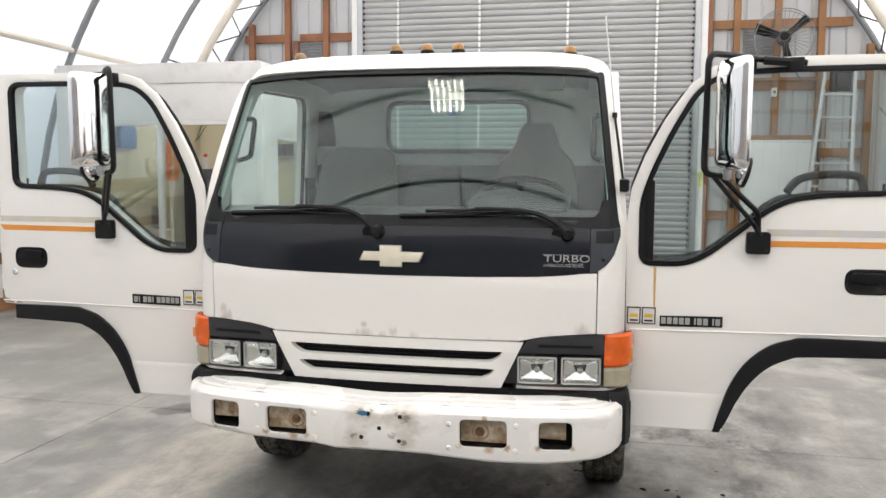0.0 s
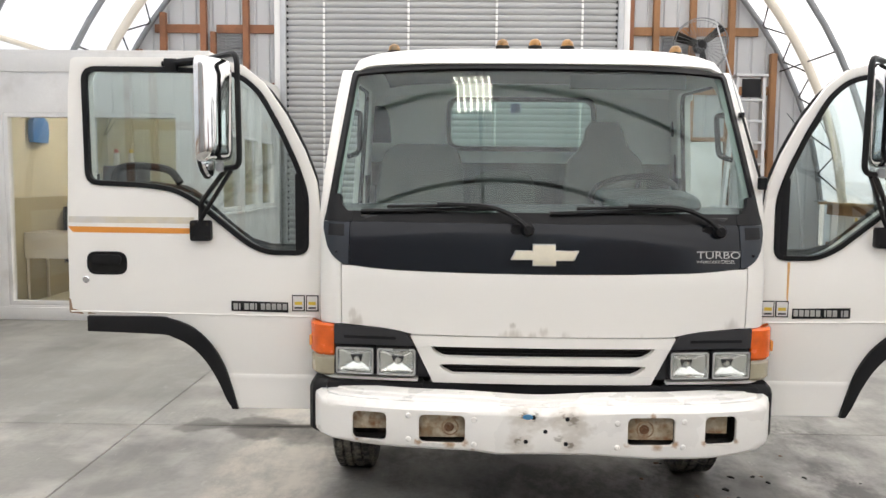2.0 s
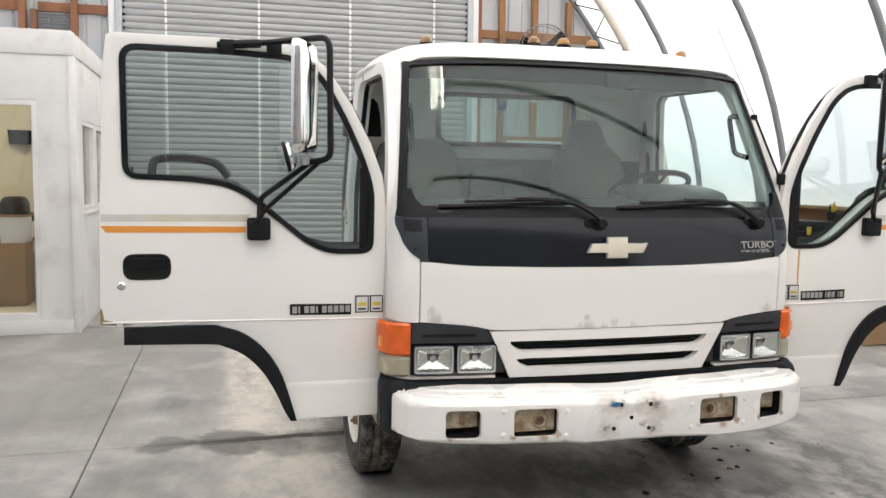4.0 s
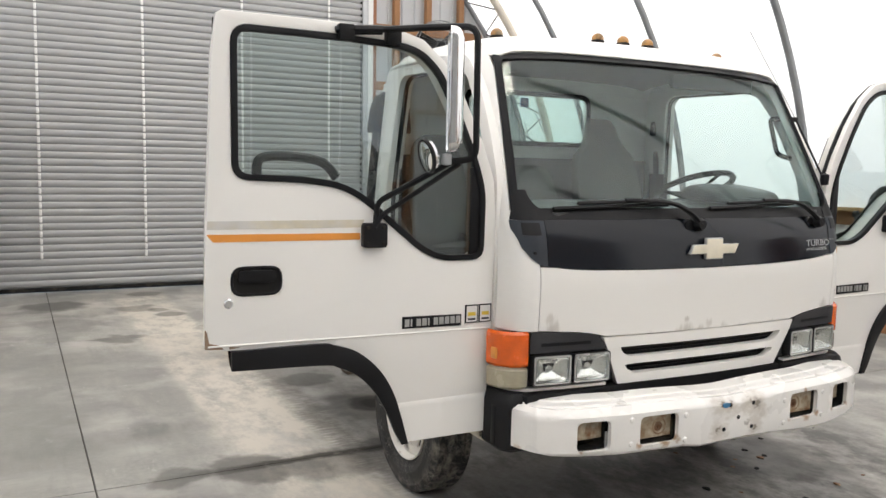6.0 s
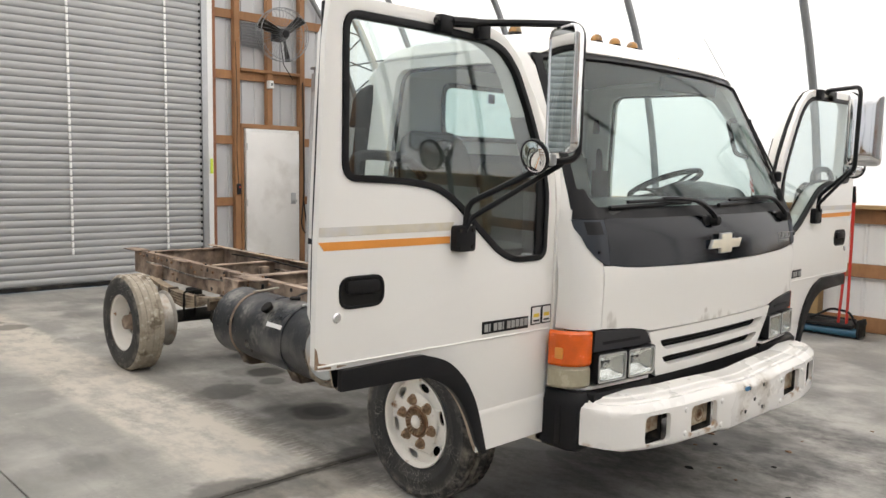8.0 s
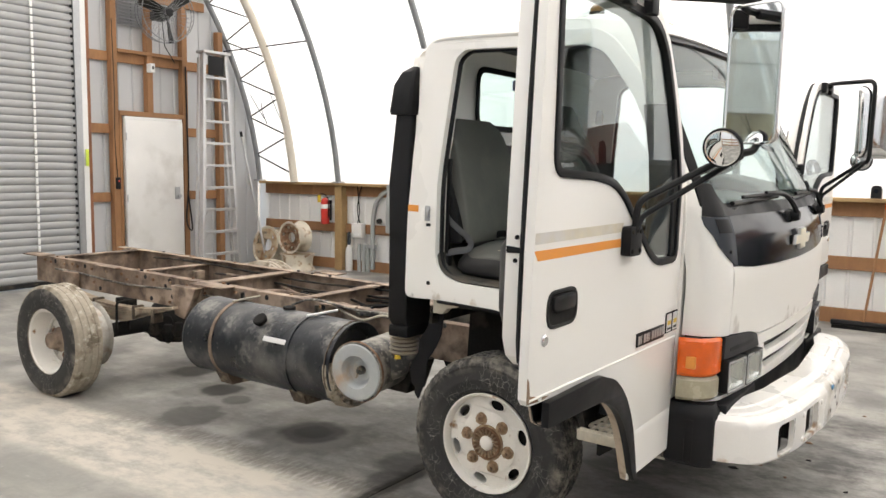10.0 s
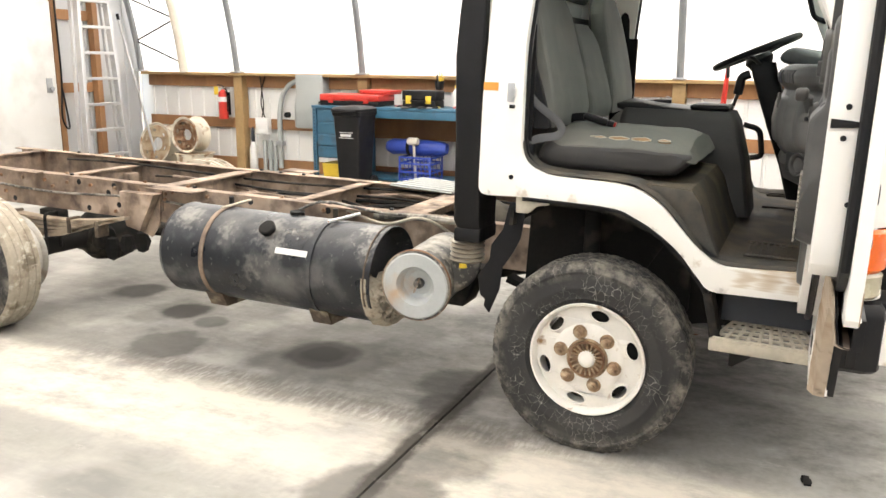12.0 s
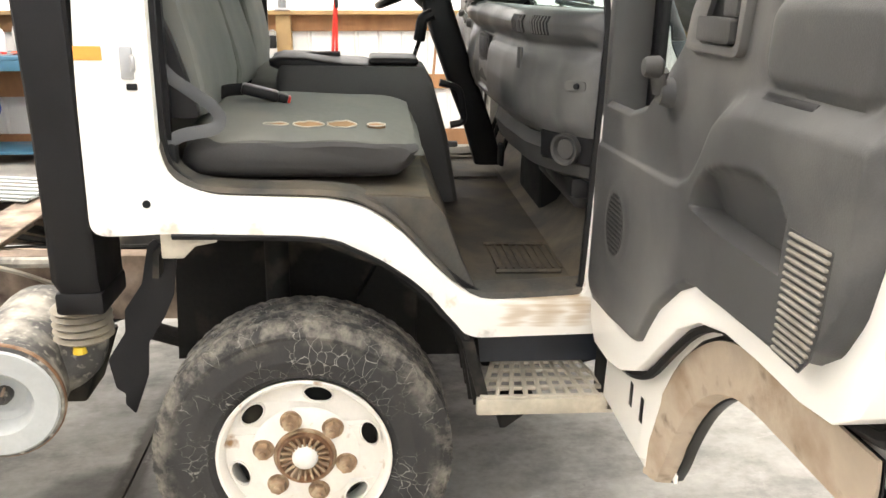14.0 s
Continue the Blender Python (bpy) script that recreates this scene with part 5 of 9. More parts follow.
def build_bumper():
    holes = [(-.812, -.663), (-.53, -.334), (.334, .535), (.66, .80)]
    hz0, hz1 = .532, .656
    xs = sorted({round(-1 + 2 * i / 40, 3) for i in range(41)} | {h for hh in holes for h in hh} | {-.985, -.955, .955, .985})

    def low(x):
        return lerp(x, [-1, -.9, -.7, -.3, -.2, 0, .2, .45, .7, .92, 1], [.53, .515, .505, .498, .485, .492, .488, .470, .470, .492, .515])

    def high(x):
        dent = -.012 * math.exp(-((x + .05) / .22) ** 2)
        return .686 + dent

    b = bmesh.new()
    cache = {}

    def vert(x, k):
        key = (x, k)
        if key not in cache:
            lo, hi = low(x), high(x)
            z = [lo + .004, lo + .016, hz0, hz1, hi - .014, hi][k]
            y = bump_y(x) + [.016, .003, 0, 0, .002, .014][k]
            cache[key] = b.verts.new((x, y, z))
        return cache[key]

    for x0, x1 in zip(xs, xs[1:]):
        for k in range(5):
            if k == 2 and any(h0 - 1e-6 <= x0 and x1 <= h1 + 1e-6 for h0, h1 in holes):
                continue
            b.faces.new((vert(x0, k), vert(x1, k), vert(x1, k + 1), vert(x0, k + 1)))
    # the upper flange, stepped twice, and the lower lip
    last = {x: cache[(x, 5)] for x in xs}
    for dy, dz in ((.030, .014), (.050, .012), (.056, .020), (.090, .023), (.096, .029), (.165, .032)):
        cur = {}
        for x in xs:
            s = 1 - dy / 1.6
            cur[x] = b.verts.new((x * s, bump_y(x) + dy, high(x) + dz))
        for x0, x1 in zip(xs, xs[1:]):
            b.faces.new((last[x0], last[x1], cur[x1], cur[x0]))
        last = cur
    cur = {x: b.verts.new((x * .98, bump_y(x) + .05, low(x) + .004)) for x in xs}
    for x0, x1 in zip(xs, xs[1:]):
        b.faces.new((cur[x0], cur[x1], cache[(x1, 0)], cache[(x0, 0)]))
    bump = part("bumper", b, M_BUMPER, truck, "dented white steel bumper with scuffs and rust")
    for i, (h0, h1) in enumerate(holes):
        y = max(bump_y(h0), bump_y(h1))
        t = .006
        lip = prism(rect(h0 - .002, h1 + .002, hz0 - .002, hz1 + .002), "y", .0015, .020, [rect(h0 + .002, h1 - .002, hz0 + .002, hz1 - .002, .026, 5)])
        for v in lip.verts:
            v.co.y += bump_y(v.co.x)
        part("pocket", lip, M_BUMPER, bump)
        part("pocket_wall", prism(rect(h0 - t, h1 + t, hz0 - t, hz1 + t), "y", y + .021, y + .09, [rect(h0 + .001, h1 - .001, hz0 + .001, hz1 - .001, .02)]), M_DUST, bump)
        part("pocket_floor", box(h0 - .01, h1 + .01, y + .080, y + .09, hz0 - .004, hz1 + .004), M_DUST, bump)
        lo = hz0 + (.036 if i in (0, 3) else .016)
        part("backing", box(h0 - .004, h1 - (.03 if i == 3 else -.004), y + .036, y + .046, lo, hz1 + .004), M_POCKET, bump, "rust-stained steel behind the bumper slot")
        if i in (1, 2):
            bx = (h0 + h1) / 2 + (.03 if i == 1 else -.02)
            part("rusty_bolt", lathe([(0, -.010), (.009, -.009), (.011, -.002), (.019, -.0015), (.021, .0)], "y", (bx, y + .036, .592), 14), M_RUST, bump)
            part("rust_ring", lathe([(.030, -.0008), (.036, -.001), (.037, .0)], "y", (bx + .004, y + .036, .592), 20, caps=False), M_NUT, bump)
    for x, z in ((-.571, .648), (-.571, .548), (-.299, .640), (-.299, .535), (.292, .632), (.292, .530), (.571, .637), (.568, .530)):
        part("bolt", lathe([(0, -.008), (.009, -.006), (.013, 0), (.013, .004)], "y", (x, bump_y(x) + .001, z), 12), M_BUMPER, bump)
    for x in (-.58, .0, .27, .60):
        part("flange_bolt", lathe([(0, .008), (.012, .006), (.018, 0)], "z", (x, bump_y(x) + .055, high(x) + .017), 10), M_BUMPER, bump)
    for x, z in ((-.005, .597), (-.085, .552), (.085, .650), (-.055, .655), (.08, .545)):
        part("plate_hole", lathe([(0, -.0015), (.009, -.0015), (.010, .004)], "y", (x, bump_y(x) + .0, z), 12), M_BLACK, bump)
    part("paint_fleck", prism(ring(-.078, .657, .022, .011, 10), "y", bump_y(.07) - .0022, bump_y(.07) + .003), material("blue_fleck", (.05, .20, .36), .5), bump, "fleck of blue paint")
    both("bumper_end", lambda: merge(None, loft([[(.985, -.975 + d, z), (1.012 - d, -.965 + d, z), (1.030 - d, -.93 + d, z), (1.030 - d, -.77, z), (.93, -.76, z), (.93, -.975 + d, z)] for d, z in ((.012, .498), (0, .512), (0, .690), (.006, .715), (.022, .735))])), M_BLACK, truck, "black plastic bumper end")
    both("end_rib", lambda: box(1.031, 1.035, -.90, -.87, .52, .68, .003), M_BLACK, truck)
    both("inner_filler", lambda: box(.52, .945, -.995, -.90, .668, .733, .01), M_BLACK, truck)


def build_roof():
    rows = []
    for y, top, half, edge in ((-.622, 2.160, .850, 2.128), (-.605, 2.188, .868, 2.130), (-.565, 2.218, .885, 2.128), (-.48, 2.245, .905, 2.115), (-.35, 2.262, .928, 2.11), (-.1, 2.270, .945, 2.12),
                               (.15, 2.266, .950, 2.13), (.32, 2.252, .950, 2.13), (.40, 2.228, .945, 2.12), (.46, 2.175, .935, 2.10), (.485, 2.11, .93, 2.08)):
        row = []
        for j in range(29):
            u = -1 + 2 * j / 28
            a = math.copysign(abs(u) ** .75, u)
            row.append((half * a, y + .055 * abs(a) ** 2.2 * (1 if y < -.4 else 0), edge + (top - edge) * max(0.0, 1 - abs(a) ** 4.5) ** .34))
        rows.append(row)
    part("roof", sheet(rows, .03), M_WHITE, truck, "white cab roof")
    liner = [[(x * .93, y + .02 if y < 0 else y - .02, min(z, 2.27) - .055) for x, y, z in row[2:-2]] for row in rows[2:-2]]
    part("headliner", sheet(liner, .012), M_LINER, truck, "pale grey headliner")
    both("gutter", lambda: tube(smooth_path([(.925, -.34, 2.140), (.938, -.22, 2.150), (.945, -.1, 2.152), (.945, .3, 2.152), (.935, .40, 2.135)], 5), .012, 8), M_WHITE, truck)
    for x, y, z in ((-.705, -.285, 2.243), (-.161, -.35, 2.262), (0, -.348, 2.263), (.160, -.348, 2.262), (.712, -.285, 2.243)):
        lamp = part("clearance_lamp", lathe([(.034, 0), (.034, .016), (.030, .020)], "z", (x, y, z - .004), 16), M_DUST, truck)
        part("dome", lathe([(.0305, .018), (.030, .030), (.025, .043), (.013, .052), (0, .054)], "z", (x, y, z - .004), 18), M_AMBER, lamp, "weathered amber dome")
    # aerial on the driver's pillar
    aerial = part("aerial", rod((.982, -.805, 1.62), (.936, -.648, 1.93), .006, 8), M_BLACK, truck, "black telescopic aerial along the pillar")
    part("mast", rod((.936, -.648, 1.93), (.882, -.358, 2.415), .0035, 6), M_GALV, aerial)
    part("base", lathe([(0, -.035), (.02, -.03), (.022, .02), (0, .03)], "z", (.985, -.812, 1.62), 12), M_BLACK, aerial)
    part("clip", box(.925, .948, -.655, -.625, 1.915, 1.94, .004), M_BLACK, aerial)


OPENING = rounded([(-.70, .812), (-.43, .800), (-.345, .865), (-.235, .985), (-.155, 1.040), (-.07, 1.062), (.21, 1.070), (.295, 1.11), (.316, 1.18), (.317, 1.55), (.295, 1.80), (.270, 2.06), (.22, 2.098), (-.36, 2.090), (-.44, 2.055), (-.58, 1.87), (-.69, 1.65), (-.72, 1.48)],
                  [.03, .06, .06, .06, .06, .06, .06, .05, .05, .06, .06, .06, .05, .05, .06, .06, .06, .06])


def build_sides():
    outer = [(.482, .975), (.40, .976), (.30, .982), (-.03, .975), (-.13, .945), (-.21, .902), (-.285, .845), (-.345, .778), (-.40, .705), (-.72, .712), (-.80, .716), (-.815, 1.0), (-.815, 1.46), (-.79, 1.60), (-.70, 1.79), (-.57, 2.0), (-.47, 2.11), (-.40, 2.15), (.40, 2.15), (.435, 2.11), (.46, 1.7), (.478, 1.3)]
    def lean_in(b):
        """The cab's sides lean inwards above the waist."""
        for v in b.verts:
            v.co.x -= lerp(v.co.z, [1.45, 2.1], [0, .052])
        return b

    both("cab_side", lambda: lean_in(prism(rounded(outer, .07, 5), "x", .925, 1.0, [OPENING], .010, 2)), M_SIDE, truck, "white cab side round the open doorway")
    seal = [(.955, y, z) for y, z in OPENING]
    both("door_seal", lambda: lean_in(tube(smooth_path(seal, 3, True), .013, 6, True)), M_BLACK, truck, "black rubber door seal")
    sill = [(-.72, .815), (-.43, .806), (-.345, .872), (-.235, .992), (-.155, 1.046), (-.07, 1.068), (.20, 1.076), (.29, 1.115), (.312, 1.18)]
    sill = [tuple(p) for p in smooth_path(sill, 4)]
    rows = [[(x, y, z + dz) for y, z in sill] for x, dz in ((.985, .002), (.975, .012), (.90, .016), (.86, .004))]
    both("sill_cover", lambda: sheet(rows, .01), M_RISER, truck, "worn grey sill cover")
    # step below the doorway
    both("step_panel", lambda: prism([(-.39, .712), (-.795, .712), (-.795, .56), (-.74, .545), (-.47, .545), (-.43, .60)], "x", .815, .835, (), .004), M_DUST, truck, "dusty black panel above the step")
    def bars():
        out = []
        for i in range(5):
            q = i / 4
            x, z = 1.015 - .165 * q, .545 + .018 * q
            out.append(beam((x, -.785 + .05 * q, z), (x, -.445 - .05 * q, z), .014, .010, r=.002))
        for k in range(10):
            q = k / 9
            out.append(beam((1.015, -.785 + .34 * q, .546), (.85, -.735 + .24 * q, .564), .013, .008, r=.002))
        return out

    def grating():
        b = None
        for q in bars():
            b = merge(b, q)
        return b

    steps = both("step", lambda: prism([(-.43, .50), (-.80, .50), (-.80, .545), (-.43, .545)], "x", 1.005, 1.03, (), .006), M_STEP, truck, "pale dusty step tread")
    for i, ob in enumerate(steps):
        b = grating()
        if i:
            c = mirrored(b)
            b.free()
            b = c
        part("grating", b, M_STEP, ob)
    both("step_gusset", lambda: prism([(.82, .70), (1.0, .56), (1.0, .545), (.82, .50)], "y", -.448, -.440, (), .002), M_DUST, truck)
    both("step_gusset", lambda: prism([(.82, .70), (1.0, .56), (1.0, .545), (.82, .50)], "y", -.800, -.792, (), .002), M_DUST, truck)
    both("step_slope", lambda: sheet([[(.838, y, .705), (.842, y, .62), (.862, y, .572)] for y in (-.785, -.70, -.60, -.50, -.45)], .006), M_CAP, truck, "dusty black plastic behind the step")
    both("step_bracket", lambda: prism([(-.50, .50), (-.60, .50), (-.515, .435), (-.50, .435)], "x", .88, .98, (), .003), M_DUST, truck)
    for yy in (-.53, -.70):
        both("panel_bolt", lambda: lathe([(0, .845), (.008, .844), (.010, .836)], "x", (0, yy, .678), 10), M_POCKET, truck)
    both("step_edge", lambda: prism([(-.39, .70), (-.42, .70), (-.475, .50), (-.445, .50)], "x", .90, 1.01, (), .004), M_DUST, truck)
    # riser between sill and seat
    both("riser_side", lambda: prism([(-.50, .79), (-.43, .812), (-.39, .895), (-.35, 1.0), (-.315, 1.05), (-.22, 1.058), (.26, 1.062), (.26, 1.03), (-.07, 1.03), (-.155, 1.01), (-.235, .95), (-.345, .83), (-.43, .77)], "x", .890, .948, (), .006), M_RISER, truck, "worn grey riser under the seat")
    # wheel house
    prof = [(.345, .86), (.34, .92), (.30, .955), (-.03, .950), (-.20, .880), (-.335, .760), (-.40, .66), (-.43, .50)]
    both("wheel_house", lambda: sheet([[(x, y, z) for y, z in prof] for x in (.97, .55)], .015), M_DUST, truck, "dusty black wheel-house liner")
    both("inner_guard", lambda: prism([(.42, .45), (.40, .94), (-.05, .94), (-.22, .87), (-.36, .74), (-.44, .45)], "x", .52, .55), M_DUST, truck)
    both("arch_lip", lambda: tube(smooth_path([(.990, y, z - .006) for y, z in ((.30, .982), (-.03, .975), (-.13, .945), (-.21, .902), (-.285, .845), (-.345, .778), (-.40, .705), (-.45, .56))], 4), .012, 6), M_BLACK, truck)
    both("mount_bracket", lambda: prism([(.33, .985), (.20, .985), (.20, .955), (.25, .945), (.28, .915), (.33, .915)], "x", .94, .985, (), .003), M_STEP, truck, "dusty bracket under the cab")
    both("mud_flap", lambda: prism(rounded([(.361, .945), (.311, .90), (.325, .80), (.352, .74), (.397, .67), (.405, .58), (.446, .471), (.470, .50), (.466, .53), (.488, .545), (.501, .625), (.452, .70), (.448, .76), (.400, .83), (.378, .93)], .006, 2), "x", .915, .923, (), .002), M_BLACK, truck, "torn black mud flap")
    for q in (.62, .72, .82, .91):
        both("liner_rib", lambda: tube(smooth_path([(q, y, z - .012) for y, z in prof[1:]], 3), .008, 6), M_DUST, truck)
    both("shock_absorber", lambda: lathe([(0, .42), (.022, .42), (.022, .62), (.034, .625), (.034, .90), (.015, .93)], "z", (.66, .10, 0), 14), M_DUST, truck, "dusty front shock absorber")
    both("hanger", lambda: prism([(-.30, .50), (-.16, .50), (-.12, .66), (-.20, .80), (-.30, .70)], "x", .56, .62, (), .006), M_DUST, truck)
    # rear wall with its window
    wall = [(-.93, .985), (.93, .985), (.955, 1.6), (.94, 2.05), (.90, 2.12), (-.90, 2.12), (-.94, 2.05), (-.955, 1.6)]
    part("rear_wall", prism(wall, "y", .478, .515, [rect(-.435, .435, 1.785, 2.080, .07)], .006), M_WHITE, truck, "white rear cab wall")
    part("rear_gasket", prism(rect(-.45, .45, 1.770, 2.095, .08), "y", .468, .477, [rect(-.42, .42, 1.80, 2.065, .06)], .003), M_BLACK, truck)
    pane = part("rear_glass", prism(rect(-.433, .433, 1.787, 2.078, .068), "y", .490, .496), M_GLASS, truck)
    pane.visible_shadow = False
    part("inner_lining", prism([(-.90, 1.0), (.90, 1.0), (.90, 1.70), (-.90, 1.70)], "y", .462, .476), M_TRIM, truck, "dark grey lining behind the seats")
    part("shelf_sticker", prism(rect(-.06, -.005, 2.0, 2.055), "y", .484, .4885), material("sticker_blue", (.12, .17, .38), .5), truck, "small blue sticker on the rear glass")
    both("rear_return", lambda: box(.905, .935, .43, .5145, .99, 2.08, .006), M_WHITE, truck)
    both("hinge_pillar", lambda: box(.90, .985, -.80, -.715, .815, 1.47, .01), M_WHITE, truck)
    both("sill_beam", lambda: box(.70, .93, -.80, -.40, .74, .79, .01), M_DUST, truck)
    latch = lambda: merge(box(.998, 1.004, .350, .378, 1.335, 1.405, .003), tube(bent([(1.003, .352, 1.385), (1.022, .345, 1.385), (1.022, .345, 1.355), (1.003, .352, 1.355)], .008), .005, 6))
    both("striker", latch, M_GALV, truck, "steel door striker")
    both("striker_block", lambda: box(.999, 1.005, .345, .368, 1.312, 1.326, .002), M_BLACK, truck)
    both("drain_plug", lambda: lathe([(0, 1.004), (.009, 1.004), (.010, .998)], "x", (0, .349, 1.053), 12), M_BLACK, truck)
    both("side_stripe", lambda: box(1.0003, 1.0012, .415, .474, 1.375, 1.405), M_STRIPE, truck, "short piece of orange stripe")
    both("grab_handle", lambda: tube(bent([(.88, -.60, 1.93), (.845, -.56, 1.93), (.845, -.62, 1.74), (.885, -.68, 1.72)], .03), .013, 8), M_BLACK, truck, "black grab handle on the pillar")


build_front()
build_headlights()
build_bumper()
build_roof()
build_sides()


# ---- doors, wide open ----
DOOR = [(-1.03, .548), (-1.40, .548), (-1.432, .660), (-1.47, .760), (-1.53, .852), (-1.61, .922), (-1.69, .955), (-1.76, .966), (-2.150, .982), (-2.165, 1.0), (-2.160, 1.40), (-2.150, 1.62), (-2.137, 2.0), (-2.120, 2.140), (-2.10, 2.152), (-1.69, 2.152), (-1.42, 2.140),
        (-1.34, 2.118), (-1.25, 2.045), (-1.15, 1.90), (-1.07, 1.745), (-1.015, 1.60), (-1.0, 1.46), (-1.005, 1.0)]
PANE = rounded([(-1.065, 1.280), (-1.245, 1.280), (-1.335, 1.320), (-1.47, 1.430), (-1.58, 1.520), (-1.67, 1.564), (-1.80, 1.582), (-2.058, 1.592), (-2.062, 2.100), (-1.66, 2.098), (-1.42, 2.088), (-1.345, 2.065), (-1.27, 2.00), (-1.18, 1.84), (-1.10, 1.665), (-1.062, 1.54)],
               [.045, .08, .05, .05, .05, .05, .05, .05, .055, .03, .05, .05, .05, .06, .06, .05], 5)
SKIN_Y = -.805


def inset(poly, d):
    """A polygon drawn in by d on all sides."""
    k, out = len(poly), []
    area = sum(poly[i][0] * poly[(i + 1) % k][1] - poly[(i + 1) % k][0] * poly[i][1] for i in range(k))
    sg = 1 if area > 0 else -1
    for i in range(k):
        p, q, s = (Vector(poly[(i + j) % k]) for j in (-1, 0, 1))
        a, c = (q - p).normalized(), (s - q).normalized()
        n = Vector((-a.y - c.y, a.x + c.x))
        n = n.normalized() / max(.5, n.length / 2)
        out.append(tuple(q + n * d * sg))
    return out


def door_parts(flip):
    leaf = []

    def add(name, b, mat, parent=None, label="", sharp=32):
        if flip:
            c = mirrored(b)
            b.free()
            b = c
        return part(name, b, mat, leaf[0] if leaf else truck, label, sharp)

    y = SKIN_Y
    # outer skin, with a crease across and the frame round the window
    hole = inset(PANE, -.012)
    leaf.append(add("door", prism(DOOR, "y", y, y + .028, [hole], .007, 3), M_WHITE, None, "white cab door standing wide open"))
    add("crease", tube([(-1.02, y - .001, .984), (-1.5, y - .001, .990), (-2.155, y - .001, .998)], .004, 6), M_WHITE)
    add("lower_fold", sheet([[(x, y - .004 + d, z) for x in (-1.035, -1.2, -1.425)] for z, d in ((.714, .0046), (.702, .0005), (.690, .0015), (.64, .0020), (.552, .0022))], .006), M_WHITE)
    gas = add("window_gasket", prism(inset(PANE, -.011), "y", y - .006, y + .020, [inset(PANE, .011)], .003), M_BLACK, None, "black window rubber")
    glass = add("window", prism(inset(PANE, .006), "y", y + .008, y + .012), M_DOORGLASS, None, "tinted door window")
    glass.visible_shadow = False
    add("channel", box(-1.115, -1.066, y + .002, y + .022, 1.29, 1.64, .004), M_BLACK, gas)
    # inner pressing
    shell = [(-1.035, .88), (-1.05, .775), (-1.10, .735), (-1.20, .738), (-1.30, .758), (-1.40, .806), (-1.497, .898), (-1.583, .977), (-1.665, 1.024), (-1.762, 1.048), (-1.867, 1.053), (-1.985, 1.052), (-2.06, 1.062), (-2.105, 1.095), (-2.125, 1.15), (-2.120, 1.5), (-2.095, 2.04), (-2.06, 2.115), (-1.70, 2.118), (-1.42, 2.108), (-1.34, 2.075), (-1.24, 1.99), (-1.14, 1.84), (-1.06, 1.66), (-1.035, 1.5)]
    press = add("inner_pressing", prism(shell, "y", y + .029, y + .105, [inset(PANE, -.004), rect(-1.97, -1.60, 1.20, 1.325, .02)], .016, 3), M_WHITE, None, "white inner door pressing")
    lower = [(-1.04, .56), (-1.37, .56), (-1.376, .62), (-1.428, .778), (-1.488, .870), (-1.570, .948), (-1.65, .995), (-1.66, 1.03), (-1.6, 1.01), (-1.42, .86), (-1.30, .79), (-1.06, .80)]
    add("lower_pressing", prism(lower, "y", y + .0285, y + .052, (), .006), M_WHITE, press, "dusty lower door edge")
    seal = [(x, y + .038, z) for x, z in inset(shell, -.018)]
    add("door_rubber", tube(smooth_path(seal, 2, True), .0125, 8, True), M_BLACK, None, "black rubber door seal")
    add("lower_rubber", tube(smooth_path([(x, y + .074 - .014 * max(0, k - 8), z) for k, (x, z) in enumerate(inset(shell, -.007)[1:13])], 3), .010, 6), M_BLACK, None, "black rubber along the lower door")
    arch_out = [(-1.405, .545), (-1.434, .602), (-1.468, .683), (-1.523, .776), (-1.595, .848), (-1.677, .889), (-1.75, .903), (-1.90, .908), (-2.070, .912)]
    arch_in = [(-1.362, .545), (-1.390, .68), (-1.424, .77), (-1.482, .860), (-1.565, .938), (-1.665, .994), (-1.799, 1.022), (-1.924, 1.027), (-2.08, 1.028)]
    arch_out, arch_in = ([tuple(p) for p in smooth_path([(u, v, 0) for u, v in q], 4)] for q in (arch_out, arch_in))
    rows = [[(a[0] * (1 - s) + c[0] * s, y + .003 + .029 * min(1.0, s / .1) + .020 * s + .0025 * noise.noise(Vector((a[0] * 30, s * 6, a[1] * 30))), a[1] * (1 - s ** 1.5) + c[1] * s ** 1.5 - .004) for a, c in zip(arch_out, arch_in)] for s in (0, .05, .15, .3, .45, .6, .75, .88, .95, 1)]
    add("arch_backing", sheet([[(px, py - .008, pz) for px, py, pz in row] for row in rows], .003), M_BLACK, None, "black back of the arch")
    add("arch_flange", sheet(rows, .005), M_ARCH, None, "mud-caked inner arch")
    for x in (-1.245, -1.318):
        add("drain_slot", box(x - .009, x + .009, y + .0515, y + .054, .640, .698, .002), M_BLACK, press)
    for yy, z in ((y + .071, 1.42), (y + .074, 1.358), (y + .041, 1.344), (y + .050, 1.227)):
        add("plug", lathe([(0, -2.1265), (.0055, -2.1265), (.0065, -2.121)], "x", (0, yy, z), 10), M_BLACK, press)
    add("latch_slot", prism([(y + .045, 1.381), (y + .060, 1.379), (y + .100, 1.377), (y + .100, 1.396), (y + .060, 1.393), (y + .045, 1.391)], "x", -2.1262, -2.118), M_BLACK, press, "black latch slot")
    # wheel-arch flare
    flare_in = [(-1.385, .548), (-1.418, .665), (-1.455, .768), (-1.515, .862), (-1.60, .935), (-1.69, .968), (-1.76, .979), (-2.075, .978)]
    flare_out = [(-2.075, .908), (-1.75, .898), (-1.68, .884), (-1.60, .843), (-1.53, .772), (-1.475, .68), (-1.44, .60), (-1.41, .548)]
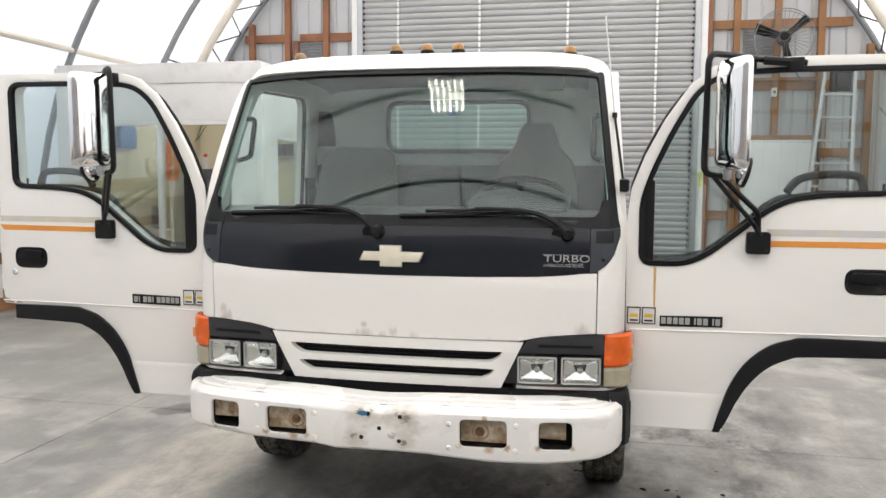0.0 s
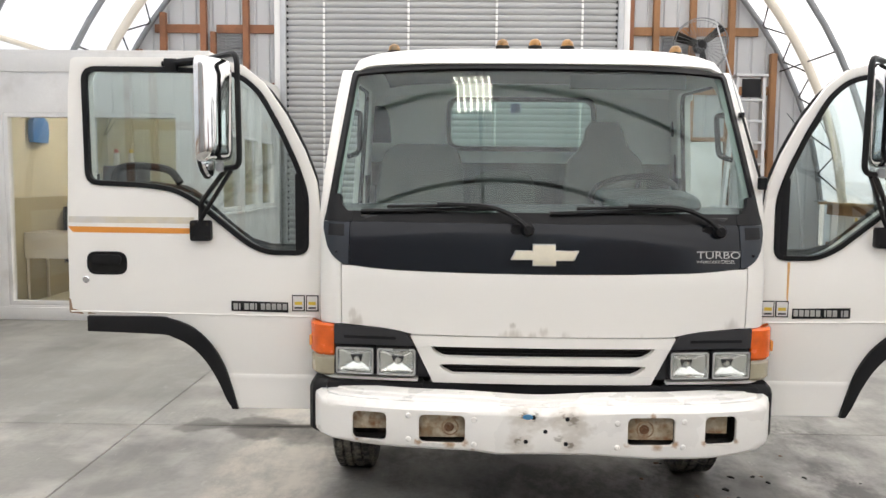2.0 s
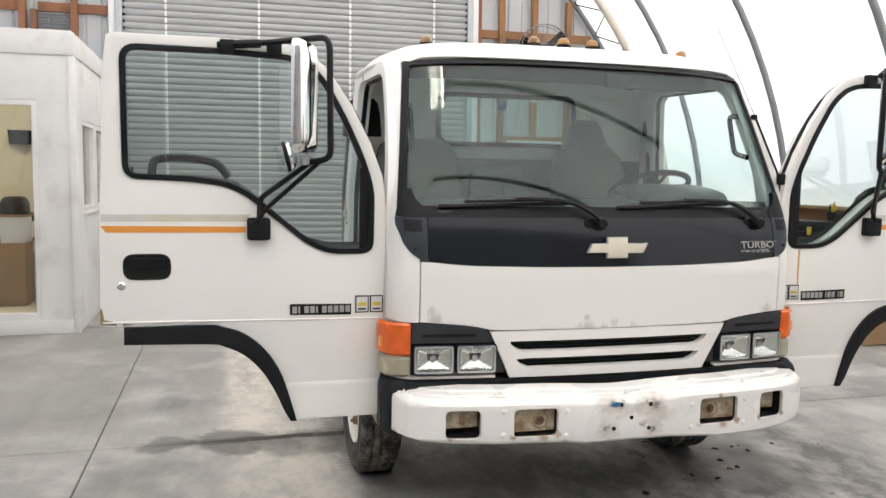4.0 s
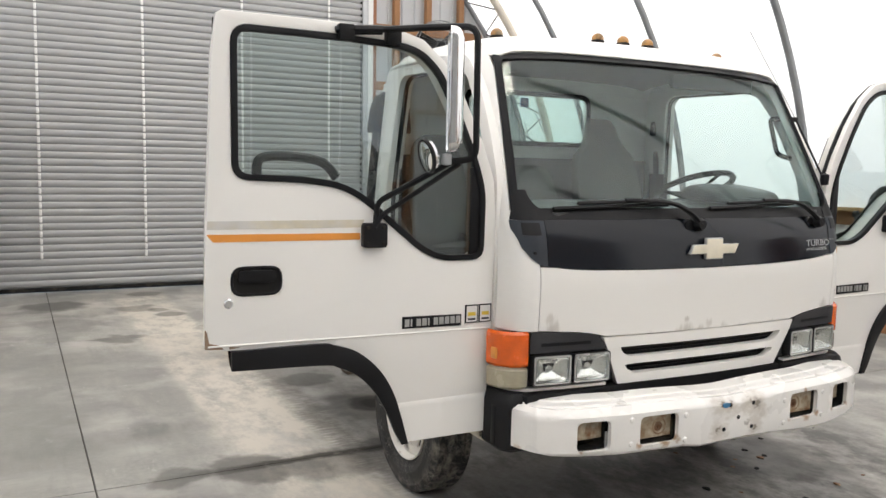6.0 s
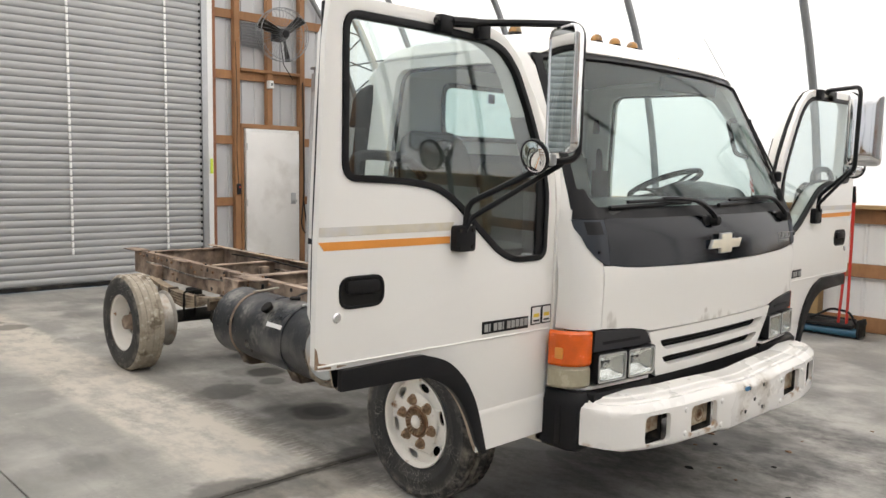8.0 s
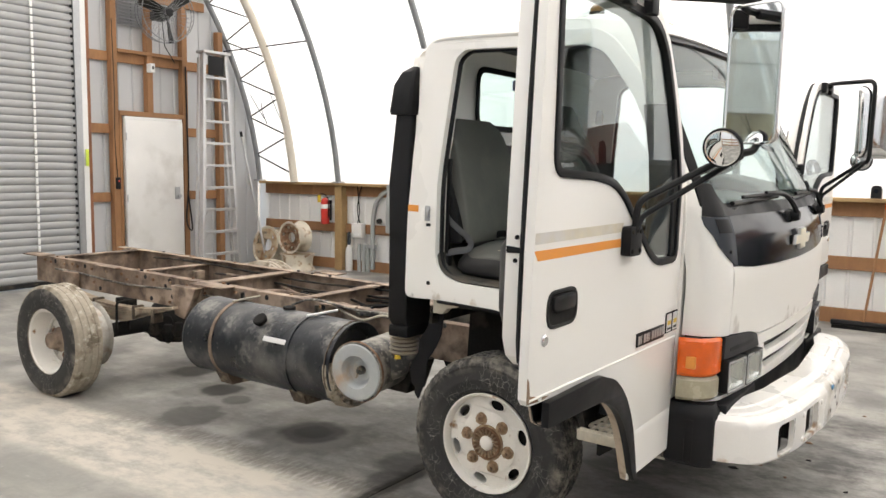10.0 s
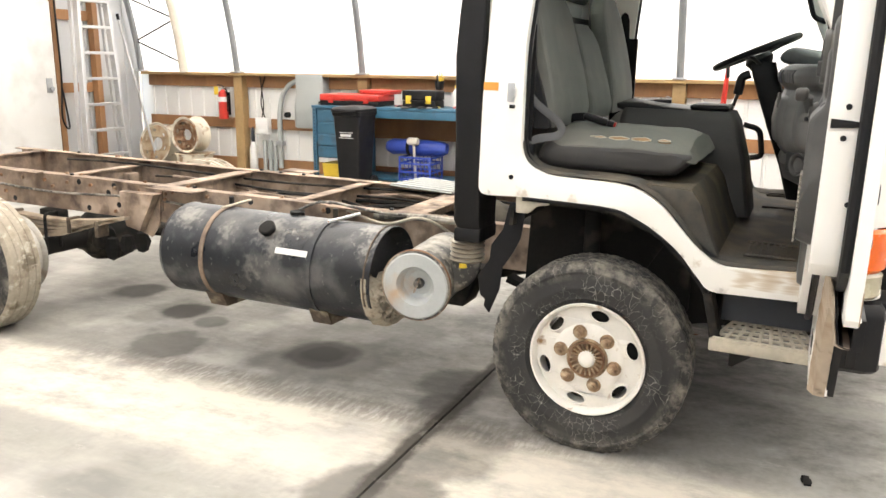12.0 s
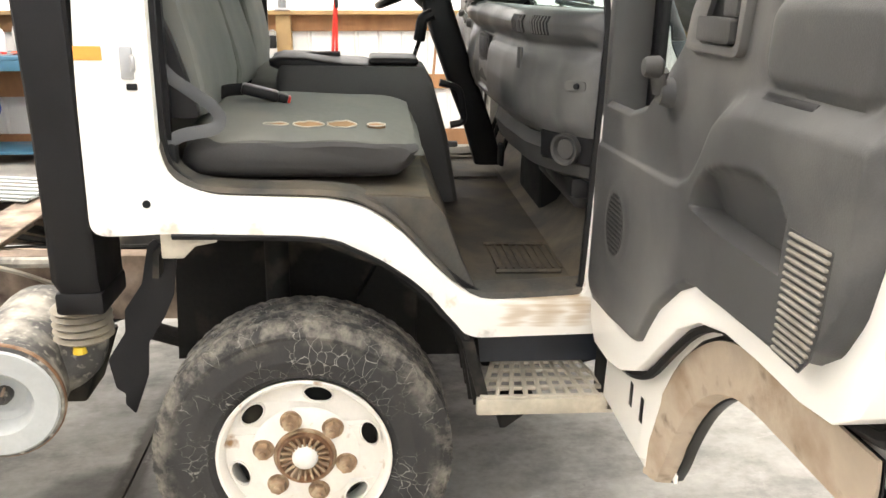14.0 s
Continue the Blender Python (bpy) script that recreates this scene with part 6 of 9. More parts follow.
    flare_in, flare_out = ([(p[0], p[1]) for p in smooth_path([(u, v, 0) for u, v in q], 4)] for q in (flare_in, flare_out))
    add("arch_flare", prism(flare_in + flare_out, "y", y - .020, y + .002, (), .006), M_BLACK, None, "black plastic wheel-arch flare")
    # furniture on the outside
    add("stripe", prism([(-2.157, 1.391), (-2.135, 1.364), (-1.592, 1.362), (-1.592, 1.387)], "y", y - .0012, y + .001), M_STRIPE, None, "orange stripe")
    add("old_stripe", prism([(-2.155, 1.408), (-1.585, 1.408), (-1.575, 1.437), (-2.153, 1.437)], "y", y - .0010, y + .001), M_STRIPE_OLD, None, "worn beige stripe")
    add("handle_recess", prism(rect(-2.076, -1.890, 1.170, 1.277, .045), "y", y - .004, y + .004, [rect(-2.066, -1.90, 1.180, 1.267, .040)], .003), M_BLACK)
    hd = add("door_handle", prism(rect(-2.066, -1.90, 1.180, 1.267, .040), "y", y - .0015, y + .002), M_DUST, None, "black recessed door handle")
    add("lever", prism(rect(-2.05, -1.915, 1.218, 1.262, .02), "y", y - .011, y - .002, (), .004), M_BLACK, hd)
    add("lock", lathe([(0, -.007), (.012, -.007), (.017, -.003), (.018, .002)], "y", (-2.083, y, 1.147), 16), M_CHROME, None, "chrome key lock")
    if not flip:
        for p in ([(-2.165, .99), (-2.165, 1.06), (-2.157, 1.05), (-2.150, 1.01), (-2.11, 1.0), (-2.10, .985)], [(-2.08, .994), (-2.04, .988), (-2.08, .984)]):
            add("rust_patch", prism(p, "y", y - .0011, y + .001), M_RUST, None, "rust at the door's corner")
    else:
        add("rust_run", prism([(-1.118, 1.262), (-1.130, 1.262), (-1.128, 1.06), (-1.121, 1.10)], "y", y - .0011, y + .001), material("rust_run", (.72, .42, .16), .5, vary=.2), None, "orange rust run below the window")
    plate = add("name_plate", prism([(-1.412, 1.008), (-1.150, 1.003), (-1.150, 1.050), (-1.412, 1.055)], "y", y - .004, y + .001, (), .001), M_BLACK, None, "black name plate with silver characters")
    for i in range(10):
        x = -1.402 + i * .0252
        w = .007 if i in (1, 4) else .0195
        add("character_bar", prism([(x, 1.015), (x + w, 1.0149), (x + w, 1.044), (x, 1.0441)], "y", y - .0052, y - .003), M_SILVER, plate)
    for x0, x1 in ((-1.132, -1.073), (-1.068, -1.010)):
        bd = add("side_badge", prism(rect(x0, x1, 1.010, 1.085), "y", y - .004, y + .001, (), .001), M_BLACK, None, "small framed model badge")
        add("badge_face", prism(rect(x0 + .005, x1 - .005, 1.015, 1.080), "y", y - .0048, y - .003), M_PAINT, bd)
        add("badge_mark", prism(rect(x0 + .012, x1 - .012, 1.040, 1.055), "y", y - .0056, y - .004), M_YELLOW, bd)
        add("badge_bar", prism(rect(x0 + .012, x1 - .012, 1.022, 1.030), "y", y - .0056, y - .004), M_GREY, bd)
    # interior trim: one moulding with a ledge, an armrest over a pocket, a pad and a speaker bulge
    t, up = y + .103, .0135
    step = lambda v, w: (lambda q: q * q * (3 - 2 * q))(min(1.0, max(0.0, v / w)))
    trim_lo = lambda x: up + lerp(-x, [1.037, 1.06, 1.10, 1.26, 1.39, 1.425, 1.45, 1.494, 1.582, 1.64, 1.70, 1.812, 1.95, 2.02, 2.06, 2.09, 2.105], [.90, .845, .825, .838, .852, .868, .905, .962, 1.034, 1.064, 1.078, 1.085, 1.089, 1.105, 1.135, 1.19, 1.27])
    trim_hi = lambda x: lerp(-x, [1.037, 1.05, 1.24, 1.33, 1.40, 1.46, 1.52, 1.58, 1.67, 1.80, 2.07, 2.095, 2.105], [1.29, 1.31, 1.312, 1.335, 1.385, 1.437, 1.492, 1.54, 1.58, 1.598, 1.60, 1.58, 1.53])
    ledge = lambda x: up + lerp(-x, [1.05, 1.365, 1.50, 1.545, 1.59, 1.62, 1.65, 1.685, 1.72, 1.76, 1.82, 2.11], [1.202, 1.212, 1.216, 1.221, 1.243, 1.272, 1.309, 1.352, 1.378, 1.392, 1.398, 1.402])
    arch = lambda x: up + lerp(-x, [1.614, 1.635, 1.683, 1.759, 1.847, 1.913, 1.948], [1.198, 1.232, 1.268, 1.292, 1.303, 1.292, 1.262])

    def relief(x, z):
        u = -x
        q = step((u - 1.56) / .20, 1.0)
        d = .007 * step(ledge(x) - z, .009 + .026 * q) * (1 - q) + .026 * step(ledge(x) + .012 - z, .009 + .034 * q) * q
        # the pocket: a sharp lip below and towards the latch, fading up into the arch
        if 1.60 < u < 1.96 and z < arch(x):
            lip = 1.208
            fade = max(0.0, 1 - max(0.0, z - lip) / max(.01, arch(x) - lip))
            d -= .050 * step(z - lip, .0045) * step(1.95 - u, .007) * step(u - 1.612, .05) * fade ** .55
        # the upper pad with a groove round it
        px, pz = max(abs(u - 1.927) - .096, 0), max(abs(z - 1.482) - .020, 0)
        e = math.hypot(px, pz) - .040
        d += .005 * step(-e, .02) - .006 * math.exp(-(e / .006) ** 2)
        # swell of the speaker and of the crank's boss
        d += .004 * step(.085 - math.hypot(u - 1.235, (z - 1.07) * .9), .02)
        d += .010 * step(.055 - math.hypot(u - 1.478, z - 1.378), .04)
        # groove of the cup for the release lever
        cu = math.hypot(max(abs(u - 1.635) - .075, 0), max(abs(z - 1.515) - .035, 0)) - .02
        d += .006 * step(-cu + .012, .01)
        d += .0022 * noise.noise(Vector((x * 7, z * 7, 3.1)))
        return d

    nx, rows = 152, []
    for i in range(nx + 1):
        x = -1.037 - 1.068 * i / nx
        lo, hi, row = trim_lo(x), trim_hi(x), []
        side_edge = math.sqrt(step(min(x + 2.105, -1.037 - x), .016))
        lip = min(max(1.208, lo + .02), hi - .1)
        for z in [lo + (lip - lo) * k / 34 for k in range(35)] + [lip + .0012, lip + .0045] + [lip + .006 + (hi - lip - .006) * k / 56 for k in range(57)]:
            edge = min(side_edge, math.sqrt(step(min(z - lo, hi - z), .014)))
            row.append((x, t + (.010 + relief(x, z)) * edge, z))
        rows.append(row)
    tr = add("door_trim", sheet(rows, -.004), M_TRIM, None, "grey moulded door trim with an armrest and pocket", 70)
    at = lambda x, z: t + .010 + relief(x, z)
    add("pull_slot", merge(None, box(-.066, .066, -.004, .0015, -.007, .007, .003), pose(-1.875, at(-1.875, 1.413), 1.413, 40)), M_BLACK, tr)
    sp = add("speaker", prism(ring(-1.235, 1.069, .058, .068, 24), "y", at(-1.235, 1.069) - .002, at(-1.235, 1.069) + .0005), M_VINYL, tr, "round speaker mesh")
    dot = at(-1.235, 1.069)
    for i in range(13):
        for j in range(13):
            x, z = -1.235 + (i - 6) * .0092 + (j % 2) * .0046, 1.069 + (j - 6) * .0102
            if ((x + 1.235) / .055) ** 2 + ((z - 1.069) / .065) ** 2 < 1:
                add("mesh_dot", prism(ring(x, z, .0032, .0036, 6), "y", dot, dot + .0012), M_BLACK, sp)
    for i in range(16):
        z = 1.122 + i * .0098
        outer = lerp(z, [1.12, 1.14, 1.18, 1.27], [-2.030, -2.047, -2.056, -2.058])
        add("vent_slat", beam((outer, at(-2.0, z) + .0015, z + .002), (-1.968, at(-1.99, z) + .0015, z), .007, .0048, r=.0015), M_SLATS, tr)
    add("vent_bed", sheet([[(x, at(-2.0, z) + .0006, z) for x in (-1.964, lerp(z, [1.114, 1.14, 1.18, 1.28], [-2.030, -2.050, -2.060, -2.062]))] for z in (1.116, 1.14, 1.18, 1.23, 1.275)], .002), M_VINYL, tr)
    add("hinge_lining", prism([(-1.037, 1.27), (-1.037, 1.5), (-1.062, 1.66), (-1.142, 1.84), (-1.176, 1.83), (-1.097, 1.655), (-1.074, 1.54), (-1.074, 1.27)], "y", y + .024, y + .112, (), .003), M_TRIM, tr)
    cup = at(-1.635, 1.514)
    add("handle_cup", prism(rounded([(-1.535, 1.454), (-1.735, 1.454), (-1.748, 1.569), (-1.69, 1.586), (-1.63, 1.574), (-1.555, 1.524)], .02), "y", cup - .004, cup + .010, [rounded([(-1.59, 1.468), (-1.722, 1.468), (-1.728, 1.554), (-1.685, 1.57), (-1.63, 1.544)], .012)], .005), M_TRIM, tr)
    add("cup_floor", prism(rounded([(-1.585, 1.464), (-1.726, 1.464), (-1.732, 1.558), (-1.685, 1.574), (-1.625, 1.548)], .012), "y", cup - .003, cup + .001), M_BLACK, tr)
    add("release", prism(rect(-1.720, -1.60, 1.472, 1.508, .008), "y", cup + .0015, cup + .019, (), .005), M_VINYL, tr, "inside release lever")
    add("release_pivot", prism(rect(-1.722, -1.678, 1.51, 1.558, .006), "y", cup + .0015, cup + .013, (), .004), M_VINYL, tr)
    boss = at(-1.478, 1.379)
    add("crank_hub", lathe([(0, .022), (.020, .020), (.028, -.004)], "y", (-1.478, boss, 1.376), 18), M_TRIM, tr)
    add("crank_arm", tube([(-1.478, boss + .018, 1.376), (-1.488, boss + .026, 1.401), (-1.498, boss + .026, 1.417)], .014, 10, flat=.7), M_TRIM, tr)
    add("crank_knob", lathe([(0, .034), (.014, .032), (.018, .026), (.019, .006), (.013, 0)], "y", (-1.501, boss + .026, 1.421), 18), M_VINYL, tr)
    rail = [(-1.965, y + .07, 1.595), (-1.955, y + .085, 1.648), (-1.91, y + .09, 1.665), (-1.80, y + .09, 1.664), (-1.71, y + .085, 1.645), (-1.66, y + .07, 1.59)]
    add("pull_bar", tube(smooth_path(rail, 5), .018, 8), M_BLACK, None, "black pull bar inside the window")
    add("lock_pin", lathe([(.006, 0), (.006, .03), (0, .032)], "z", (-2.04, y + .07, 1.598), 8), M_BLACK)
    return leaf[0]


def mirror_parts(door, flip):
    y = SKIN_Y

    def add(name, b, mat, parent=None, label=""):
        if flip:
            c = mirrored(b)
            b.free()
            b = c
        return part(name, b, mat, door, label)

    b = tube(bent([(-1.70, y - .012, 2.122), (-1.50, y - .035, 2.138), (-1.40, -.98, 2.136), (-1.285, -1.118, 2.132), (-1.280, -1.118, 1.672), (-1.350, -1.070, 1.660)], .05, 5), .0125, 8)
    if flip:
        c = mirrored(b)
        b.free()
        b = c
    part("mirror_arm", b, M_BLACK, door, "black tubular mirror arm")
    for x in (-1.66, -1.475):
        add("clamp", box(x - .030, x + .030, y - .030, y + .006, 2.085, 2.145, .006), M_BLACK)
    add("turnbuckle", tube([(-1.63, y - .02, 2.126), (-1.575, y - .03, 2.130), (-1.53, y - .035, 2.133)], .018, 8), M_BLACK)
    add("strut", tube(bent([(-1.345, -1.075, 1.665), (-1.535, y - .03, 1.505), (-1.54, y - .022, 1.40)], .03), .0115, 8), M_BLACK)
    add("strut", tube(bent([(-1.325, -1.085, 1.655), (-1.52, y - .035, 1.455), (-1.545, y - .03, 1.41)], .03), .0100, 8), M_BLACK)
    add("mount", prism(rect(-1.588, -1.493, 1.332, 1.425, .014), "y", y - .032, y + .001, (), .006), M_BLACK, None, "black mounting foot")
    for x, z in ((-1.572, 1.348), (-1.509, 1.348), (-1.572, 1.409), (-1.509, 1.409)):
        add("foot_bolt", lathe([(0, -.037), (.007, -.036), (.008, -.03)], "y", (x, y, z), 8), M_DUST)
    # head: mirror towards the outside, bright back towards the front
    ang = 155
    m = pose(-1.388, -1.118, 1.902, 0, 0, ang)
    w, h = .098, .212
    rings = []
    for d, s in ((.0, 1.0), (-.010, .99), (-.022, .94), (-.033, .83), (-.041, .62), (-.045, .25)):
        rings.append([(d, u * (s if s > .9 else s), v * (1 - (1 - s) * .45)) for u, v in rect(-w, w, -h, h, .035, 4)])
    head = add("mirror_head", merge(None, loft(rings), m), M_CHROME, None, "chromed mirror housing")
    add("mirror_rim", merge(None, prism(rect(-w, w, -h, h, .035), "x", .0, .008, [rect(-w + .008, w - .008, -h + .008, h - .008, .028)], .002), m), M_CHROME, head)
    add("mirror_glass", merge(None, prism(rect(-w + .0075, w - .0075, -h + .0075, h - .0075, .028), "x", .001, .004), m), M_MIRROR, head, "mirror glass")
    m2 = pose(-1.442, -1.058, 1.677, 0, 14, 178)
    rnd = add("spot_mirror", merge(None, lathe([(0, -.038), (.030, -.034), (.053, -.017), (.058, .0), (.058, .006), (.055, .008)], "x", (0, 0, 0), 24), m2), M_CHROME, None, "round chromed spot mirror")
    add("spot_rim", merge(None, lathe([(.0555, .010), (.061, .009), (.062, -.002), (.057, -.006)], "x", (0, 0, 0), 24, closed=True), m2), M_BLACK, rnd)
    add("spot_glass", merge(None, lathe([(.0555, .006), (.043, .011), (.022, .0145), (0, .016)], "x", (0, 0, 0), 24), m2), M_MIRROR, rnd)
    add("joint", lathe([(0, -.02), (.018, -.015), (.018, .02), (0, .025)], "z", (-1.375, -1.075, 1.665), 12), M_GALV)


for flip in (False, True):
    mirror_parts(door_parts(flip), flip)


# ---- wheels, frame and running gear ----
def tyre_profile(w=.215, r0=.218, r1=.386, deep=.013):
    """Half-open section of a truck tyre: bead, sidewall, shoulder and grooved tread."""
    h = w / 2
    side = [(r0, -h * .62), (r0 + .010, -h * .80), (r0 + .022, -h * .87), (r0 + .026, -h * .915), (r0 + .031, -h * .915), (r0 + .035, -h * .92), (r0 + .060, -h * .985), (r0 + .066, -h * 1.01), (r0 + .072, -h * 1.01), (r0 + .078, -h * .99), (r0 + .105, -h * .985), (r1 - .046, -h * .965), (r1 - .042, -h * .985), (r1 - .036, -h * .985), (r1 - .031, -h * .955), (r1 - .018, -h * .90), (r1 - .010, -h * .85)]
    tread = []
    for a, c in ((-.82, -.50), (-.42, -.06), (.06, .42), (.50, .82)):
        tread += [(r1 - deep, h * a), (r1 - .001, h * (a + .03)), (r1, h * (a + c) / 2), (r1 - .001, h * (c - .03)), (r1 - deep, h * c)]
    return side + tread + [(r, -q) for r, q in reversed(side)]


def tyre_mesh(at, out, r1=.386, n=180, deep=.013):
    def wobble(r, hgt, j):
        if r > r1 - .03 and abs(hgt) > .08 and j % 5 == 0:
            return r - deep * .2
        if r > r1 - .005 and j % 5 == 2:
            return r - deep * .3
        return r

    b = lathe(tyre_profile(r1=r1, deep=deep), "x", (0, 0, 0), n, wobble=wobble, caps=False)
    # the flat where it stands
    for v in b.verts:
        if v.co.z < -r1 + .010:
            v.co.z = -r1 + .010
    bmesh.ops.translate(b, vec=at, verts=b.verts)
    return b


def disc(x0, x1, r_out, r_in, hole_r, n_holes, big, bm=None, phase=0.3):
    holes = [ring(0, 0, r_in, n=28)]
    for i in range(n_holes):
        a = phase + 2 * math.pi * i / n_holes
        holes.append([(hole_r * math.cos(a) + u * math.cos(a) - v * math.sin(a), hole_r * math.sin(a) + u * math.sin(a) + v * math.cos(a)) for u, v in ring(0, 0, big[0], big[1], 14)])
    return prism(ring(0, 0, r_out, n=48), "x", x0, x1, holes, .003, 2, bm)


def front_wheel(side):
    s = -1 if side < 0 else 1
    z = .372
    wheel = part("front_wheel", tyre_mesh((0, 0, 0), 1), M_TYRE, truck, "worn black truck tyre with cracked dusty sidewalls")
    wheel.matrix_basis = pose(s * .918, .009, z + .004, 0, 0, 0 if s < 0 else 180)
    rim = lathe([(.222, -.083), (.226, -.092), (.223, -.097), (.217, -.096), (.211, -.088), (.207, -.070), (.200, -.02), (.190, .03), (.198, .07), (.222, .088), (.226, .092)], "x", (0, 0, 0), 64, caps=False)
    part("rim", rim, M_RIM, wheel, "white steel rim with rust spots")
    # a dished disc with rolled oval holes, a flat ring for the nuts and a sunken hub
    dish = disc(-.070, -.062, .207, .066, .1765, 6, (.0225, .0375), phase=radians(42))
    for v in dish.verts:
        v.co.x += -.006 * math.cos(min(1.0, max(0.0, (math.hypot(v.co.y, v.co.z) - .12) / .085)) * math.pi) + .006
    part("disc", merge(dish, lathe([(.060, -.069), (.066, -.076), (.128, -.076), (.140, -.070)], "x", (0, 0, 0), 48, caps=False)), M_RIM, wheel, "white wheel disc with oval holes")
    for i in range(6):
        a = radians(42 + 60 * i)
        loop = [(-.0655, .1765 * math.cos(a) + u * math.cos(a) - v * math.sin(a), .1765 * math.sin(a) + u * math.sin(a) + v * math.cos(a)) for u, v in ring(0, 0, .0235, .0385, 18)]
        part("hole_lip", tube(loop, .003, 6, True), M_RIM, wheel)
    part("hub", lathe([(.0, -.074), (.030, -.076), (.036, -.077), (.060, -.080), (.064, -.092), (.070, -.092), (.073, -.084), (.073, -.07)], "x", (0, 0, 0), 64), M_RUST, wheel, "rusty ribbed hub")
    part("hub_cap", lathe([(0, -.099), (.016, -.098), (.027, -.094), (.033, -.087), (.035, -.076)], "x", (0, 0, 0), 28), M_RIM, wheel, "cream hub cap")
    ribs = None
    for i in range(20):
        a = 2 * math.pi * i / 20
        ribs = merge(ribs, beam((-.082, .034 * math.cos(a), .034 * math.sin(a)), (-.091, .064 * math.cos(a), .064 * math.sin(a)), .006, .010, up=(1, 0, 0), r=.001))
    part("hub_ribs", ribs, M_NUT, wheel, "rusty ribs of the hub")
    part("hub_ring", lathe([(.071, -.075), (.072, -.082), (.078, -.082), (.082, -.075)], "x", (0, 0, 0), 40, caps=False), M_NUT, wheel)
    hex_nut = lathe([(.0, -.024), (.013, -.024), (.0205, -.0225), (.0225, -.018), (.0225, .0)], "x", (0, 0, 0), 6)
    nut = mesh_of("nut", merge(merge(hex_nut, lathe([(.0, -.003), (.028, -.003), (.029, .002)], "x", (0, 0, 0), 18)), lathe([(0, -.036), (.009, -.035), (.010, -.022)], "x", (0, 0, 0), 12)), M_NUT)
    for i in range(6):
        a = math.radians(12 + 60 * i)
        piece("nut", nut, wheel, pose(-.076, .108 * math.cos(a), .108 * math.sin(a), 17 * i))
    part("drum", lathe([(.0, .06), (.175, .06), (.186, .05), (.186, -.03), (.10, -.042), (0, -.042)], "x", (0, 0, 0), 24), M_DUST, wheel, "dusty brake drum")


def rear_wheel(side):
    s = -1 if side < 0 else 1
    z = .372 - .0655
    wheel = part("rear_wheel", tyre_mesh((0, 0, 0), 1, .384, deep=.006), M_TYRE_PALE, truck, "dusty grey outer tyre of the dual rear wheel")
    wheel.matrix_basis = pose(s * .962, 3.48, z, 0, 0, 0 if s < 0 else 180)
    # dark sidewall ring facing out
    part("sidewall", lathe([(.226, -.0985), (.246, -.1045), (.262, -.1085), (.284, -.1115), (.31, -.1120), (.345, -.1090), (.362, -.101), (.345, -.095), (.30, -.098), (.262, -.096)], "x", (0, 0, 0), 64, closed=True), M_TYRE, wheel, "black sidewall")
    part("rim", lathe([(.222, -.083), (.226, -.090), (.219, -.094), (.208, -.086), (.203, -.06), (.196, .0), (.188, .045), (.198, .07), (.222, .088), (.226, .092)], "x", (0, 0, 0), 48, caps=False), M_RIM, wheel, "cream rim with rust")
    part("disc", merge(disc(.040, .050, .196, .070, .148, 6, (.016, .030)), lathe([(.19, .03), (.155, .015), (.155, .025), (.19, .045)], "x", (0, 0, 0), 40, closed=True)), M_RIM, wheel)
    nut = mesh_of("nut", lathe([(.0, -.030), (.013, -.026), (.0205, -.022), (.0215, .0)], "x", (0, 0, 0), 6), M_RUST)
    for i in range(6):
        a = math.radians(20 + 60 * i)
        piece("nut", nut, wheel, pose(.040, .1115 * math.cos(a), .1115 * math.sin(a)))
    part("axle_hub", lathe([(0, -.075), (.045, -.075), (.055, -.068), (.060, -.02), (.085, .0), (.088, .05)], "x", (0, 0, 0), 24), M_FRAME, wheel, "dirty axle hub")
    inner = lathe([(.224, .085), (.228, .092), (.228, .098), (.214, .104), (.205, .125), (.196, .16), (.190, .20), (.205, .245), (.224, .258), (.230, .266), (.222, .266), (.200, .25), (.186, .20), (.19, .13), (.21, .09)], "x", (0, 0, 0), 48, closed=True)
    part("inner_rim", inner, M_RIM_DULL, wheel, "bare inner rim without its tyre")
    part("inner_disc", disc(.052, .060, .20, .075, .148, 6, (.016, .030)), M_RIM_DULL, wheel)


def channel(x, y0, y1, z0, z1, w, side, t=.008, bm=None):
    """A C-section rail, open towards the middle."""
    s = 1 if side > 0 else -1
    o = [(x, z0), (x, z1), (x - s * w, z1), (x - s * w, z1 - t), (x - s * t, z1 - t), (x - s * t, z0 + t), (x - s * w, z0 + t), (x - s * w, z0)]
    return prism(o, "y", y0, y1, (), .002, 1, bm)


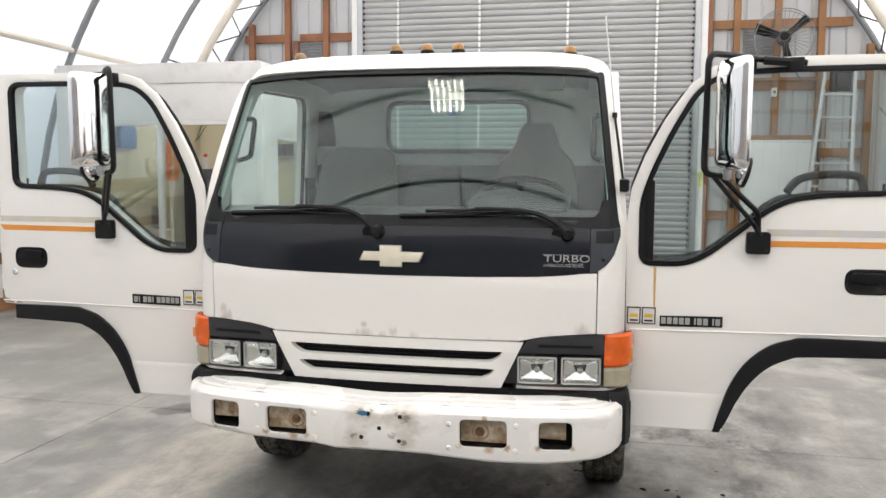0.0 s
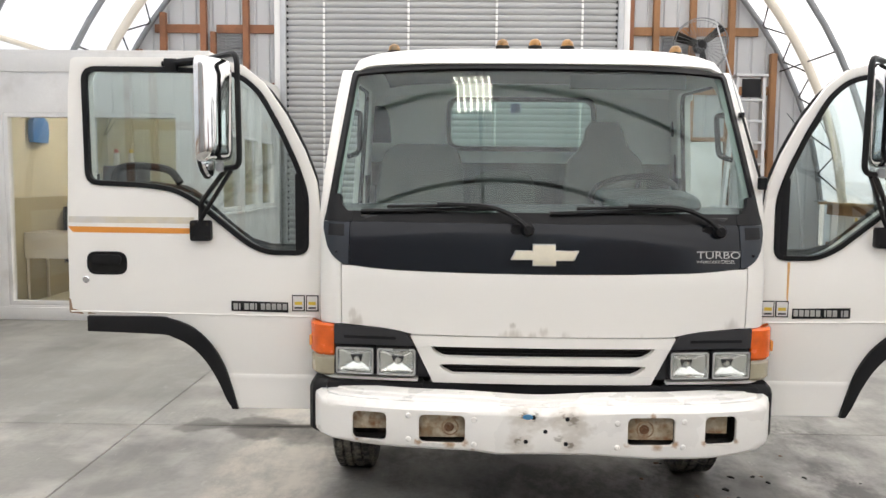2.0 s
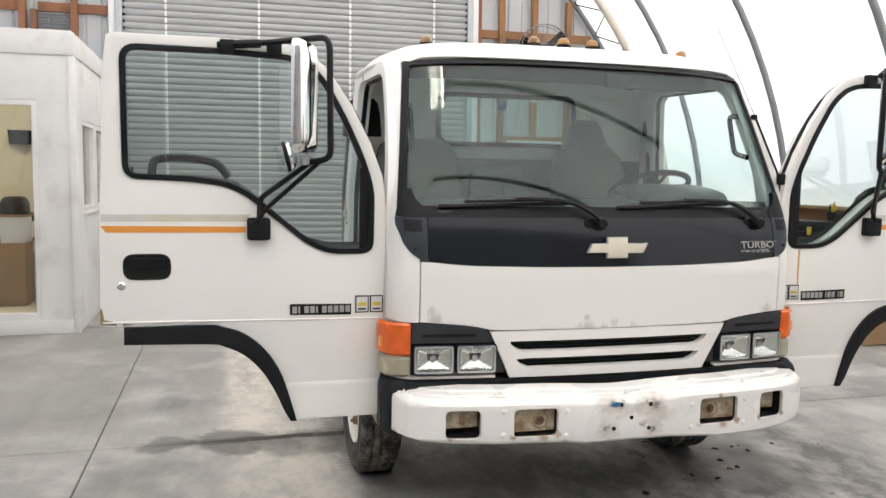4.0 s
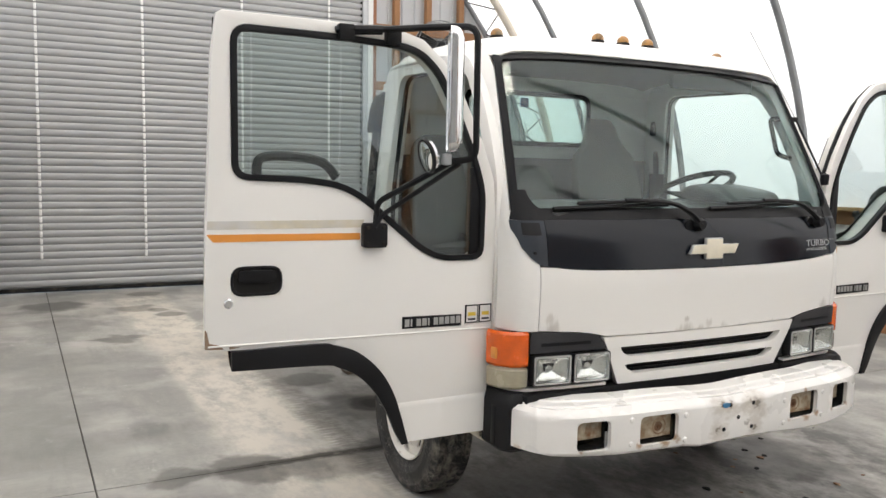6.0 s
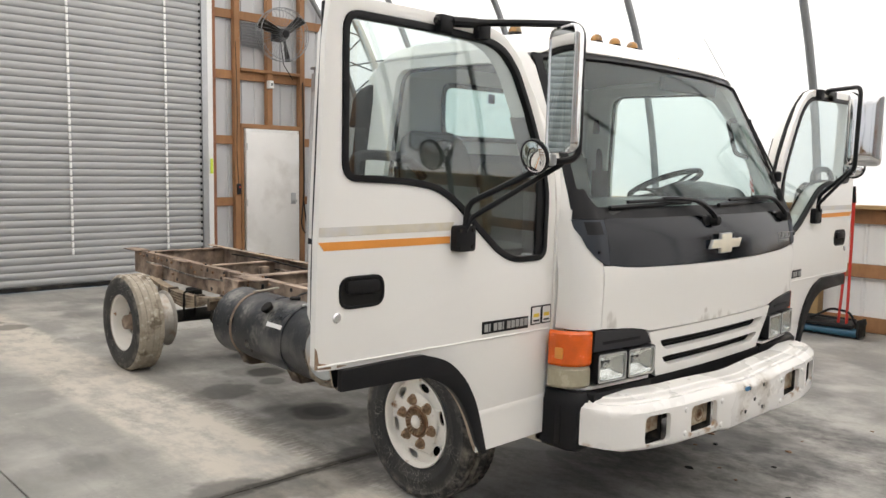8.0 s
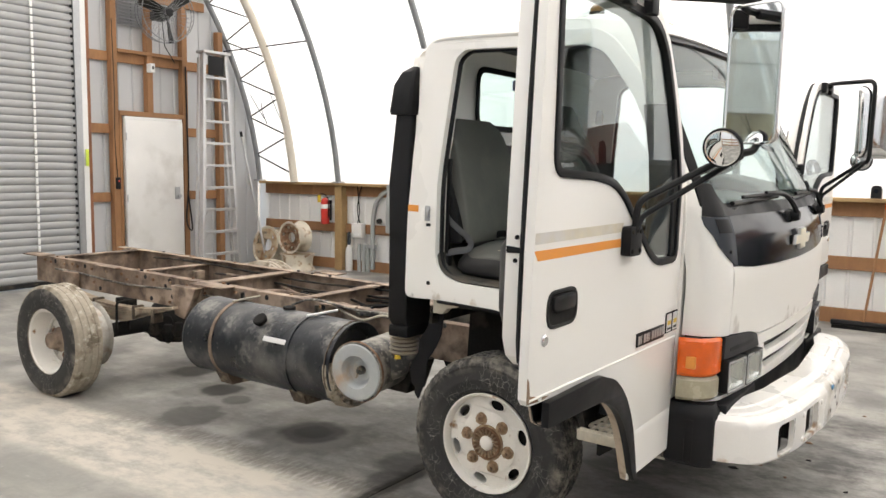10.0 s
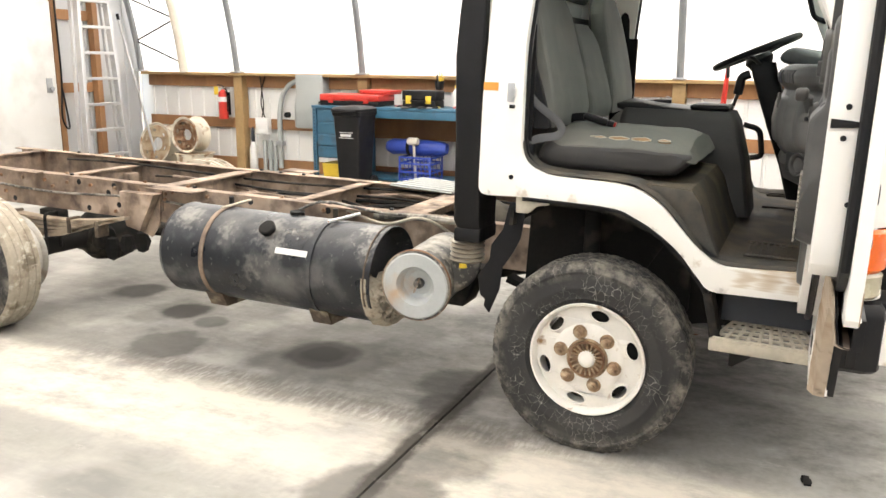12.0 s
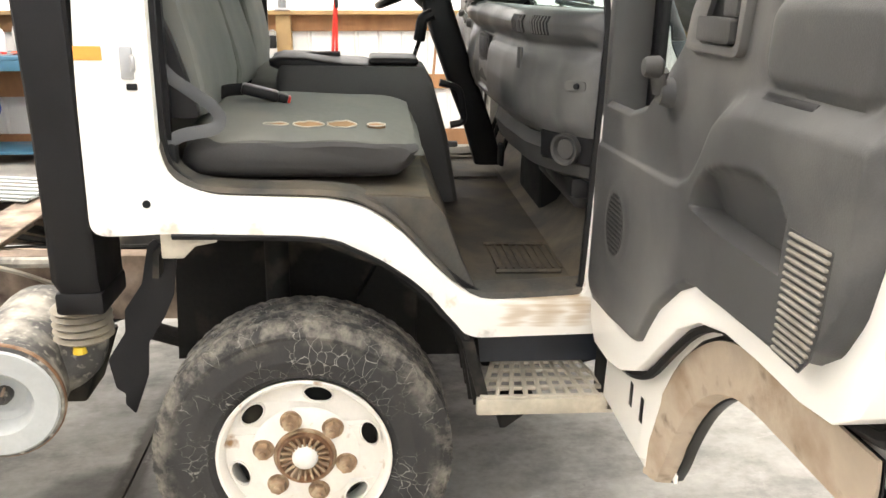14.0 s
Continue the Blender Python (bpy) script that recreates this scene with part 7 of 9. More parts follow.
def build_frame():
    frame_ob = part("chassis_frame", channel(-.425, .10, 4.72, .530, .740, .065, -1), M_FRAME, truck, "weathered rust-brown chassis rail")
    part("rail", channel(.425, .10, 4.79, .530, .740, .065, 1), M_FRAME, frame_ob)
    for y, w, z0, z1 in ((1.10, .16, .66, .733), (1.76, .07, .56, .733), (2.65, .10, .56, .733), (3.60, .07, .54, .70), (4.55, .07, .56, .733), (.45, .10, .55, .70)):
        part("crossmember", box(-.416, .416, y - w / 2, y + w / 2, z1 - .012, z1, .003), M_FRAME, frame_ob)
        part("crossmember_web", box(-.416, .416, y - .004, y + .004, z0, z1 - .013), M_FRAME, frame_ob)
    # flat brackets left over from the body
    for x0, x1, y0, y1 in ((-.56, -.43, 2.30, 2.62), (.43, .55, 2.20, 2.42), (-.50, -.36, 4.55, 4.80), (-.50, -.43, 1.25, 1.50), (.43, .52, 1.0, 1.35), (-.49, -.43, 3.55, 3.8)):
        part("bracket", box(x0, x1, y0, y1, .742, .750, .002), M_FRAME, frame_ob)
    for x in (-.427, .427):
        s = -1 if x < 0 else 1
        for y in [.7 + .19 * i for i in range(21)]:
            part("rivet", lathe([(0, s * .012), (.010, s * .010), (.012, 0)], "x", (x, y, .70 if int(y * 10) % 2 else .57), 8), M_RUST, frame_ob)
    part("gusset", prism([(2.62, .74), (2.95, .74), (2.85, .60), (2.72, .56), (2.62, .60)], "x", -.436, -.4265), M_FRAME, frame_ob)
    for sx in (-1, 1):
        # rear springs
        for i in range(5):
            n = 9
            path = [(sx * .51, 2.80 + 1.36 * j / n + (i * .09) * (1 - 2 * j / n), .545 - .024 * i - .07 * (1 - ((j / n) * 2 - 1) ** 2)) for j in range(n + 1)]
            part("leaf_spring", sheet([[(x0, y, z) for _, y, z in path] for x0 in ((sx * .51) - .035, (sx * .51) + .035)], .017), M_SPRING, frame_ob, "dusty tan rear leaf spring")
        part("spring_hanger", prism([(2.62, .70), (2.88, .70), (2.84, .50), (2.74, .48)], "x", sx * .47 - .03, sx * .47 + .03, (), .006), M_FRAME, frame_ob)
        part("spring_hanger", prism([(4.06, .66), (4.24, .66), (4.20, .50), (4.10, .48)], "x", sx * .47 - .03, sx * .47 + .03, (), .006), M_FRAME, frame_ob)
        part("u_bolt", tube(bent([(sx * .51 - .05, 3.42, .30), (sx * .51 - .05, 3.42, .52), (sx * .51 + .05, 3.42, .52), (sx * .51 + .05, 3.42, .30)], .03), .009, 6), M_DUST, frame_ob)
        part("bump_stop", box(sx * .44 - .04, sx * .44 + .04, 3.40, 3.56, .46, .53, .01), M_DUST, frame_ob)
        # front springs and beam seats
        part("front_spring", sheet([[(x0, -.55 + 1.1 * j / 8, .47 - .10 * (1 - (j / 4 - 1) ** 2)) for j in range(9)] for x0 in (sx * .40 - .035, sx * .40 + .035)], .03), M_DUST, frame_ob)
        part("front_rail", box(sx * .40 - .03, sx * .40 + .03, -.95, .12, .53, .66, .006), M_DUST, frame_ob)
    part("rear_axle", lathe([(.05, -.80), (.055, -.3), (.09, -.22), (.16, -.14), (.185, 0), (.16, .14), (.09, .22), (.055, .3), (.05, .80)], "x", (0, 3.48, .372 - .0655), 24), M_DUST, frame_ob, "dirty rear axle with its differential")
    part("front_axle", beam((-.80, 0, .33), (.80, 0, .33), .08, .09, r=.01), M_DUST, frame_ob, "dirty front axle beam")
    for sx in (-1, 1):
        part("brake_chamber", lathe([(0, 0), (.06, .004), (.075, .02), (.075, .05), (.082, .055), (.075, .062), (.07, .10), (0, .115)], "y", (sx * .33, 3.16, .36), 20), M_DUST, frame_ob, "dirty brake chamber")
        for yy in (3.02, 3.24, 3.72, 3.92):
            part("spring_clip", box(sx * .51 - .042, sx * .51 + .042, yy - .014, yy + .014, .42, .515, .004), M_RUST_DARK, frame_ob, "rusty spring clip")
        part("hanger_plate", prism([(2.62, .70), (2.80, .70), (2.86, .60), (2.80, .47), (2.70, .44), (2.64, .52)], "x", sx * .44 - .006, sx * .44 + .006, (), .004), M_FRAME, frame_ob, "rusty hanger plate")
    for yy, zz, hh in ((2.98, .30, .06), (3.10, .27, .09), (3.26, .25, .05), (2.86, .33, .07)):
        part("caked_lump", lathe([(0, -hh), (.03, -hh * .8), (.05, 0), (.03, .05), (0, .06)], "z", (-.36, yy, zz + .05), 7), M_DUST, frame_ob)
    part("prop_shaft", rod((0, .9, .50), (0, 3.2, .36), .045, 14), M_DUST, frame_ob)
    part("gearbox", lathe([(0, .35), (.10, .36), (.13, .5), (.20, .75), (.22, .80), (0, .80)], "y", (0, 0, .56), 18), M_DUST, frame_ob, "oily gearbox")
    part("engine", box(-.30, .30, -.70, .36, .46, .775, .05, 3), M_DUST, frame_ob, "dirty black engine under the cab")
    part("sump", box(-.20, .20, -.55, .15, .33, .47, .04, 2), M_DUST, frame_ob)
    hole = mesh_of("web_hole", lathe([(0, -.0006), (.017, -.0006), (.017, .002)], "x", (0, 0, 0), 14), M_BLACK)
    bolt = mesh_of("bolt_head", lathe([(0, -.014), (.010, -.013), (.012, -.010), (.012, 0)], "x", (0, 0, 0), 6), M_RUST)
    rng = random.Random(21)
    for k in range(34):
        y = rng.uniform(.95, 4.6)
        piece("web_hole" if k % 3 else "bolt_head", hole if k % 3 else bolt, frame_ob, pose(-.4255, y, rng.choice((.56, .60, .665, .71))))
    for k in range(22):
        y = rng.uniform(.95, 4.6)
        part("top_bolt", lathe([(0, .012), (.011, .010), (.012, 0)], "z", (rng.choice((-.395, -.375, .38, .40)), y, .740), 6), M_RUST if k % 2 else M_BLACK, frame_ob)
    for x, z, y0, y1 in ((-.33, .70, .8, 4.3), (-.29, .68, .8, 3.1), (.33, .70, .8, 4.2), (.25, .66, 1.2, 3.3), (-.437, .645, 2.3, 4.4)):
        pts = [(x + .012 * math.sin(5 * q), y0 + (y1 - y0) * q, z + .014 * math.sin(9 * q + x)) for q in [i / 9 for i in range(10)]]
        part("brake_line", tube(smooth_path(pts, 4), .0075, 6), M_DUST if x > 0 else M_CANISTER, frame_ob)
    # hoses and cables between the rails
    rng = random.Random(8)
    for k in range(9):
        x0 = rng.uniform(-.36, .36)
        pts = [(x0 + rng.uniform(-.12, .12), .55 + i * .42, .64 + rng.uniform(-.05, .06)) for i in range(rng.randint(4, 7))]
        part("hose", tube(smooth_path(pts, 6), rng.uniform(.008, .016), 6), M_DUST if k % 3 else M_FRAME, frame_ob)
    for k in range(8):
        x, y = rng.choice((-.30, -.2, .1, .28)), rng.uniform(.9, 4.2)
        part("fitting", box(x - .04, x + .05, y - .06, y + .06, .58, .58 + rng.uniform(.05, .11), .012), M_DUST if k % 2 else M_FRAME, frame_ob)
    part("air_pipe", tube(smooth_path([(-.40, .62, .72), (-.50, .80, .745), (-.48, 1.02, .74), (-.43, 1.25, .715)], 6), .017, 8), M_CANISTER, frame_ob)
    part("cable", tube(smooth_path([(-.45, .80, .66), (-.58, .92, .76), (-.52, 1.15, .70), (-.45, 1.4, .73)], 6), .008, 6), M_STEP, frame_ob)


def build_tank():
    cx, cz, r = -.745, .518, .223
    tank = part("fuel_tank", lathe([(0, 1.062), (r * .5, 1.057), (r * .82, 1.040), (r - .018, 1.012), (r - .010, .992), (r, .984), (r + .003, .986), (r + .003, .992), (r, 1.002), (r, 2.13), (r + .003, 2.14), (r - .010, 2.165), (r * .8, 2.19), (r * .4, 2.205), (0, 2.21)], "y", (cx, 0, cz), 44), M_TANK, truck, "scuffed black cylindrical fuel tank")
    for y, mat in ((1.30, M_TANK), (1.90, M_FRAME)):
        part("strap", lathe([(r + .002, y - .013), (r + .006, y - .012), (r + .006, y + .012), (r + .002, y + .013)], "y", (cx, 0, cz), 44, closed=True), mat, tank, "steel tank strap")
        part("strap_bolt", rod((cx + .02, y, cz + r), (cx + .02, y, cz + r + .05), .012, 8), M_DUST, tank)
        part("tank_bracket", prism([(cx - .14, cz - r * .80), (cx + .30, cz - r * .2), (cx + .32, cz + .02), (cx + .26, cz - .16), (cx + .05, cz - r - .035), (cx - .10, cz - r - .03)], "y", y - .05, y + .05, (), .010), M_RUST_DARK, tank, "rusty mud-caked tank bracket")
    m = Matrix.Translation((cx, 1.56, cz)) @ Matrix.Rotation(math.radians(-40), 4, "Y")
    part("filler", merge(None, lathe([(.034, r - .01), (.034, r + .012), (.040, r + .014), (.040, r + .026), (.034, r + .030), (0, r + .031)], "z", (0, 0, 0), 18), m), M_DUST, tank, "dirty filler cap")
    part("end_seam", lathe([(r + .001, 1.012), (r + .004, 1.013), (r + .004, 1.019), (r + .001, 1.020)], "y", (cx, 0, cz), 44, closed=True), M_RUST_DARK, tank, "rusty weld seam")
    part("sender", lathe([(.035, 0), (.035, .02), (0, .024)], "z", (cx + .03, 1.52, cz + r - .006), 16), M_DUST, tank)
    m = Matrix.Translation((cx, 1.40, cz)) @ Matrix.Rotation(math.radians(26), 4, "Y")
    part("label", merge(None, box(-r - .0025, -r - .0005, -.085, .085, -.014, .014, .0005), m), M_PAINT, tank, "white adhesive strip")
    # a rough clod of dried mud in the lower half of the dished end
    rows = []
    for i in range(73):
        a = math.radians(172 + 196 / 72 * i)
        row = []
        for k in range(36):
            v = k / 30
            rad = (r - .006) * v
            low = -rad * math.sin(a)
            where = Vector((rad * math.cos(a), low, 0))
            fill = min(1.0, max(0.0, (low - .008 + .05 * noise.noise(where * 16)) / .05))
            clod = .5 + .6 * noise.noise(where * 45) + .5 * noise.noise(where * 100 + Vector((3, 1, 2)))
            if v > 1:
                fill *= min(1.0, max(0.0, (low - .11 + .04 * noise.noise(where * 20)) / .03)) * (1 if v < 1.14 else 0)
                rad, depth = r - .004 + fill * (.009 + .008 * clod), .978 + .30 * (v - 1)
            else:
                dish = 1.062 - .022 * (v / .82) ** 2 if v < .82 else 1.040 - .048 * (v - .82) / .18
                depth = dish + .004 - fill * (.014 + (dish - .985) * .9 + .034 * clod)
            row.append((cx + rad * math.cos(a), depth, cz + rad * math.sin(a)))
        rows.append(row)
    part("mud", sheet(rows, -.004), M_MUD, tank, "caked mud on the tank's end")
    part("hose", tube(smooth_path([(cx + .05, 1.52, cz + r + .02), (cx + .10, 1.40, cz + r + .06), (cx + .18, 1.15, cz + r + .02), (cx + .30, 1.0, cz + r)], 6), .007, 6), M_CANISTER, tank)
    part("pipe", rod((cx - .07, 1.285, cz + r + .006), (cx + .10, 1.215, cz + r + .022), .008, 8), M_SIDING, tank, "pale bare pipe")
    part("strap_rod", rod((cx - .05, 1.905, cz + r + .004), (cx + .12, 1.86, cz + r + .024), .007, 8), M_STEP, tank, "dusty strap rod")


def build_intake():
    # air cleaner, lying across
    ax = Vector((-1.0, -.10, -.02)).normalized()
    c = Vector((-1.06, .715, .585))
    m = Matrix.Translation(c) @ ax.to_track_quat("X", "Z").to_matrix().to_4x4()
    body = part("air_cleaner", merge(None, lathe([(0, -.46), (.11, -.46), (.128, -.44), (.132, -.40), (.134, -.05), (.140, -.045), (.146, -.02), (.146, .004), (.140, .007), (.120, -.01), (.085, -.06), (0, -.06)], "x", (0, 0, 0), 40), m), M_CANISTER, truck, "dusty grey air-cleaner canister")
    part("end_cap", merge(None, lathe([(.139, .008), (.134, .013), (.082, .013), (.078, .008), (.066, -.035), (.050, -.045), (0, -.045)], "x", (0, 0, 0), 40, caps=False), m), M_FILTER, body, "pale grey end cap")
    part("cap_screw", merge(None, lathe([(0, -.004), (.010, -.006), (.011, -.020), (.020, -.022), (.022, -.045)], "x", (0, 0, 0), 12), m), M_CANISTER, body, "grey centre screw")
    part("wing", merge(None, beam((-.014, .012, .030), (-.014, -.014, -.036), .006, .012, up=(1, 0, 0), r=.002), m), M_FRAME, body, "dark wing of the screw")
    part("clamp", merge(None, lathe([(.147, -.012), (.150, -.010), (.150, .000), (.147, .002)], "x", (0, 0, 0), 40, closed=True), m), M_RUST, body)
    part("mount", prism([(.62, .43), (.80, .43), (.86, .60), (.56, .60)], "x", -.78, -.62, (), .01), M_DUST, body)
    # duct up the back of the cab
    duct = part("intake_duct", loft([[(x, y, z) for x, y in rect(-.975 + a, -.785, .480, .580 + d, .02, 3)] for z, a, d in ((.82, .0, 0), (.86, -.02, .01), (1.2, -.02, .012), (1.5, -.022, .02), (1.80, .0, .005), (1.84, .002, 0))]), M_BLACK, truck, "black plastic intake duct behind the cab")
    part("duct_hood", loft([[(x, y, z) for x, y in rect(-.995 + a, -.77 - a, .475, .605 - b, .03, 3)] for z, a, b in ((1.815, 0, 0), (1.83, -.004, -.004), (1.95, .006, .01), (2.01, .02, .045), (2.035, .05, .08))]), M_BLACK, duct, "black hood on the duct")
    part("duct_foot", box(-.985, -.79, .475, .59, .77, .83, .012), M_BLACK, duct)
    for i in range(5):
        part("bellows", lathe([(.062, 0), (.074, .009), (.062, .018)], "z", (-.885, .565, .672 + i * .019), 20), M_BELLOWS, duct)
    part("elbow", tube(smooth_path([(-.885, .565, .69), (-.885, .58, .63), (-.90, .63, .59), (-.92, .70, .585)], 5), .062, 14), M_CANISTER, duct)
    part("duct_bracket", box(-.93, -.80, .47, .51, 1.22, 1.27, .004), M_DUST, duct)
    part("bolt_tip", rod((-.83, .52, 2.02), (-.83, .52, 2.09), .008, 6), M_BLACK, duct)
    part("cap_plug", lathe([(0, .02), (.015, .018), (.018, 0)], "z", (-.94, .56, .655), 10), M_YELLOW, duct)


for q in (-1, 1):
    front_wheel(q)
    rear_wheel(q)
build_frame()
build_tank()
build_intake()


# ---- inside the cab ----
def cushion(x0, x1, profile, r=.04, crown=.02, bm=None, n=9):
    """A padded shape: a side profile of (y, z) swept across, its ends rounded and its middle crowned."""
    outline = [tuple(p) for p in smooth_path(profile, 3, True)]
    cy = sum(p[0] for p in outline) / len(outline)
    cz = sum(p[1] for p in outline) / len(outline)
    hy = max(abs(p[0] - cy) for p in outline)
    hz = max(abs(p[1] - cz) for p in outline)
    steps = [(x0 + r * (1 - math.cos(a)), 1 - math.sin(a)) for a in (0, .35, .7, 1.05, 1.4)]
    steps += [(x0 + r + (x1 - x0 - 2 * r) * k / (n - 1), 0.0) for k in range(n)]
    steps += [(x1 - r * (1 - math.cos(a)), 1 - math.sin(a)) for a in (1.4, 1.05, .7, .35, 0)]
    rings = []
    for x, d in steps:
        sy, sz = 1 - d * min(r / hy, .5), 1 - d * min(r * .8 / hz, .55)
        bulge = crown * math.sin(math.pi * (x - x0) / (x1 - x0))
        rings.append([(x + .010 * d * noise.noise(Vector((y * 9, z * 22, 5.5))), cy + (y - cy) * sy + .010 * noise.noise(Vector((x * 9, y * 7, z * 16))), cz + (z - cz) * sz + bulge * (1 if z > cz else 0) + .007 * noise.noise(Vector((x * 8 + 3, y * 10, z * 14)))) for y, z in outline])
    return loft(rings, bm)


def build_interior():
    # floor, riser and tunnel
    floor_pts = [(-.72, .802), (-.60, .802), (-.46, .806), (-.42, .82), (-.385, .90), (-.345, 1.01), (-.31, 1.055), (-.22, 1.062), (.42, 1.066)]
    part("cab_floor", sheet([[(x, y, z) for y, z in floor_pts] for x in (.945, .55, .05, -.45, -.945)], .02), M_MAT, truck, "worn grey rubber floor and seat riser")
    for x in (-.80, -.55, .35, .75):
        part("floor_rib", tube([(x, -.68, .812), (x, -.50, .812)], .006, 6), M_MAT, truck)
    for i in range(9):
        part("mat_rib", box(-.78, -.57, -.69 + i * .022, -.683 + i * .022, .812, .816), M_MAT, truck)
    part("toe_board", sheet([[(x, y, z) for y, z in ((-.70, .80), (-.80, .86), (-.88, 1.0), (-.90, 1.25))] for x in (-.90, .90)], .012), M_MAT, truck, "dusty toe board")
    seat_side = [(.27, 1.085), (-.18, 1.082), (-.25, 1.10), (-.285, 1.14), (-.290, 1.155), (-.27, 1.17), (-.20, 1.182), (0, 1.186), (.18, 1.186), (.27, 1.18)]
    top_prof = [(.26, 1.14), (-.20, 1.135), (-.295, 1.13), (-.298, 1.148), (-.275, 1.168), (-.20, 1.185), (-.05, 1.192), (.10, 1.194), (.20, 1.193), (.26, 1.183)]
    bench = part("bench_seat", cushion(-.880, -.10, seat_side, .065, .0), M_VINYL, truck, "dark grey two-place bench seat with a torn edge")
    part("cushion_top", cushion(-.872, -.108, top_prof, .08, .045, n=11), M_CLOTH, bench, "grey cloth seat top")
    rng = random.Random(3)
    # gaps worn through along the seam, each with a frayed pale edge
    slope = pose(-.798, .05, 1.2045, 0, -24)
    for mid, half, high in ((.022, .030, .008), (-.060, .037, .013), (-.142, .036, .018), (-.230, .024, .008)):
        edge = []
        for i in range(16):
            a = 2 * math.pi * i / 16
            edge.append((high * math.sin(a) * rng.uniform(.65, 1.15), mid + half * math.cos(a) * rng.uniform(.9, 1.08)))
        part("tear", merge(None, prism(edge, "z", -.004, .0035), slope), M_FOAM, bench, "torn gap with brown foam showing")
        part("frayed_edge", merge(None, tube([(u, v, .004) for u, v in edge], .0022, 5, True), slope), M_STEP, bench, "frayed pale edge")
    part("drv_seat", cushion(.25, .80, [(y, z) for y, z in seat_side], .05, 0), M_VINYL, truck, "dark grey driver's seat")
    part("drv_cushion", cushion(.255, .795, top_prof, .07, .055, n=11), M_CLOTH, truck, "grey cloth seat top")
    for x0, x1, y0, lean, h, t, nm in ((-.86, -.325, .262, .135, .575, .055, "passenger_backrest"), (-.30, .095, .255, .105, .42, .05, "centre_backrest"), (.24, .74, .290, .145, .715, .06, "driver_backrest")):
        xm, hw = (x0 + x1) / 2, (x1 - x0) / 2
        slim = nm == "driver_backrest"

        def width(s):
            if slim:
                return hw * lerp(s, [0, .1, .5, .68, .78, .86, .95, 1.0], [.92, 1, .97, .86, .58, .48, .44, .30])
            return hw * lerp(s, [0, .1, .5, .85, .94, 1.0], [.94, 1, .97, .88, .78, .55])

        def slab_at(s, grow, front, back):
            y, z = y0 + lean * s, 1.235 + h * s
            f, k = front * lerp(s, [0, .12, .3, .8, 1], [.5, .9, 1, .75, .2]), back * lerp(s, [0, .8, 1], [1, .8, .3])
            return [(x, yy, z) for x, yy in rounded([(xm - width(s) * grow, y + k), (xm - width(s) * grow, y - f), (xm - width(s) * grow * .45, y - f * .86), (xm + width(s) * grow * .45, y - f * .86), (xm + width(s) * grow, y - f), (xm + width(s) * grow, y + k)], .025, 3)]

        levels = (0, .05, .12, .25, .4, .55, .68, .78, .86, .93, .975, 1.0)
        rest = part(nm, loft([slab_at(s, 1.0, t, t * .55) for s in levels]), M_CLOTH, truck, "grey cloth backrest")
        part("back_panel", loft([slab_at(s * .96, .93, .0, t * .8) for s in levels]), M_VINYL, rest)
    # belts and buckles
    m = pose(-.59, .115, 1.256, 14, 0, 6)
    part("buckle", merge(None, merge(box(-.03, .03, -.03, .07, -.014, .014, .008), box(-.024, .024, -.056, -.030, -.012, .012, .006)), m), M_BLACK, truck, "black belt buckle")
    part("release_button", merge(None, box(-.021, .021, -.064, -.0565, -.009, .009, .003), m), M_RED, truck)
    part("buckle_stalk", tube(smooth_path([(-.59, .18, 1.268), (-.59, .23, 1.262), (-.59, .27, 1.235)], 4), .016, 8, flat=.4, up=(1, 0, 0)), M_BLACK, truck)
    part("seat_belt", tube(smooth_path([(-.93, .375, 1.56), (-.925, .345, 1.42), (-.915, .305, 1.345), (-.905, .25, 1.298), (-.90, .21, 1.268), (-.90, .190, 1.238), (-.905, .205, 1.212), (-.915, .275, 1.198), (-.925, .325, 1.175)], 6), .0155, 8, flat=.12, up=(1, 0, 0)), M_BELT, truck, "grey seat belt hanging down")
    part("recliner_cover", prism(rounded([(.235, 1.235), (.31, 1.235), (.385, 1.40), (.405, 1.56), (.345, 1.565), (.285, 1.40)], .02), "x", -.898, -.866, (), .010, 3), M_BLACK, truck, "black cover of the backrest hinge")
    part("belt_reel", box(-.93, -.89, .29, .34, 1.10, 1.18, .01), M_BLACK, truck)
    part("seat_belt", tube([(.90, .38, 1.98), (.905, .36, 1.6), (.91, .33, 1.2)], .026, 8, flat=.12, up=(1, 0, 0)), M_BLACK, truck, "black driver's seat belt")
    part("belt_guide", box(.885, .925, .36, .42, 1.86, 1.97, .012), M_BLACK, truck)
    part("side_lining", prism([(.30, 1.10), (.455, 1.10), (.455, 1.62), (.30, 1.62)], "x", -.922, -.905), M_BLACK, truck)
    part("side_lining", prism([(.285, 1.10), (.42, 1.10), (.42, 1.62), (.285, 1.62)], "x", .905, .922), M_BLACK, truck)
    # console with the shift lever
    con = part("console", loft([[(x, y, z) for x, y in rect(-.10 + a, .22 - a, y0, y1, .04, 3)] for z, a, y0, y1 in ((.83, -.02, -.47, .15), (1.05, 0, -.43, .15), (1.24, .01, -.375, .15), (1.285, .03, -.35, .14))]), M_VINYL, truck, "dark grey centre console")
    part("console_lid", box(-.04, .20, -.33, -.16, 1.286, 1.312, .02, 3), M_BLACK, con)
    part("cup_clip", tube(bent([(-.06, -.40, 1.235), (-.06, -.47, 1.22), (-.06, -.49, 1.10), (-.06, -.44, 1.09)], .03), .012, 8), M_BLACK, con)
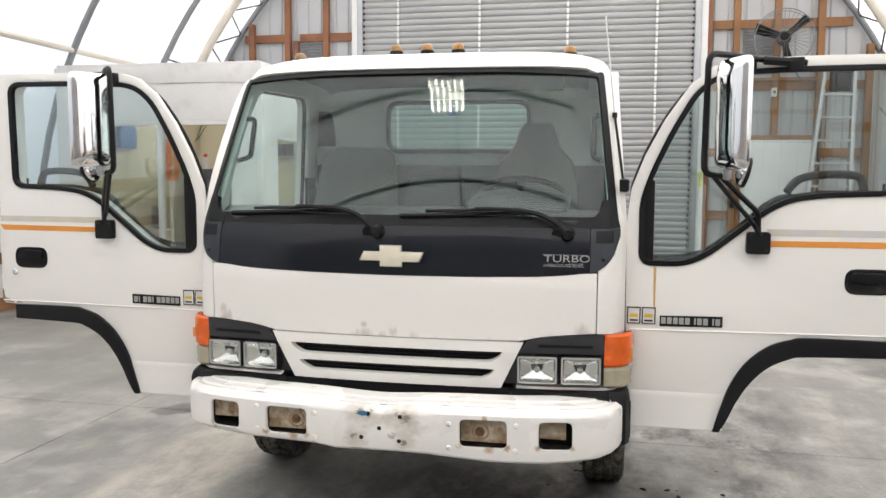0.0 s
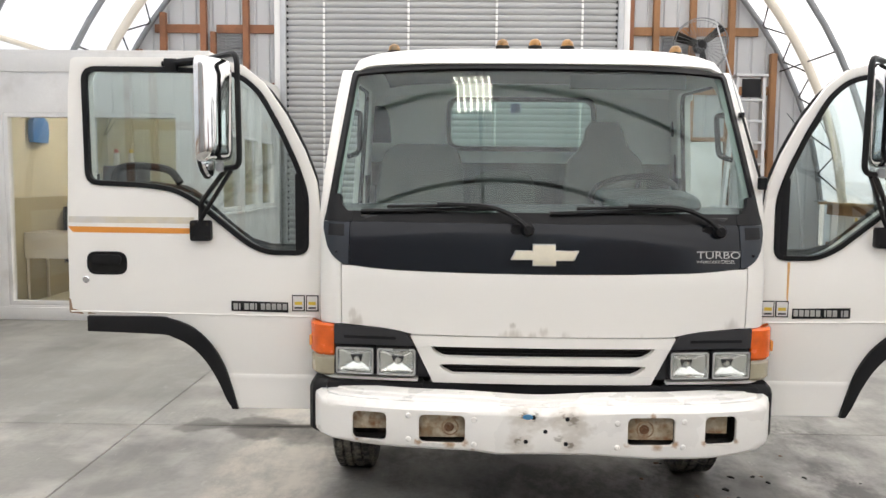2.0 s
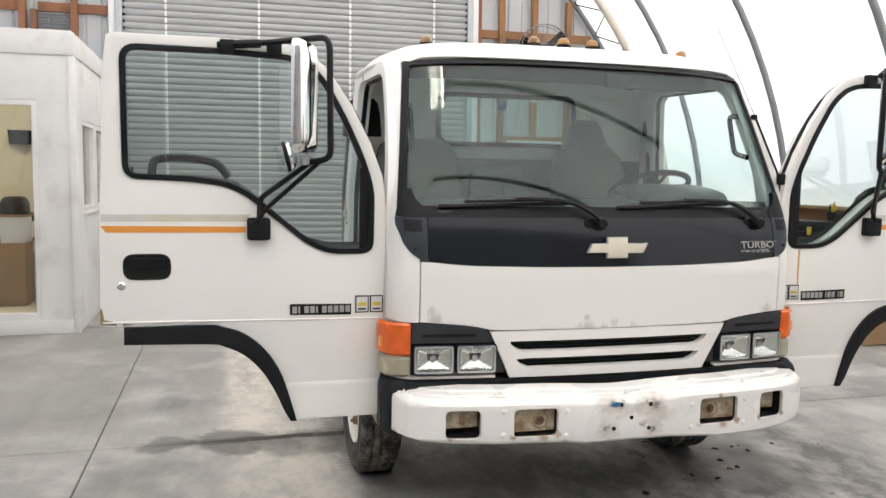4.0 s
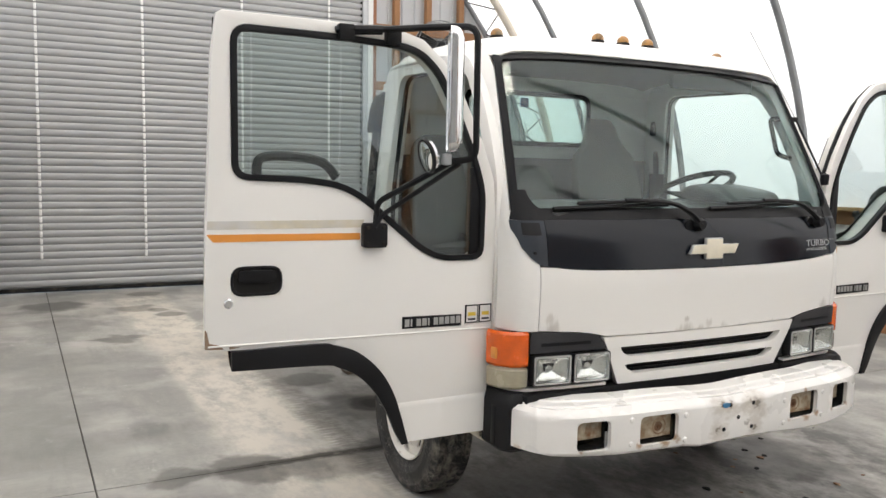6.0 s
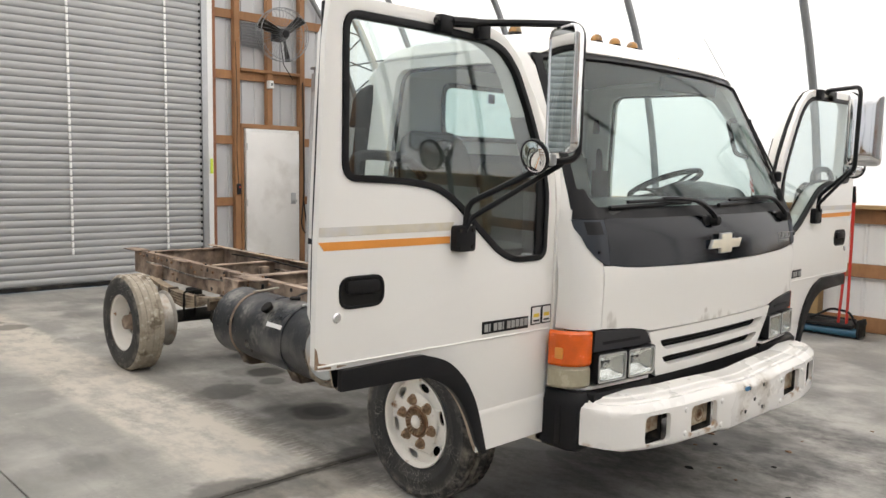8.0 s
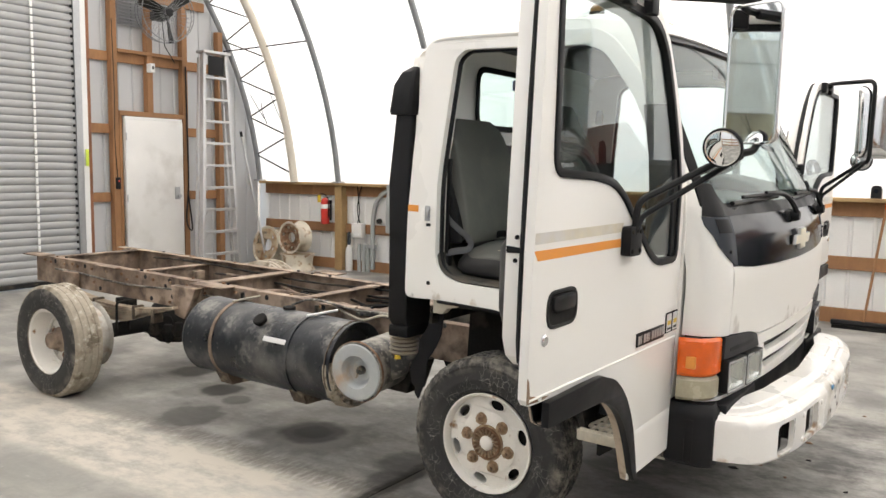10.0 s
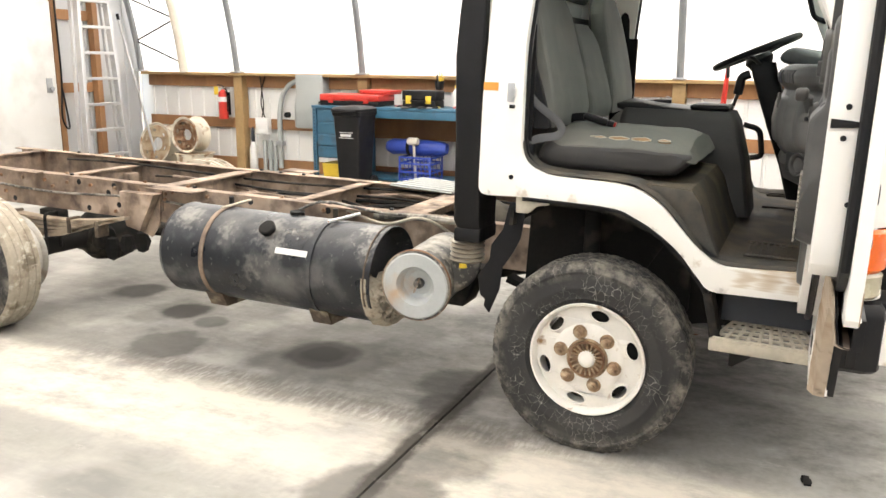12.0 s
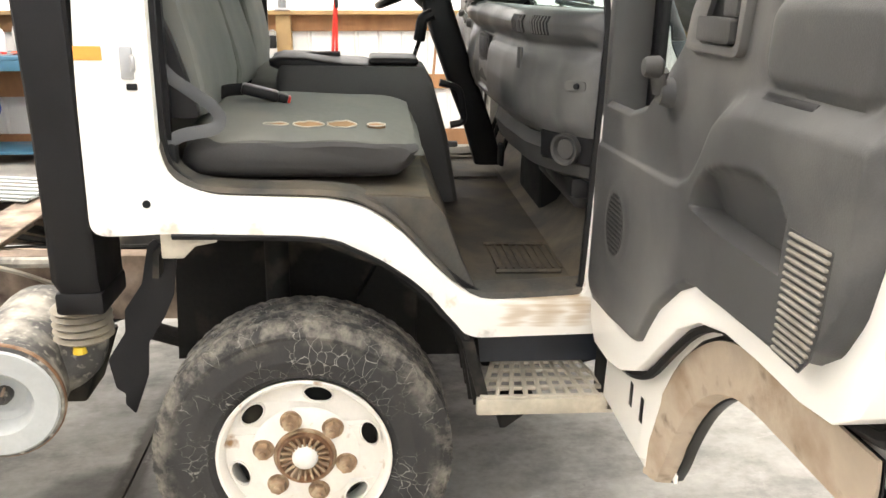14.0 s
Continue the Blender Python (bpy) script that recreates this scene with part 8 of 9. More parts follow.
    part("tray", cushion(-.06, .24, [(.14, 1.27), (-.14, 1.27), (-.15, 1.29), (.14, 1.31)], .03, .01), M_BLACK, con)
    lev = part("shift_lever", rod((.215, -.315, 1.27), (.175, -.345, 1.37), .009, 8), M_CHROME, truck, "chrome gear lever with a black grip")
    part("grip", tube(smooth_path([(.18, -.342, 1.36), (.172, -.348, 1.40), (.170, -.356, 1.435), (.172, -.39, 1.452)], 4), .021, 10), M_BLACK, lev)
    part("hand_brake", tube(smooth_path([(.05, .14, 1.285), (.06, .04, 1.305), (.07, -.06, 1.308)], 4), .016, 8), M_BLACK, truck)
    # steering
    m = pose(.50, -.385, 1.555, -24)
    wheel = part("steering_wheel", merge(None, tube([(.205 * math.cos(a), .205 * math.sin(a), 0) for a in [2 * math.pi * i / 40 for i in range(40)]], .0155, 8, True), m), M_BLACK, truck, "black steering wheel")
    part("wheel_hub", merge(None, lathe([(0, .01), (.055, .005), (.07, -.02), (.05, -.06)], "z", (0, 0, -.02), 18), m), M_BLACK, wheel)
    for a in (20, 160, 270):
        part("spoke", merge(None, tube([(.05 * math.cos(radians(a)), .05 * math.sin(radians(a)), -.025), (.2 * math.cos(radians(a)), .2 * math.sin(radians(a)), 0)], .014, 6, flat=.5), m), M_BLACK, wheel)
    part("column", loft([[(x, y + dy, z) for x, y in rect(.44 - a, .56 + a, -.06, .06, .03, 3)] for z, a, dy in ((1.51, 0, -.42), (1.44, .02, -.44), (1.2, .0, -.53), (1.0, -.02, -.61), (.84, -.02, -.66))]), M_BLACK, truck, "black steering column")
    part("stalk", rod((.42, -.41, 1.50), (.30, -.36, 1.54), .009, 8), M_BLACK, truck)
    for x in (.36, .62, .72):
        pd = part("pedal", box(x - .035, x + .035, -.70, -.68, .86, .95, .008), M_BLACK, truck)
        part("pedal_arm", rod((x, -.69, .90), (x, -.76, 1.12), .010, 6), M_BLACK, pd)
    # dashboard: a full-width moulding with a padded roll above and an angled passenger end
    front = lambda x: lerp(x, [-.955, -.93, -.90, -.85, -.80, -.70, -.55, .2, .5, .75, .94], [-.705, -.675, -.648, -.612, -.588, -.556, -.542, -.538, -.56, -.63, -.74])
    fall = lambda z: lerp(z, [1.185, 1.20, 1.24, 1.30, 1.36, 1.395, 1.412, 1.425, 1.44, 1.465, 1.485, 1.497, 1.502], [-.040, -.020, -.006, 0, -.006, -.016, -.024, -.008, .004, .008, -.002, -.022, -.05])
    smooth = lambda v: (lambda q: q * q * (3 - 2 * q))(min(1.0, max(0.0, v)))

    def face(x, z):
        d = 0.0
        lid = max(abs(x + .49) - .25, abs(z - 1.30) - .078) - .012
        if z < 1.408:
            d += .010 * smooth(-lid / .012) - .004 * math.exp(-(lid / .005) ** 2)
            d += .016 * smooth((-.855 - x) / .03) * smooth((z - 1.19) / .04) * smooth((1.405 - z) / .03)
            d -= .012 * smooth((x + .215) / .01) * smooth((.12 - x) / .01) * smooth((z - 1.215) / .01)
        return front(x) + fall(z) + d + .002 * noise.noise(Vector((x * 8, 0, z * 8)))

    rings = []
    for i in range(91):
        x = -.945 + 1.875 * i / 90
        back = -.93 + .12 * smooth((abs(x) - .78) / .14)
        ring_pts = [(x, face(x, 1.186 + .316 * k / 44), 1.186 + .316 * k / 44) for k in range(45)]
        rings.append(ring_pts + [(x, back, 1.465), (x, back, 1.10)])
    dash = part("dashboard", loft(rings), M_DASH, truck, "scuffed grey dashboard", 60)
    for x0, x1 in ((-.635, -.725), (-.765, -.835)):
        part("vent_bed", sheet([[(x, face(x, z) + .0008, z) for z in (1.436, 1.45, 1.465, 1.480)] for x in (x0, (x0 + x1) / 2, x1)], .002), M_BLACK, dash)
        for i in range(6):
            x = x0 + (x1 - x0) * (i + .5) / 6
            part("air_vent", tube([(x, face(x, z) + .002, z) for z in (1.437, 1.45, 1.465, 1.479)], .003, 5), M_DASH, dash)
    part("latch", merge(None, box(-.011, .011, -.004, .006, -.028, .028, .004), pose(-.705, face(-.705, 1.372), 1.372, 0, 0, 14)), M_VINYL, dash)
    part("key_plate", merge(None, prism(rect(-.034, .024, -.012, .012, .011), "y", -.004, .003, (), .001), pose(-.918, face(-.918, 1.323), 1.323, 0, 0, 47)), M_TRIM, dash)
    part("key_lock", merge(None, lathe([(0, .006), (.007, .005), (.008, .0)], "y", (0, 0, 0), 12), pose(-.926, face(-.926, 1.323) + .002, 1.323, 0, 0, 47)), M_BLACK, dash)
    for z0, z1 in ((1.335, 1.398), (1.245, 1.318)):
        part("switch_panel", sheet([[(x, face(x, z) + .001, z) for z in (z0, z1)] for x in (-.205, -.15, -.05, .09)], .004), M_BLACK, dash, "black switch and vent panel")
    part("lower_trim", loft([[(x, front(x) - .03 + a, z) for x in (-.945, -.90, -.80, -.70, -.45, -.25)] + [(x, front(x) - .12, z) for x in (-.25, -.45, -.70, -.80, -.90, -.945)] for z, a in ((1.075, -.06), (1.095, -.015), (1.15, .004), (1.184, -.008))]), M_VINYL, dash, "dark lower dashboard panel")
    part("vent_box", loft([[(x, front(x) - .03 + a, z) for x in (-.945, -.90, -.85, -.80)] + [(x, front(x) - .09, z) for x in (-.80, -.85, -.90, -.945)] for z, a in ((1.128, .006), (1.134, .012), (1.196, .014), (1.204, .006))]), M_BLACK, dash)
    part("radio_panel", box(-.18, .05, -.56, -.546, 1.32, 1.40, .004), M_BLACK, dash, "black radio and heater panel")
    part("stereo", box(-.16, .03, -.547, -.543, 1.345, 1.39, .001), M_GREY, dash)
    part("round_vent", merge(None, lathe([(0, .004), (.024, .010), (.028, .004), (.034, .016), (.040, .018), (.042, -.01)], "y", (0, 0, 0), 22), pose(-.885, front(-.885) - .018, 1.165, 0, 0, 40)), M_VINYL, dash)
    part("heater_box", box(-.80, -.30, -.90, -.70, .98, 1.10, .03, 3), M_VINYL, dash)
    part("lower_duct", box(-.88, -.55, -.80, -.67, 1.03, 1.09, .02, 2), M_BLACK, dash)
    part("instrument_hood", cushion(.28, .74, [(-.75, 1.49), (-.55, 1.50), (-.50, 1.53), (-.56, 1.57), (-.72, 1.54)], .04, .01), M_DASH, dash)
    part("kick_panel", box(-.20, .20, -.88, -.74, .81, 1.06, .02), M_BLACK, dash)
    part("sun_visor", box(.15, .70, -.56, -.53, 2.05, 2.12, .01), M_LINER, truck)


build_interior()


# ---- lamps of the hall ----
def high_bay(x, y, z):
    lamp = thing("high_bay_light", "white six-tube high-bay light hung under the roof", "ceiling light", at=pose(x, y, z), group="high-bay lights")
    part("housing", prism(rect(-.30, .30, -.51, .51, .01), "z", .03, .07, (), .006), M_SIDING, lamp, "white steel housing")
    for i in range(6):
        u = -.24 + i * .096
        part("tube", rod((u, -.48, .012), (u, .48, .012), .020, 10), M_TUBE, lamp, "lit fluorescent tube")
    for u in (-.25, .25):
        part("chain", rod((u, 0, .07), (u, 0, ARC_Z + ARC_R - z - .03), .006, 6), M_GALV, lamp)


for yy in (-2.85, 1.2, 5.3):
    high_bay(-.56, yy, 5.85)


# ---- by the gable wall ----
def step_ladder():
    lad = thing("step_ladder", "tall aluminium step ladder leaning by the gable wall", "ladder")
    base, top = (3.38, 4.04, 7.36), (3.74, 4.12, 7.72)
    hgt = 3.16
    feet = [Vector((base[0], base[2], 0.012)), Vector((base[1], base[2], 0.012))]
    tops = [Vector((top[0], top[2], hgt)), Vector((top[1], top[2], hgt))]
    for f, t in zip(feet, tops):
        part("rail", beam(f, t, .048, .085, up=(0, 1, 0)), M_ALU, lad)
        part("foot", box(f.x - .03, f.x + .03, f.y - .05, f.y + .05, 0.0, .03, .005), M_BLACK, lad)
    for i in range(9):
        t = (.30 + i * .315) / hgt
        a, c = feet[0].lerp(tops[0], t), feet[1].lerp(tops[1], t)
        part("tread", beam(a + Vector((.02, 0, 0)), c - Vector((.02, 0, 0)), .085, .036), M_ALU, lad)
        for p, s in ((a, 1), (c, -1)):
            part("tread_brace", beam(p + Vector((s * .02, .0, -.10)), p + Vector((s * .11, 0, -.012)), .016, .006), M_ALU, lad)
    part("top_cap", box(top[0] - .05, top[1] + .05, top[2] - .09, top[2] + .10, hgt, hgt + .04, .008), M_ALU, lad)
    part("warning_panel", box(top[0] + .05, top[1] - .05, top[2] - .055, top[2] - .045, hgt - .30, hgt - .03, .003), M_BLACK, lad, "black warning panel")
    for f, t in zip(feet, tops):
        q = Vector((f.x + .01, 7.50, .012))
        part("rear_rail", beam(q, Vector((t.x, t.y + .09, hgt - .05)), .03, .05, up=(0, 1, 0)), M_ALU, lad)


def wall_fan():
    fan = thing("wall_fan", "large black industrial fan with a wire guard on the wall", "fan", at=pose(3.22, 7.86, 3.64, 0, 0, -8))
    r = .40
    for y, rr in ((-.10, r * .96), (.0, r), (.10, r * .96)):
        part("guard_ring", tube([(rr * math.cos(2 * math.pi * i / 40), y, rr * math.sin(2 * math.pi * i / 40)) for i in range(40)], .006, 6, True), M_HOOP, fan)
    for i in range(36):
        a = 2 * math.pi * i / 36
        c, s = math.cos(a), math.sin(a)
        part("guard_wire", tube([(.06 * c, -.135, .06 * s), (.3 * c, -.13, .3 * s), (r * .96 * c, -.10, r * .96 * s), (r * c, 0, r * s), (r * .96 * c, .10, r * .96 * s), (.06 * c, .13, .06 * s)], .0022, 4), M_HOOP, fan)
    part("motor", lathe([(0, -.02), (.09, -.01), (.10, .04), (.10, .16), (.06, .19), (0, .19)], "y", (0, 0, 0), 20), M_BLACK, fan)
    part("hub", lathe([(0, -.142), (.05, -.138), (.06, -.12), (.06, -.05)], "y", (0, 0, 0), 18), M_BLACK, fan)
    for k in range(3):
        a = radians(40 + 120 * k)
        rows = []
        for t in (.08, .2, .32, .405):
            w = .07 + .16 * t
            rows.append([(t * math.cos(a) - u * w * math.sin(a), -.03 + u * .10, t * math.sin(a) + u * w * math.cos(a)) for u in (-.5, -.17, .17, .5)])
        part("blade", sheet(rows, .004), M_DUST, fan, "dark fan blade")
    part("bracket", box(-.05, .05, .17, .36, -.06, .06, .008), M_BLACK, fan)
    part("stay", tube([(.02, .12, -.08), (.15, .30, -.40), (.30, .30, -.62)], .007, 6), M_BLACK, fan)


def small_fittings():
    y = BACK - 0.01
    b = thing("switch_box", "small white switch box on the wall framing", "switch box", at=pose(3.16, y - .10, 2.91))
    part("box", box(-.035, .035, -.02, .08, -.06, .06, .006), M_SIDING, b)
    part("switch", box(-.012, .012, -.026, -.02, -.02, .02, .002), M_BLACK, b)
    b = thing("door_opener", "black push-button box on a stud beside the door", "control box", at=pose(2.64, y + .02, 1.31))
    part("case", box(-.03, .03, -.06, -.02, -.08, .08, .006), M_BLACK, b)
    part("button", lathe([(0, -.068), (.012, -.066), (.012, -.06)], "y", (0, 0, .03), 10), M_RED, b)
    part("cord", tube(smooth_path([(0, -.03, .08), (-.02, -.02, .6), (-.01, -.02, 1.2), (-.03, -.02, 2.2)], 5), .006, 6), M_DUST, b)
    tag = box(-.022, .022, -.004, .004, -.11, .11, .001)
    solo("marker_tag", tag, material("lime_tag", (.62, .75, .08), .5), "lime green marker strip on the door jamb", "marker", at=pose(2.185, y - .04, 1.65))
    cord = tube(smooth_path([(3.79, y - .01, 3.0), (3.80, y - .012, 2.2), (3.81, y - .012, 1.3), (3.76, y - .02, .75), (3.86, y - .02, .62), (3.80, y - .012, 1.15)], 6), .011, 6)
    solo("extension_cord", cord, M_BLACK, "black extension cord looped on the wall", "cable", kind="")


def spare_rim(at, rust, label, k=1.06, h=.125):
    w = thing("spare_rim", label, "wheel rim", at=at, group="bare truck rims")
    barrel = [(.222, -h + .010), (.228, -h + .003), (.226, -h), (.216, -h), (.206, -h + .012), (.200, -h * .6), (.190, .0), (.186, h * .35), (.200, h * .7), (.222, h - .010), (.228, h - .002), (.218, h), (.192, h * .7), (.178, h * .35), (.182, 0), (.192, -h * .6), (.198, -h + .014)]
    part("barrel", lathe([(r * k, x) for r, x in barrel], "x", (0, 0, 0), 48, closed=True), M_RIM_CREAM, w, "cream painted rim barrel")
    face = -h + .030
    dish = disc(face, face + .010, .196 * k, .070 * k, .145 * k, 6, (.018, .030))
    for v in dish.verts:
        v.co.x += .022 * math.cos(min(1.0, max(0.0, (math.hypot(v.co.y, v.co.z) - .10) / .085)) * math.pi)
    part("disc", dish, M_RUST if rust else M_RIM_RUSTY, w, "rusty wheel disc")
    nut = mesh_of("stud_hole", lathe([(0, -.002), (.013, -.002), (.014, .002)], "x", (0, 0, 0), 10), M_BLACK)
    for i in range(6):
        a = radians(60 * i)
        piece("stud_hole", nut, w, pose(face + .0215, .098 * k * math.cos(a), .098 * k * math.sin(a)))


def fire_extinguisher():
    e = thing("fire_extinguisher", "red fire extinguisher with a yellow tag on the post", "extinguisher", at=pose(5.20, 6.73, .70))
    part("cylinder", lathe([(.0, 0), (.060, .0), (.066, .012), (.066, .33), (.058, .365), (.030, .39), (.022, .40), (0, .40)], "z", (0, 0, 0), 24), M_RED, e)
    part("label", lathe([(.0668, .235), (.0668, .30)], "z", (0, 0, 0), 24, caps=False), M_SIDING, e, "white label band")
    part("valve", box(-.018, .018, -.02, .02, .395, .43, .005), M_ALU, e)
    part("handle", tube(bent([(.0, -.02, .43), (0, .02, .455), (0, .09, .46)], .02), .010, 6), M_BLACK, e)
    part("lever", tube([(.0, -.02, .42), (0, .09, .432)], .009, 6), M_ALU, e)
    part("hose", tube(smooth_path([(0, -.02, .41), (-.02, -.08, .39), (-.02, -.088, .25), (-.02, -.085, .10)], 5), .009, 6), M_BLACK, e)
    part("tag", box(-.075, -.068, .02, .09, .33, .44, .002), M_YELLOW, e, "yellow inspection tag")
    part("wall_bracket", box(.06, .12, -.03, .03, .05, .36, .004), M_BLACK, e)


def electrics():
    x = HALL_X + SIDE - .024
    p = thing("electric_panel", "grey steel electrical enclosure on the side wall", "electrical box", at=pose(x, 5.33, .62))
    part("case", box(-.19, .0, -.21, .21, .0, .70, .006), M_PANELGREY, p)
    part("cover", box(-.200, -.191, -.19, .19, .02, .68, .004), M_PANELGREY, p)
    part("latch", box(-.206, -.200, -.17, -.15, .30, .36, .002), M_BLACK, p)
    j = thing("junction_box", "cream junction box on the side wall", "electrical box", at=pose(x - .04, 6.15, .51))
    part("case", box(-.10, .0, -.10, .10, .0, .22, .008), M_PAINT, j)
    part("sticker", box(-.1015, -.1005, -.06, .05, .03, .07), M_SIDING, j)
    part("cable", tube(smooth_path([(-.05, .02, .22), (-.03, .0, .38), (-.02, .03, .60), (-.02, .05, .78)], 5), .008, 6), M_DUST, j)
    part("cable", tube(smooth_path([(-.05, -.03, .22), (-.03, .04, .40), (-.02, .02, .62), (-.02, -.04, .78)], 5), .008, 6), M_DUST, j)
    c = thing("conduit", "grey bent electrical conduit rising along the wall", "pipe")
    part("bend", tube(bent([(x - .06, 5.90, .05), (x - .06, 5.90, .80), (x - .06, 5.84, 1.06), (x - .06, 5.70, 1.20), (x - .06, 5.56, 1.24)], .18, 7), .034, 10), M_PANELGREY, c)
    part("bend", tube(bent([(x - .07, 5.62, .62), (x - .07, 5.62, .95), (x - .07, 5.56, 1.10)], .10, 5), .022, 8), M_PANELGREY, c)
    for y in (6.16, 6.07, 5.99):
        part("stub", rod((x - .06, y, .0), (x - .06, y, .42), .030, 10), M_PANELGREY, c, "grey conduit stub out of the floor")
    part("clamp", box(x - .10, x - .02, 5.84, 5.96, .36, .42, .004), M_GALV, c)
    part("socket", lathe([(0, -.06), (.035, -.055), (.04, .0)], "x", (x - .08, 5.74, .78), 14), M_BLACK, c, "black round socket")
    b = thing("spray_bottle", "white bottle with a blue collar standing by the wall", "bottle", at=pose(x - .12, 6.31, .0))
    part("body", lathe([(0, 0), (.05, 0), (.055, .01), (.055, .30), (.04, .36), (.02, .40), (.02, .44), (0, .44)], "z", (0, 0, 0), 20), M_PAINT, b)
    part("neck", lathe([(.024, .40), (.026, .47), (.020, .55), (.010, .60), (0, .60)], "z", (0, 0, 0), 14), M_CAP, b)


# ---- the bench and what lies on it ----
def work_bench():
    t = thing("work_bench", "blue steel work bench with a drawer unit at one end", "workbench")
    x0, x1, y0, y1, h = 4.50, 5.16, 2.35, 4.84, .97
    part("top", box(x0, x1, y0, y1, h - .035, h, .006), M_BENCH, t)
    part("apron", box(x0 + .005, x0 + .03, y0 + .03, y1 - .48, h - .125, h - .036, .004), M_BENCH, t)
    part("back_shelf", box(x0 + .12, x1, y0 + .06, y1 - .48, .10, .125, .004), M_BENCH, t)
    part("back_board", box(x1 - .03, x1 - .012, y0 + .05, y1 - .48, .55, .84, .004), M_WOOD, t, "brown board at the back of the bench")
    for y in (y0 + .03, y1 - .50, y1 - .035):
        for x in (x0 + .03, x1 - .035):
            part("leg", box(x - .025, x + .025, y - .025, y + .025, .0, h - .036, .003), M_BENCH, t)
    part("cabinet", box(x0 + .03, x1 - .03, y1 - .46, y1 - .065, .34, h - .037, .004), M_BENCH, t)
    for i in range(4):
        z = .35 + i * .144
        part("drawer", box(x0 + .012, x0 + .03, y1 - .45, y1 - .075, z, z + .134, .006), M_BENCH, t)
        part("drawer_lip", box(x0 + .004, x0 + .012, y1 - .44, y1 - .085, z + .108, z + .122, .003), M_BENCH, t)
    for i in range(22):
        part("slot", box(x0 + .004, x0 + .0048, y1 - .043, y1 - .030, .04 + i * .041, .062 + i * .041), M_BLACK, t)
    return h


def wheelie_bin():
    b = thing("waste_bin", "black plastic wheeled waste bin with a white mark", "bin", at=pose(4.20, 4.06, 0))
    rings = []
    for z, w, d in ((.06, .13, .15), (.12, .135, .16), (.55, .155, .18), (.88, .172, .20), (.90, .185, .215), (.935, .185, .215)):
        rings.append([(u, v, z) for u, v in rect(-d, d, -w, w, .04, 3)])
    part("body", loft(rings), M_BLACK, b)
    part("lid", loft([[(u - .01, v, z) for u, v in rect(-d, d, -w, w, .05, 3)] for z, w, d in ((.937, .190, .222), (.965, .190, .222), (.99, .16, .19), (.998, .10, .13))]), M_BLACK, b)
    part("handle", rod((-.225, -.14, .945), (-.225, .14, .945), .016, 8), M_BLACK, b)
    for v in (-.15, .15):
        part("wheel", lathe([(0, -.025), (.09, -.025), (.10, -.015), (.10, .015), (.09, .025), (0, .025)], "y", (.15, v, .10), 20), M_BLACK, b)
    for i in range(5):
        part("mark_bar", prism(rect(-.060 + i * .020, -.046 + i * .020, .662, .690), "x", -.2005, -.186), M_SIDING, b, "white printed mark")
    part("mark_disc", lathe([(0, -.2005), (.017, -.2005), (.017, -.186)], "x", (0, .058, .676), 16), M_SIDING, b)
    for z in (.644, .704):
        part("mark_line", prism(rect(-.088, .088, z, z + .005), "x", -.2005, -.184), M_SIDING, b)


def open_crate():
    c = thing("milk_crate", "blue plastic lattice crate under the bench", "crate", at=pose(4.72, 3.47, .127))
    w, d, h = .20, .165, .28
    part("base", box(-d, d, -w, w, 0, .015, .003), M_BLUE, c)
    for z in (.0, .09, .19, .26):
        for s in (-1, 1):
            part("rail", box(s * d - .007, s * d + .007, -w, w, z, z + .022, .003), M_BLUE, c)
            part("rail", box(-d + .008, d - .008, s * w - .007, s * w + .007, z, z + .022, .003), M_BLUE, c)
    for i in range(8):
        v = -w + .02 + i * (2 * w - .04) / 7
        for s in (-1, 1):
            part("bar", beam((s * d, v - .02, .012), (s * d, v + .02, h - .012), .008, .012, up=(1, 0, 0)), M_BLUE, c)
    for s in (-1, 1):
        for u in (-d, d):
            part("post", box(u - .009, u + .009, s * w - .009, s * w + .009, 0, h, .003), M_BLUE, c)
    n = thing("rolled_bag", "blue fabric bag rolled up under the bench", "bag", at=pose(4.78, 3.55, .408))
    part("roll", lathe([(0, -.40), (.06, -.39), (.085, -.33), (.095, -.1), (.09, .15), (.095, .32), (.06, .39), (0, .40)], "y", (0, 0, .09), 18, wobble=lambda r, h, j: r * (1 + .06 * math.sin(j * 1.7 + h * 9))), M_BLUE, n)
    part("strap", lathe([(.10, .06), (.102, .065), (.102, .10), (.10, .105)], "y", (0, 0, .09), 18, closed=True), M_BLACK, n)


def tool_case(at, size, body, lid, label, clamps=None):
    x, y, h = size
    c = thing("tool_case", label, "toolbox", at=at, group="tool cases on the bench")
    part("body", box(-x / 2, x / 2, -y / 2, y / 2, 0, h * .42, .01, 2), body, c)
    part("lid", box(-x / 2 - .004, x / 2 + .004, -y / 2 - .004, y / 2 + .004, h * .43, h, .014, 2), lid, c)
    part("carry_grip", tube(bent([(-x / 2, -.09, h * .4), (-x / 2 - .03, -.09, h * .4), (-x / 2 - .03, .09, h * .4), (-x / 2, .09, h * .4)], .02), .009, 6), body, c)
    for v in (-y * .30, y * .30):
        part("clasp", box(-x / 2 - .012, -x / 2 - .003, v - .035, v + .035, h * .25, h * .70, .004), clamps or lid, c)


